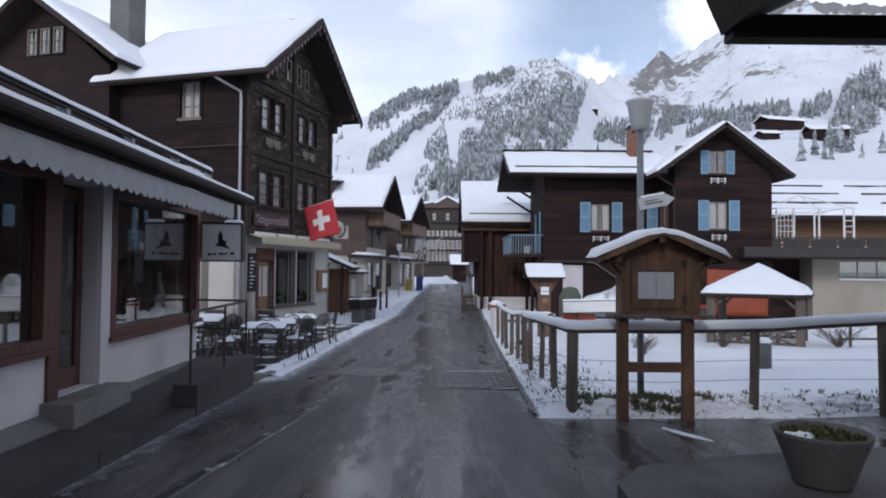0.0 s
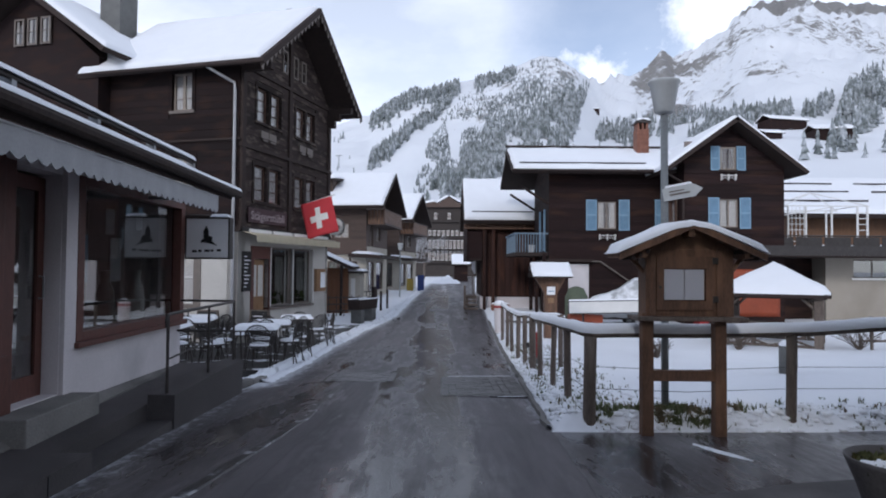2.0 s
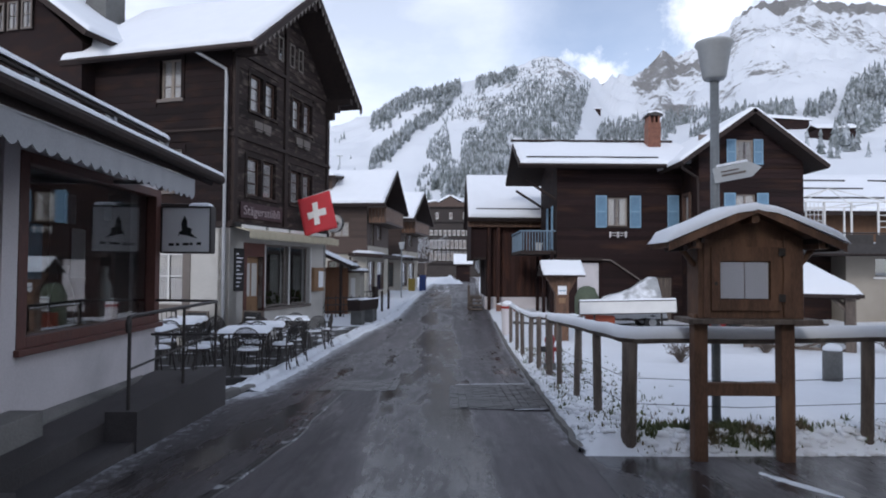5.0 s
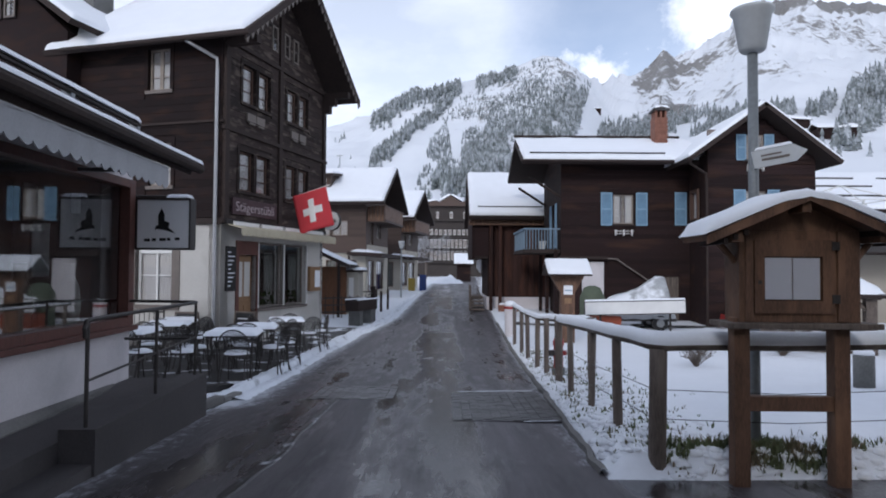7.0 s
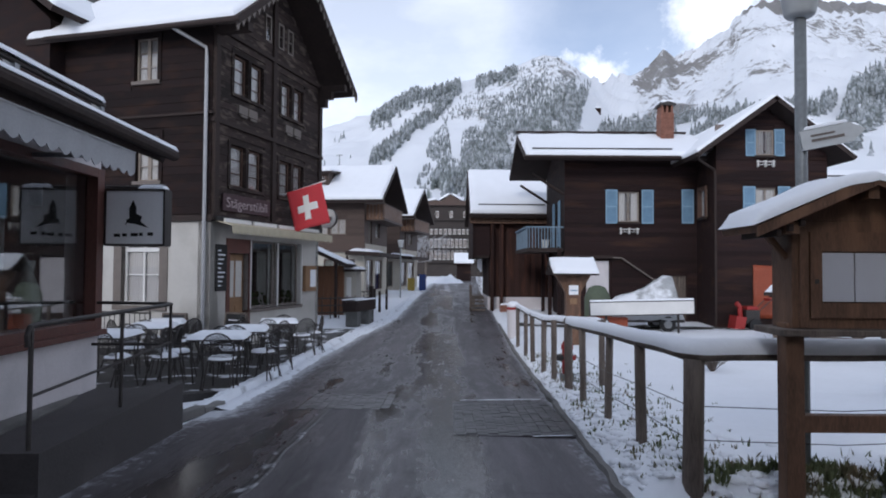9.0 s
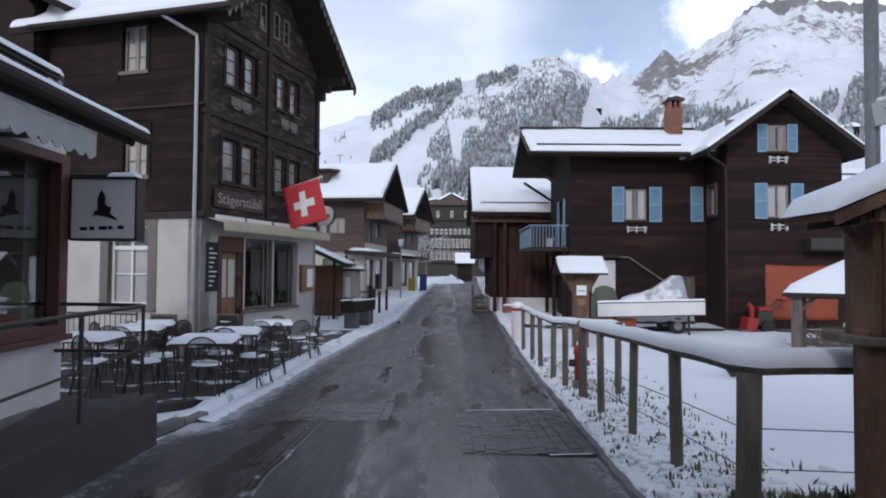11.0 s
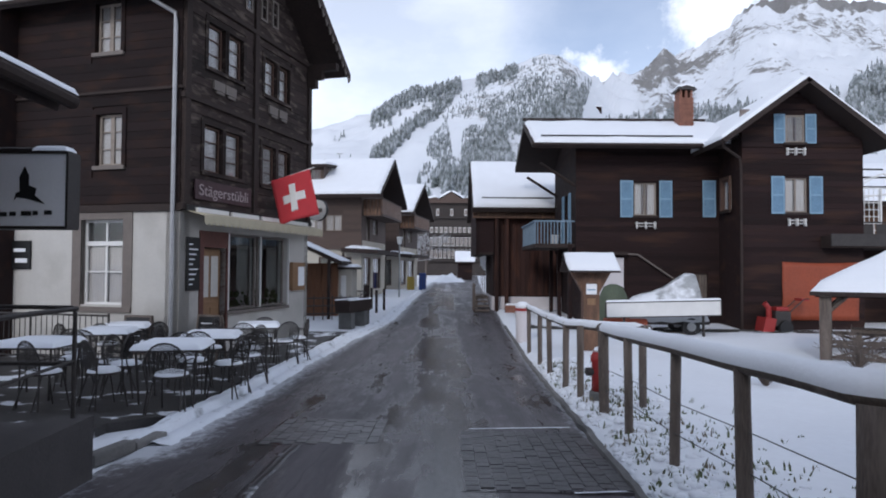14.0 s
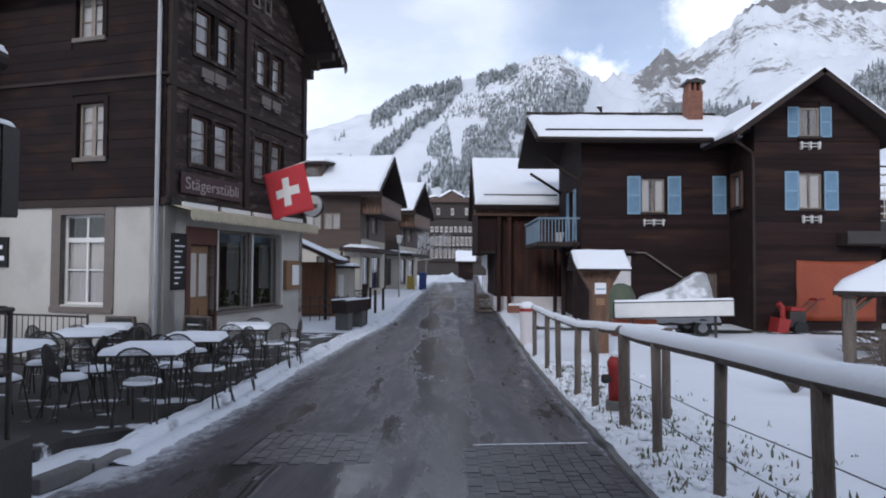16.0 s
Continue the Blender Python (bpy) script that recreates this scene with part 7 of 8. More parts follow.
def snow_blower():
    t = thing("snow_blower", "red snow blower standing by the dark wall", "snow blower", pose(10.55, 26.75, -0.8))
    bm = bmesh.new()
    prism(bm, [(-0.35, 0), (0.0, 0.0), (0.1, 0.5), (-0.25, 0.55)], "y", -0.3, 0.3)
    part("auger_housing", bm, M_RED, t, "", pose(-0.1, 0, 0))
    part("chute", rods([(-0.1, 0, 0.5), (-0.12, 0, 0.85), (-0.25, 0, 1.0)], 0.09), M_RED, t, "red discharge chute")
    part("engine", boxes((0.0, 0.5, -0.25, 0.25, 0.25, 0.75), bevel=0.04), M_IRON, t)
    part("engine_cover", boxes((0.05, 0.45, -0.2, 0.2, 0.75, 0.88), bevel=0.03), M_RED, t)
    for y in (-0.28, 0.28):
        bm = bmesh.new()
        bmesh.ops.create_cone(bm, cap_ends=True, segments=18, radius1=0.22, radius2=0.22, depth=0.14)
        part("wheel", bm, M_BLACK, t, "", pose(0.3, y, 0.22, 90, 0, 0))
        part("handle", rods([(0.45, y * 0.8, 0.7), (0.95, y * 0.8, 1.15), (1.1, y * 0.8, 1.15)], 0.018), M_IRON, t)
    part("control_panel", boxes((0.85, 1.1, -0.22, 0.22, 1.08, 1.16), bevel=0.01), M_RED, t)


snow_blower()


def hydrant():
    t = thing("fire_hydrant", "red fire hydrant on a grey base with snow", "hydrant", pose(1.85, 14.2, -0.6))
    part("base", lathe([(0.12, -0.1), (0.12, 0.22), (0.10, 0.24)], 14), M_STONE, t)
    part("barrel", lathe([(0.085, 0.22), (0.085, 0.62), (0.10, 0.64), (0.10, 0.70), (0.07, 0.76), (0.0, 0.79)], 16), M_RED, t, "red painted barrel", smooth=True)
    part("outlet", rods([(-0.05, 0, 0.5), (-0.16, -0.02, 0.5)], 0.055, 12), M_IRON, t)
    part("outlet", rods([(0.05, 0, 0.5), (0.14, 0, 0.5)], 0.045, 12), M_RED, t)
    part("snow_cap", lathe([(0.06, 0.77), (0.05, 0.82), (0.0, 0.84)], 10), M_SNOW, t, "", smooth=True)


hydrant()


def bin_and_boxes():
    t = thing("litter_bin", "pale grey litter bin with a red rim and snow", "bin", pose(1.95, 23.6, -0.78))
    part("body", lathe([(0.18, 0), (0.2, 0.85), (0.2, 0.9)], 14), M_GREYWALL, t)
    part("rim", lathe([(0.215, 0.88), (0.215, 0.95), (0.19, 0.96)], 14), M_RED, t)
    part("snow_cap", lathe([(0.2, 0.955), (0.19, 1.06), (0.1, 1.13), (0, 1.14)], 14), M_SNOW, t, "", smooth=True)
    t = thing("planter_box", "low red planter box by the barn", "planter", pose(2.35, 33.0, -0.65))
    part("box", boxes((0, 0.9, 0, 0.45, 0, 0.35), bevel=0.01), M_BRICK, t)
    bm = bmesh.new()
    snow_sheet(bm, (0.03, 0.03, 0.35), (0.84, 0, 0), (0, 0.39, 0), 0.08, 5, 4, 0.1)
    part("snow_cap", bm, M_SNOW, t, "", smooth=True)
    # barn steps and rail
    t = thing("wooden_steps", "grey wooden steps with a snowy railing by the barn", "steps", pose(1.0, 33.6, -0.7))
    for k in range(3):
        part("tread", boxes((0, 0.7, 0.3 * k, 0.3 * k + 0.35, 0.18 * k + 0.1, 0.18 * k + 0.18)), M_POST, t)
    for y in (0, 1.0):
        part("post", boxes((0, 0.08, y, y + 0.08, 0, 1.3)), M_POST, t)
    part("handrail", rods([(0.04, 0.04, 1.0), (0.04, 1.04, 1.3)], 0.035), M_POST, t)


bin_and_boxes()


# ---- terrace furniture ----
def chair_proto():
    t = thing("bistro_chair", "dark wire terrace chair with a snow-covered seat", "chair", pose(0, 0, 0), group="terrace chairs")
    part("seat", lathe([(0.0, 0.43), (0.19, 0.43), (0.21, 0.44), (0.21, 0.455), (0.0, 0.46)], 18), M_IRON, t)
    bm = bmesh.new()
    n = 20
    rows = []
    for rr, h in ((0.20, 0.0), (0.195, 0.025), (0.15, 0.05), (0.08, 0.058), (0.0, 0.06)):
        rows.append([bm.verts.new((max(rr, 0.001) * math.cos(6.283 * k / n), max(rr, 0.001) * math.sin(6.283 * k / n), 0.456 + h * (1 + 0.25 * noise.noise(Vector((k, rr * 9, 0)))))) for k in range(n)])
    for a, b in zip(rows, rows[1:]):
        for k in range(n):
            bm.faces.new((a[k], a[(k + 1) % n], b[(k + 1) % n], b[k]))
    part("seat_snow", bm, M_SNOW, t, "cushion of snow", smooth=True)
    hoop = [(-0.25, 0.20, 0.0)] + [(-0.22, 0.18, 0.3), (-0.225, 0.18, 0.48)] + [(0.25 * -math.cos(a), 0.19 + 0.05 * math.sin(a), 0.62 + 0.25 * math.sin(a)) for a in [math.pi * k / 10 for k in range(11)]] + [(0.225, 0.18, 0.48), (0.22, 0.18, 0.3), (0.25, 0.20, 0.0)]
    part("back_hoop", rods(hoop, 0.012, 6), M_IRON, t)
    # the wire mesh of the back as a fine lattice
    bm = bmesh.new()
    for k in range(-15, 16):
        x = 0.0155 * k
        top = 0.62 + 0.25 * math.sqrt(max(0, 1 - (x / 0.25) ** 2))
        tube(bm, [(x, 0.18, 0.50), (x, 0.205, 0.62), (x, 0.235, top)], 0.0026, 3)
    for k in range(25):
        z = 0.51 + 0.0142 * k
        w = 0.235 if z < 0.62 else 0.25 * math.sqrt(max(0, 1 - ((z - 0.62) / 0.25) ** 2))
        if w > 0.03:
            y = 0.18 + 0.05 * max(0, (z - 0.5) / 0.37)
            tube(bm, [(-w, y, z), (w, y, z)], 0.0026, 3)
    part("back_mesh", bm, M_IRON, t, "fine wire lattice", kind="stuff")
    for x in (-0.17, 0.17):
        part("leg", rods([(x, -0.14, 0.44), (x * 1.15, -0.22, 0.0)], 0.011, 6), M_IRON, t)
    for x in (-0.17, 0.17):
        part("leg", rods([(x, 0.12, 0.44), (x * 1.2, 0.26, 0.0)], 0.011, 6), M_IRON, t)
    for s in (-1, 1):
        part("armrest", rods([(s * 0.21, 0.18, 0.64), (s * 0.25, 0.02, 0.66), (s * 0.24, -0.12, 0.64), (s * 0.20, -0.14, 0.45)], 0.010, 6), M_IRON, t)
    return t


def table_proto(w, d):
    t = thing("terrace_table", "square terrace table under a thick pad of snow", "table", pose(0, 0, 0), group="terrace tables")
    part("tabletop", boxes((-w / 2, w / 2, -d / 2, d / 2, 0.71, 0.735), bevel=0.008), M_IRON, t)
    bm = bmesh.new()
    snow_sheet(bm, (-w / 2 - 0.01, -d / 2 - 0.01, 0.735), (w + 0.02, 0, 0), (0, d + 0.02, 0), 0.085, 8, 8, 0.09, 3)
    part("snow_pad", bm, M_SNOW, t, "thick rounded pad of snow", smooth=True)
    for x in (-1, 1):
        for y in (-1, 1):
            part("leg", rods([(x * (w / 2 - 0.06), y * (d / 2 - 0.06), 0.71), (x * (w / 2 - 0.10), y * (d / 2 - 0.1), 0)], 0.016, 8), M_IRON, t)
    return t


def place(o, x, y, turn):
    return copy_thing(o, pose(x, y, street_z(y) + 0.05, 0, 0, turn))


tab = table_proto(0.88, 0.88)
ch = chair_proto()
TABLES = [(-3.95, 14.3, 8), (-5.95, 14.5, 3), (-4.2, 16.4, 10), (-6.35, 17.1, 14), (-6.75, 18.6, 15), (-4.2, 19.1, 14)]
CHAIRS = [(-3.62, 13.45, 182), (-4.62, 13.75, 140), (-4.75, 14.6, 85), (-3.35, 14.75, -100), (-4.0, 15.1, 5),
          (-5.3, 13.6, 150), (-6.2, 13.6, 190), (-5.1, 14.9, -80), (-6.8, 14.4, 90), (-5.9, 15.3, 10),
          (-3.45, 16.0, -130), (-4.3, 15.7, 175), (-4.95, 16.6, 100), (-3.75, 17.1, -40), (-4.5, 17.2, 20),
          (-5.6, 17.0, -90), (-6.4, 16.3, 180), (-7.1, 17.3, 95),
          (-6.1, 18.3, -120), (-6.7, 17.8, 175),
          (-3.55, 18.7, -140), (-3.45, 19.5, -70), (-4.2, 18.3, 185), (-4.9, 19.2, 90), (-4.3, 19.9, 10)]
first = True
for x, y, a in TABLES:
    if first:
        tab.matrix_basis = pose(x, y, street_z(y) + 0.05, 0, 0, a)
        first = False
    else:
        place(tab, x, y, a)
first = True
for x, y, a in CHAIRS:
    if first:
        ch.matrix_basis = pose(x, y, street_z(y) + 0.05, 0, 0, a)
        first = False
    else:
        place(ch, x, y, a)


def sandwich_board(x, y, turn, label):
    t = thing("sandwich_board", label, "sign", pose(x, y, street_z(y) + 0.05, 0, 0, turn))
    for s in (-1, 1):
        p = new("leaf")
        p.parent, p.matrix_basis = t, pose(0, s * 0.16, 0, s * 9, 0, 0)
        part("board", boxes((-0.28, 0.28, -0.012, 0.012, 0.18, 0.92)), M_BLACK, p)
        part("frame", boxes((-0.32, -0.28, -0.018, 0.018, 0, 0.96), (0.28, 0.32, -0.018, 0.018, 0, 0.96), (-0.28, 0.28, -0.018, 0.018, 0.92, 0.96), (-0.28, 0.28, -0.018, 0.018, 0.14, 0.18)), M_POST, p)
        if s < 0:
            for k in range(4):
                part("chalk_line", boxes((-0.2, 0.05 + 0.04 * k, -0.016, -0.0125, 0.4 + 0.12 * k, 0.425 + 0.12 * k)), M_PAPER, p)


sandwich_board(-6.7, 19.05, -10, "black sandwich board with chalk lines by the wall")
sandwich_board(-5.35, 19.5, -20, "black sandwich board beside the inn door")


def wire_fence():
    t = thing("terrace_railing", "dark iron railing with slim bars on the terrace", "railing", pose(-7.0, 18.4, -0.72, 0, 0, -15.7))
    part("top_rail", rods([(-4.0, 0, 1.0), (0, 0, 1.0)], 0.02), M_IRON, t)
    part("bottom_rail", rods([(-4.0, 0, 0.12), (0, 0, 0.12)], 0.015), M_IRON, t)
    for k in range(29):
        x = -4.0 + 4.0 * k / 28
        part("bar", rods([(x, 0, 0.12), (x, 0, 1.0)], 0.009, 6), M_IRON, t)
    for x in (-4.0, -2.0, 0.0):
        part("post", rods([(x, 0, -0.02), (x, 0, 1.05)], 0.022), M_IRON, t)


wire_fence()


# ---- flag and round sign on the inn ----
def flag():
    m = pose(-5.93, 19.2, 0, 0, 0, -15.7)
    t = thing("flag", "red flag with a white cross on a slanting pole", "flag", m)
    inv = m.inverted()
    at = lambda x, y, z: inv @ Vector((x, y, z))
    part("pole", rods([at(-5.28, 22.75, 3.46), at(-3.73, 22.45, 3.94)], 0.018, 8), M_WHITE, t)
    o = at(-4.89, 22.5, 3.58)
    u, v = at(-3.84, 22.42, 3.88) - o, at(-4.68, 22.55, 2.40) - o

    def sheet(s0, s1, r0, r1, off, nu=14, nv=14):
        bm = bmesh.new()
        g = []
        for i in range(nu + 1):
            row = []
            for j in range(nv + 1):
                s, r = s0 + (s1 - s0) * i / nu, r0 + (r1 - r0) * j / nv
                wave = 0.05 * math.sin(s * 6 + r * 2) * (0.3 + r)
                row.append(bm.verts.new(o + u * s + v * r + Vector((wave * 0.3, wave - off, 0))))
            g.append(row)
        for i in range(nu):
            for j in range(nv):
                bm.faces.new((g[i][j], g[i + 1][j], g[i + 1][j + 1], g[i][j + 1]))
        gg = bmesh.ops.extrude_face_region(bm, geom=list(bm.faces))
        bmesh.ops.translate(bm, vec=(0, 0.003, 0), verts=[w for w in gg["geom"] if isinstance(w, bmesh.types.BMVert)])
        return bm
    cl = part("cloth", sheet(0, 1, 0, 1, 0), M_FLAGRED, t, "red flag cloth", smooth=True)
    for off in (0.006, -0.008):
        part("cross_bar", sheet(0.2, 0.8, 0.41, 0.59, off), M_WHITE, cl, "white cross bar", smooth=True)
        part("cross_bar", sheet(0.41, 0.59, 0.2, 0.8, off + math.copysign(0.002, off)), M_WHITE, cl, "white cross bar", smooth=True)
    s = thing("round_sign", "round pale projecting sign with dark rim", "sign", m)
    bm = bmesh.new()
    bmesh.ops.create_cone(bm, cap_ends=True, segments=28, radius1=0.3, radius2=0.3, depth=0.1)
    part("disc", bm, M_WHITE, s, "", pose(0.55, 5.3, 2.95, 90, 0, 0))
    bm = bmesh.new()
    bmesh.ops.create_cone(bm, cap_ends=False, segments=28, radius1=0.32, radius2=0.32, depth=0.13)
    part("rim", bm, M_IRON, s, "", pose(0.55, 5.3, 2.95, 90, 0, 0))
    part("arm", rods([(0, 5.3, 2.95), (0.25, 5.3, 2.95)], 0.02), M_IRON, s)
    part("band", boxes((0.38, 0.72, 5.235, 5.249, 2.88, 3.0)), M_GREYPAINT, s)


flag()


# ---- water trough and what stands beyond the inn ----
def trough():
    t = thing("water_trough", "dark hollowed log trough on stone feet with snow", "trough", pose(-3.72, 27.3, -0.78, 0, 0, 72) @ Matrix.Diagonal((0.8, 0.8, 0.95, 1)))
    bm = bmesh.new()
    prism(bm, [(-0.32, 0.55), (0.32, 0.55), (0.36, 0.98), (0.26, 0.98), (0.22, 0.68), (-0.22, 0.68), (-0.26, 0.98), (-0.36, 0.98)], "x", 0, 2.2)
    part("basin", bm, M_BEAM, t, "dark wooden basin")
    for x in (0.0, 2.12):
        part("end_board", boxes((x, x + 0.08, -0.25, 0.25, 0.66, 0.95)), M_BEAM, t)
    for x in (0.25, 1.6):
        part("foot", boxes((x, x + 0.4, -0.3, 0.3, -0.05, 0.55), bevel=0.03), M_STONE, t)
    part("spout_post", boxes((2.35, 2.55, -0.1, 0.1, -0.05, 1.5), bevel=0.02), M_BEAM, t)
    part("spout", rods([(2.4, 0, 1.2), (1.9, 0, 1.15)], 0.025), M_IRON, t)
    bm = bmesh.new()
    for y in (-0.37, 0.25):
        snow_sheet(bm, (0, y, 0.98), (2.2, 0, 0), (0, 0.12, 0), 0.05, 12, 1, 0.04)
    part("rim_snow", bm, M_SNOW, t, "", smooth=True)


trough()


def shelter():
    t = thing("timber_stall", "small timber stall with a steep snowy roof beside the inn", "stall", pose(-5.7, 31.0, -0.75))
    part("wall", boxes((-1.4, 1.0, 1.2, 1.4, 0, 2.2)), M_WARMW, t, "orange-brown boarded wall")
    for k in range(11):
        x = -1.38 + 0.215 * k
        part("board", boxes((x, x + 0.2, 1.17 - 0.008 * (k % 2), 1.198, 0.1, 2.15)), M_WARMW, t)
    bm = bmesh.new()
    slab(bm, (-1.6, -0.4, 3.6), (3.05, 0, -1.35), (0, 2.6, 0), 0.14)
    r = part("roof", bm, M_BEAM, t)
    bm = bmesh.new()
    snow_sheet(bm, (-1.6, -0.35, 3.61), (3.0, 0, -1.33), (0, 2.5, 0), 0.05, 10, 6, 0.15)
    part("snow_cover", bm, M_SNOW, r, "", smooth=True)
    part("post", boxes((0.84, 0.95, -0.3, -0.18, 0, 2.35)), M_BEAM, t)
    part("annex", boxes((0.4, 1.55, 1.4, 3.0, 0, 1.95)), M_RENDER2, t, "pale annex with slit windows")
    for x in (0.7, 1.1):
        part("annex_window", boxes((x, x + 0.22, 1.37, 1.405, 0.8, 1.7)), M_WHITE, t)
    part("annex_roof", boxes((0.3, 1.75, 1.2, 3.1, 1.95, 2.05)), M_BEAM, t)
    bm = bmesh.new()
    snow_sheet(bm, (0.3, 1.2, 2.05), (1.45, 0, 0), (0, 1.9, 0), 0.12, 5, 5, 0.15)
    part("annex_snow", bm, M_SNOW, t, "", smooth=True)
    f = thing("yard_railing", "low dark yard railing beside the stall", "railing", pose(-5.9, 29.8, -0.75))
    for z in (0.25, 0.55, 0.85):
        part("rail", rods([(0, 0, z), (2.6, 1.4, z)], 0.025), M_IRON, f)
    for k in range(9):
        part("bar", rods([(0.32 * k, 0.172 * k, 0), (0.32 * k, 0.172 * k, 0.95)], 0.02, 6), M_IRON, f)
    for k, (x, y) in enumerate(((-3.25, 33.8), (-3.05, 35.2), (-3.7, 35.8))):
        solo("street_bollard", rods([(0, 0, -0.1), (0, 0, 0.95)], 0.06, 8), M_BEAM, "dark wooden street bollard at the kerb", "bollard", pose(x, y, street_z(y) - 0.02), group="street bollards")
    b = thing("metal_fence", "short dark metal fence panel by the street", "fence", pose(-4.3, 35.2, -0.6))
    part("rail", rods([(-0.7, 0, 0.8), (0.5, 0, 0.8)], 0.03), M_IRON, b)
    for k in range(8):
        part("bar", rods([(-0.65 + 0.16 * k, 0, 0), (-0.65 + 0.16 * k, 0, 0.8)], 0.015, 5), M_IRON, b)
    for dx, mat, nm, lb in ((0, M_YELLOW, "post_box", "yellow box standing by the chalet wall"), (0.9, M_DEEPBLUE, "recycling_box", "deep blue box standing by the chalet wall")):
        solo(nm, boxes((dx, dx + 0.55, 0, 0.5, 0, 1.3 if dx else 1.0), bevel=0.04), mat, lb, "box", pose(-3.15, 54.6, -0.4))


M_WARMW = material("orange_boards", (0.17, 0.078, 0.04), 0.7, var=0.35, scale=2, stretch=(5, 5, 1), fine=14, bump=0.3, coords="World")
M_YELLOW = material("yellow_paint", (0.34, 0.24, 0.05), 0.5, var=0.1, scale=3, fine=20, bump=0.05)
M_DEEPBLUE = material("blue_paint", (0.022, 0.045, 0.16), 0.5, var=0.15, scale=3, fine=20, bump=0.05)
shelter()


# ---- forecourt slab, planter and the porch roof ----
# slab colour darkened for the shade under the porch eave; patches are wear
M_SLAB = material("shaded_worn_concrete", (0.105, 0.097, 0.098), 0.8, var=0.3, scale=2, fine=45, bump=0.35, coords="World", second=(0.065, 0.06, 0.06), patch=(0.48, 0.66), patch_scale=1.4)
M_MOSS = material("yellow_green_leaves", (0.060, 0.066, 0.024), 0.8, var=0.6, scale=9, fine=30, bump=0.2, second=(0.13, 0.115, 0.045), patch=(0.5, 0.62), patch_scale=9)


def forecourt():
    bm = bmesh.new()
    prism(bm, [(1.42, -12), (1.24, 4.2), (1.26, 4.66), (1.55, 5.08), (2.5, 5.42), (3.9, 5.7), (9, 6.5), (9, -12)], "z", -0.5, -0.04)
    for v in bm.verts:
        if v.co.z > -0.2:
            v.co.z += 0.09 - 0.015 * max(0, v.co.y)
    solo("forecourt_slab", bm, M_SLAB, "raised grey concrete forecourt slab", "slab", kind="structure")
    t = thing("planter", "round concrete planter with low green plants and snow", "planter", pose(2.74, 4.68, -0.02))
    part("bowl", lathe([(0.19, 0.0), (0.20, 0.02), (0.26, 0.2), (0.315, 0.34), (0.325, 0.37), (0.315, 0.375), (0.285, 0.34), (0.27, 0.30), (0.0, 0.29)], 28), M_SLAB, t, "", smooth=True)
    rnd = random.Random(5)
    bm = bmesh.new()
    for _ in range(700):
        a, r = rnd.uniform(0, 6.283), 0.295 * math.sqrt(rnd.random())
        p = Vector((r * math.cos(a), r * math.sin(a), 0.30))
        d = Vector((rnd.uniform(-0.6, 0.6), rnd.uniform(-0.6, 0.6), 1)).normalized() * rnd.uniform(0.03, 0.075)
        s = Vector((d.y, -d.x, 0)).normalized() * 0.012
        v = [bm.verts.new(q) for q in (p - s, p + s, p + d * 0.6 + s * 1.3, p + d, p + d * 0.6 - s * 1.3)]
        bm.faces.new(v)
    part("foliage", bm, M_MOSS, t, "low green leafy plants", kind="stuff")
    bm = bmesh.new()
    bmesh.ops.create_icosphere(bm, subdivisions=3, radius=0.11)
    for v in bm.verts:
        v.co = Vector((v.co.x - 0.19, v.co.y * 0.9 - 0.03, 0.335 + v.co.z * 0.22)) + Vector((0, 0, 0.03)) * noise.noise(v.co * 20)
    part("snow_clump", bm, M_SNOW, t, "", smooth=True)
    # house on the forecourt whose eave reaches over the view
    h = thing("porch_house", "dark timber house with a wide overhanging eave by the forecourt", "house", pose(0, 0, 0))
    part("wall", boxes((4.4, 12, -11, 3.0, -0.2, 6.5)), M_TIMBER_B, h)
    bm = bmesh.new()
    prism(bm, [(2.17, 3.34), (2.05, 3.62), (8.0, 6.6), (12, 4.6), (12, 4.4), (8.0, 6.2)], "y", -12, 5.0)
    part("roof", bm, M_BEAM, h, "dark boarded overhanging roof")
    part("eave_beam", boxes((2.2, 9.0, 4.86, 5.02, 3.28, 3.46)), M_BEAM, h)
    part("upper_gable", boxes((4.5, 11.5, -10, 2.8, 4.2, 6.0)), M_TIMBER_B, h)


forecourt()


# ---- unseen house added behind the start of the walk, to shade the street ----
def back_houses():
    for x0, x1, y0, y1, h, lab in ((-16, -5.2, -18, -2.5, 8, "unseen dark timber house added behind the shop to shade the street"),):
        t = thing("village_house", lab, "house", pose(0, 0, 0))
        part("wall", boxes((x0, x1, y0, y1, -1, h)), M_TIMBER_B, t)
        gable_roof(t, x0 - 1, x1 + 1, y0 - 1, y1 + 1, (y0 + y1) / 2, h, h + 4, 0.3, 0.2)


back_houses()


# ---- snow along the kerb, tufts in the verge, setts in the road ----
M_SLUSH = material("slushy_snow", (0.80, 0.83, 0.88), 0.6, var=0.06, scale=3, fine=30, bump=0.5, coords="World", second=(0.30, 0.31, 0.33), patch=(0.57, 0.72), patch_scale=2.6, stretch=(2.2, 0.8, 1))


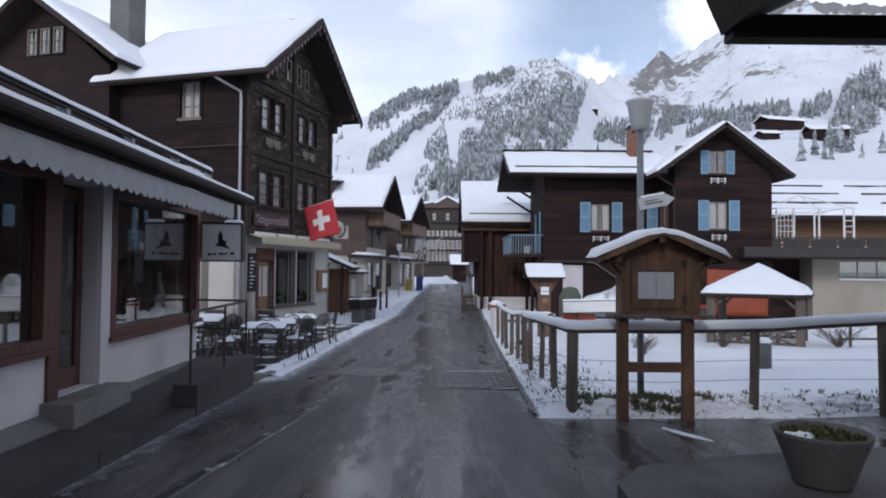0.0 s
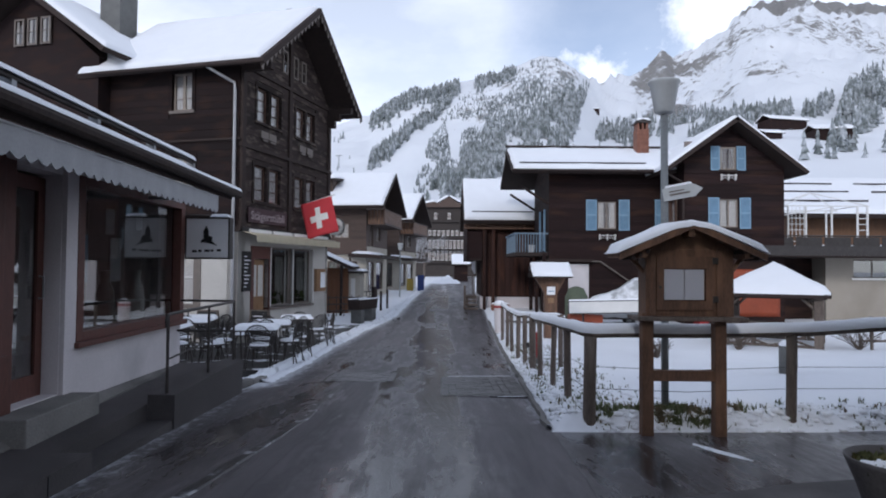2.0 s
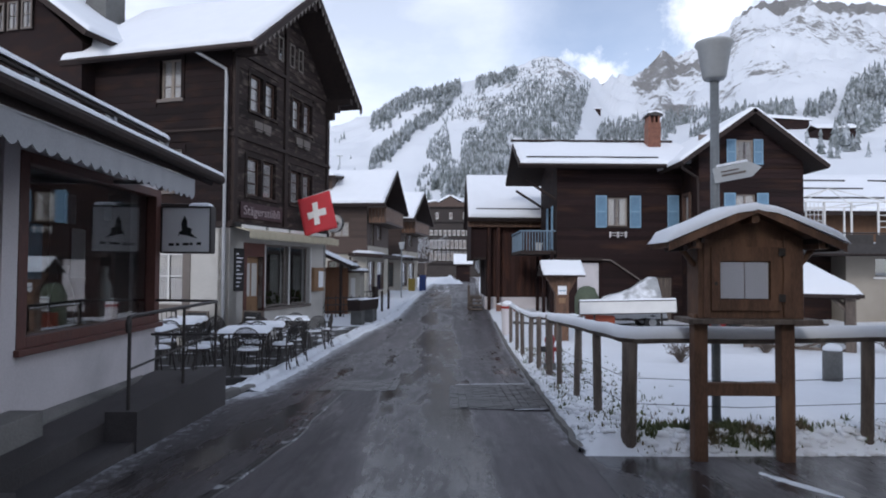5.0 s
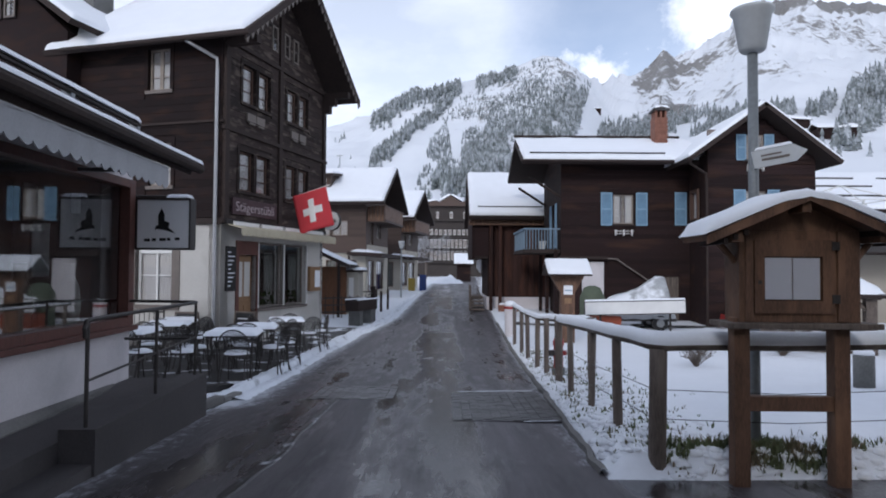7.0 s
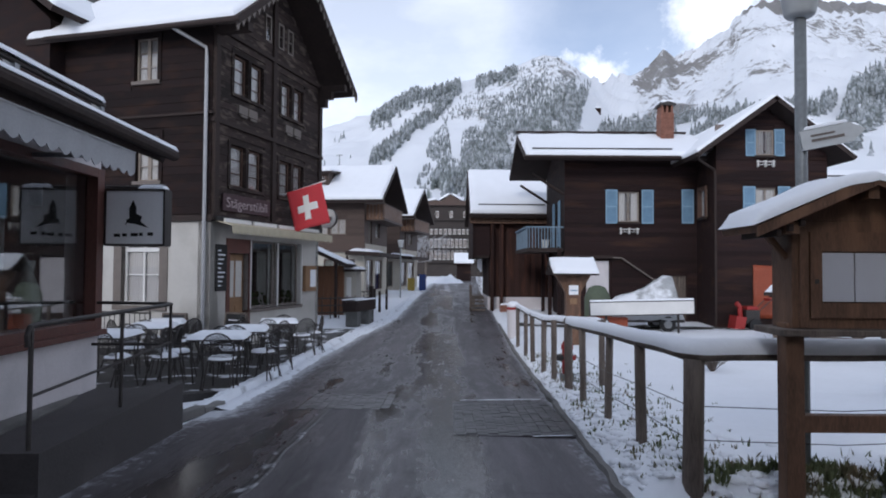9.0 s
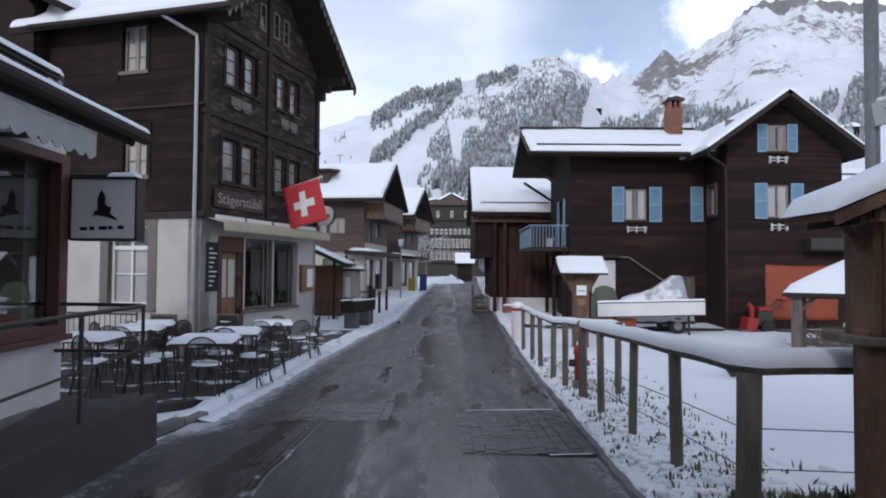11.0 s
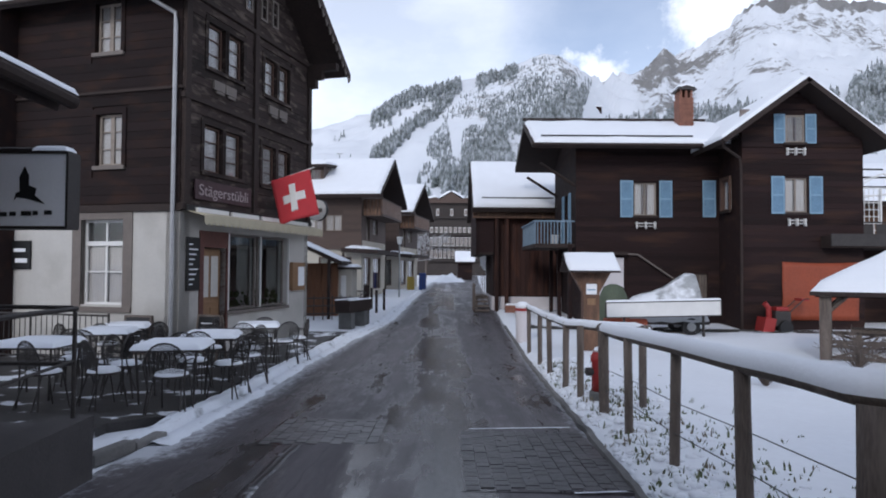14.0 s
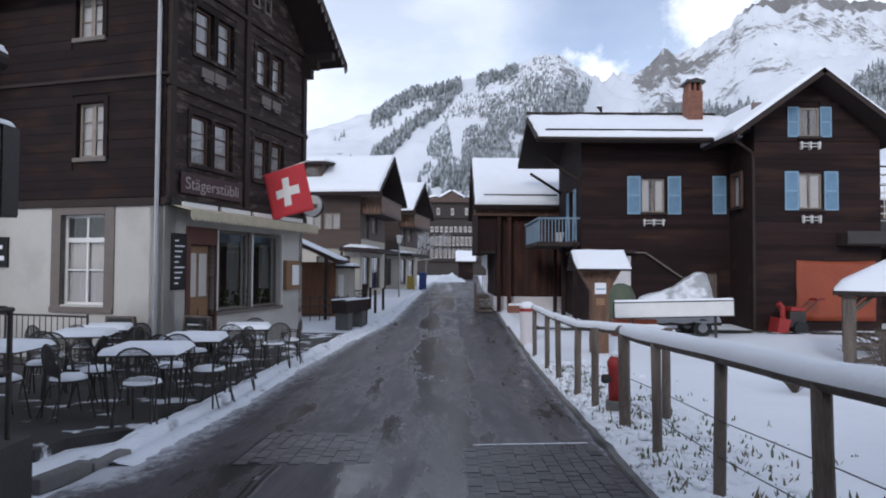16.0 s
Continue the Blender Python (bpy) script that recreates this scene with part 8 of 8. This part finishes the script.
def kerb_snow():
    bm = bmesh.new()
    rows = []
    for i in range(240):
        y = 11.9 + 0.16 * i
        x = left_x(y)
        w = 0.27 + 0.09 * noise.noise(Vector((0, y * 0.7, 0)))
        h = 0.07 + 0.03 * noise.noise(Vector((3, y * 1.7, 0)))
        row = []
        for s, k in ((-1.0, 0.85), (-0.62, 1.0), (-0.3, 0.9), (-0.14, -0.3), (-0.02, -0.25), (0.22, 0.42), (0.65, 0.14), (1.2, -0.2)):
            jit = 0.03 * noise.noise(Vector((s * 3, y * 3, 1)))
            row.append(bm.verts.new((x + (s * w) + jit, y, street_z(y) + h * k + 0.02 * noise.noise(Vector((s * 4, y * 4, 2))))))
        rows.append(row)
    for p, q in zip(rows, rows[1:]):
        for k in range(7):
            bm.faces.new((p[k], p[k + 1], q[k + 1], q[k]))
    solo("kerb_snow", bm, M_SLUSH, "line of snow along the kerb of the terrace", "snow", smooth=True, kind="stuff")
    bm = bmesh.new()
    rows = []
    for i in range(200):
        y = 8.2 + 0.1 * i
        x = right_x(y) - 0.02
        row = [bm.verts.new((x + s + 0.035 * noise.noise(Vector((s * 3, y * 2.5, 4))), y, street_z(y) + z + 0.012 * noise.noise(Vector((s * 9, y * 5, 0))))) for s, z in ((-0.03, -0.02), (-0.022, 0.04), (0.03, 0.05), (0.06, 0.0))]
        rows.append(row)
    for p, q in zip(rows, rows[1:]):
        for k in range(3):
            bm.faces.new((p[k], p[k + 1], q[k + 1], q[k]))
    solo("kerb", bm, M_CONCRETE, "rough stone edge of the street with snow behind", "kerb", kind="structure")


kerb_snow()


def tufts():
    """Grass and sprouting leaves that stand out of the snow along the fence."""
    rnd = random.Random(11)
    verts, faces = [], []

    def blade(p, d, w):
        s = Vector((d.y, -d.x, 0))
        s = s.normalized() * w if s.length > 1e-4 else Vector((w, 0, 0))
        k = len(verts)
        tip = p + d
        mid = p + d * 0.55
        verts.extend([tuple(p - s), tuple(p + s), tuple(mid + s * 1.2), tuple(tip), tuple(mid - s * 1.2)])
        faces.append((k, k + 1, k + 2, k + 3, k + 4))

    spots = []
    for _ in range(900):
        y = rnd.uniform(8.4, 19)
        spots.append((right_x(y) + 0.12 + abs(rnd.gauss(0, 0.6)), y, rnd.uniform(0.4, 1.0), 3))
    for _ in range(300):
        x = rnd.uniform(1.7, 7.5)
        spots.append((x, verge_y(x) + 0.05 + abs(rnd.gauss(0, 0.4)), rnd.uniform(0.4, 1.0), 4))
    for _ in range(150):
        x = rnd.gauss(2.6, 0.42)
        spots.append((x, 8.22 + rnd.uniform(0, 0.35), 1.15, 14))
    for x, y, s, n in spots:
        if y < verge_y(x) + 0.02 or noise.noise(Vector((x * 1.5, y * 1.5, 8))) < -0.32:
            continue
        z = ground_z(x, y) - 0.01
        for _ in range(n):
            p = Vector((x + rnd.gauss(0, 0.03), y + rnd.gauss(0, 0.03), z))
            d = Vector((rnd.gauss(0, 0.5), rnd.gauss(0, 0.5), 1)).normalized() * rnd.uniform(0.04, 0.12) * s
            blade(p, d, rnd.uniform(0.004, 0.010))
    me = bpy.data.meshes.new("grass_tufts")
    me.from_pydata(verts, [], faces)
    me.materials.append(M_SPROUT)
    tagged(new("grass_tufts", me), "green sprouts and grass tufts standing out of the snow", "grass", kind="stuff")


tufts()


def snow_clods():
    """Small lumps of crusted snow along the verge."""
    rnd = random.Random(23)
    ico = bmesh.new()
    bmesh.ops.create_icosphere(ico, subdivisions=1, radius=1)
    shape = [v.co.copy() for v in ico.verts]
    tris = [[v.index for v in f.verts] for f in ico.faces]
    ico.free()
    verts, faces = [], []
    for k in range(1500):
        if k % 3:
            y = rnd.uniform(8.3, 20)
            x = right_x(y) + 0.08 + abs(rnd.gauss(0, 0.5))
        else:
            x = rnd.uniform(1.6, 7.5)
            y = verge_y(x) + 0.05 + abs(rnd.gauss(0, 0.35))
        if y < verge_y(x) + 0.03:
            continue
        r = rnd.uniform(0.015, 0.05)
        o = Vector((x, y, ground_z(x, y)))
        n = len(verts)
        for c in shape:
            q = 1 + 0.35 * noise.noise(c * 1.7 + o * 9)
            verts.append(tuple(o + Vector((c.x * r * 1.5 * q, c.y * r * 1.5 * q, c.z * r * 0.7 * q))))
        faces += [[n + i for i in f] for f in tris]
    me = bpy.data.meshes.new("snow_clods")
    me.from_pydata(verts, [], faces)
    me.materials.append(M_SNOW)
    me.polygons.foreach_set("use_smooth", [True] * len(me.polygons))
    tagged(new("snow_clods", me), "small crusted lumps of snow along the verge", "snow", kind="stuff")


snow_clods()


def setts():
    """Two panels of long setts let into the asphalt."""
    M_SETT = material("road_setts", (0.062, 0.059, 0.061), 0.36, var=0.4, scale=4, fine=40, bump=0.4, island=True, coords="World", rough_var=0.2)
    M_SETT_PALE = material("pale_road_setts", (0.12, 0.115, 0.116), 0.4, var=0.45, scale=4, fine=40, bump=0.4, island=True, coords="World", rough_var=0.2)
    for name, x0, x1, y0, y1, nx, ny, lab in (("paving_panel", -0.06, 1.24, 10.42, 12.55, 11, 17, "dark sett panel in the asphalt street"), ("paving_panel", -2.10, -0.90, 11.9, 13.2, 10, 9, "worn pale sett panel in the asphalt street")):
        bed = solo(name, boxes((x0 - 0.02, x1 + 0.02, y0 - 0.02, y1 + 0.02, -0.03, 0.003)), M_ASPHALT, lab, "paving", Matrix.Translation((0, 0, street_z((y0 + y1) / 2) + 0.012)) @ Matrix.Translation((0, (y0 + y1) / 2, 0)) @ pose(0, 0, 0, -2.4, 0, 0) @ Matrix.Translation((0, -(y0 + y1) / 2, 0)), kind="structure")
        rnd = random.Random(3)
        for i in range(nx):
            for j in range(ny):
                a, b = x0 + (x1 - x0) * i / nx, x0 + (x1 - x0) * (i + 1) / nx
                sh = 0.5 * (i % 2) * (y1 - y0) / ny
                c, d = y0 + (y1 - y0) * j / ny + sh, y0 + (y1 - y0) * (j + 1) / ny + sh
                d = min(d, y1)
                if d - c > 0.03:
                    piece("sett", M_SETT if x0 > -1 else M_SETT_PALE, bed, a + 0.005, b - 0.005, c + 0.005, d - 0.005, -0.01, 0.009 + rnd.uniform(-0.003, 0.003))
    bm = bmesh.new()
    snow_sheet(bm, (0.05, 12.68, street_z(12.68) + 0.017), (1.15, 0.1, 0), (0, 0.02, 0), 0.006, 20, 1, 0.012)
    solo("snow_line", bm, M_SLUSH, "thin line of snow across the street", "snow", smooth=True)
    bm = bmesh.new()
    snow_sheet(bm, (0.78, 10.37, street_z(10.37) + 0.012), (0.40, 0.05, 0), (0, 0.02, 0), 0.005, 16, 1, 0.012, 4)
    solo("snow_line", bm, M_SLUSH, "short line of snow beside the sett panel", "snow", smooth=True)
    bm = bmesh.new()
    rows = []
    for i in range(31):
        k = i / 30
        x, y = 2.56 + 0.30 * k, 7.52 - 0.68 * k
        w = 0.045 * math.sin(math.pi * min(1, k * 0.9 + 0.08)) * (1 + 0.8 * noise.noise(Vector((k * 12, 0, 0))))
        rows.append([bm.verts.new((x + u * w, y + u * w * 0.5 + 0.02 * noise.noise(Vector((k * 9, u, 0))), street_z(y) - 0.013 + h)) for u, h in ((-1, 0.0), (-0.5, 0.010), (0.4, 0.012), (1, 0.0))])
    for p, q in zip(rows, rows[1:]):
        for k in range(3):
            bm.faces.new((p[k], p[k + 1], q[k + 1], q[k]))
    bmesh.ops.recalc_face_normals(bm, faces=bm.faces)
    solo("snow_line", bm, M_SLUSH, "thin streak of slushy snow on the side road", "snow", smooth=True)


setts()


M_TAR = material("tarred_groove", (0.018, 0.016, 0.017), 0.4, var=0.3, scale=5, fine=30, bump=0.3, coords="World", second=(0.34, 0.345, 0.36), patch=(0.56, 0.64), patch_scale=5)


def street_edges():
    """A worn drain groove along the street, the kerb stones at the terrace's end and the dry strip before the shop."""
    bm = bmesh.new()
    rows = []
    for i in range(70):
        y = 3.6 + 0.12 * i
        x = -2.02 + 0.095 * (y - 4.95) * smooth01((9.6 - y) / 2) + 0.30 * smooth01((y - 7.6) / 2) + 0.03 * noise.noise(Vector((0, y * 1.3, 2)))
        z = street_z(y) + 0.014
        wide = 0.045 * (1 + 0.5 * noise.noise(Vector((7, y * 2.1, 0))))
        rows.append([bm.verts.new((x + u * wide, y, z + h)) for u, h in ((-1.6, -0.012), (-0.9, 0.012), (-0.35, 0.004), (0.35, 0.004), (0.9, 0.012), (1.6, -0.012))])
    for p, q in zip(rows, rows[1:]):
        for k in range(5):
            bm.faces.new((p[k], p[k + 1], q[k + 1], q[k]))
    solo("drain_groove", bm, M_TAR, "worn dark drain groove along the street", "groove", smooth=True, kind="structure")
    a, b = Vector((-3.36, 11.22, 0)), Vector((-3.14, 12.18, 0))
    u = (b - a).normalized()
    length = (b - a).length
    t = thing("kerb_stones", "row of rough grey-brown kerb stones beside the terrace", "kerb", kind="structure")
    k, rnd = 0.0, random.Random(6)
    while k < length:
        w = min(rnd.uniform(0.4, 0.6), length - k + 0.05)
        p = a + u * k
        m = Matrix.Translation((p.x, p.y, street_z(p.y) - 0.06)) @ pose(0, 0, 0, 0, 0, math.degrees(math.atan2(u.y, u.x)))
        part("stone", boxes((0.01, w - 0.01, 0.0, 0.14, 0.0, 0.115 + rnd.uniform(-0.01, 0.01)), bevel=0.018), M_CONCRETE, t, "", m)
        k += w
    bm = bmesh.new()
    xs = [(-3.66, 5.2), (-3.72, 6.46), (-3.84, 8.05), (-3.86, 9.3), (-3.92, 9.9), (-4.02, 10.25)]
    left = [(-4.12, -4.0), (-4.05, 10.3)]
    outline = [(-3.6, -4.0)] + xs + left[::-1]
    prism(bm, outline, "z", 0.0, 1.0)
    for v in bm.verts:
        top = float(np.interp(v.co.y, (-4, 6.22, 6.23, 10.75), (0.12, -0.08, -0.095, 0.005))) + 0.012
        v.co.z = top if v.co.z > 0.5 else top - 0.1
    solo("pavement_strip", bm, M_CONCRETE, "dry pale concrete strip along the shop wall", "pavement", kind="structure")


street_edges()
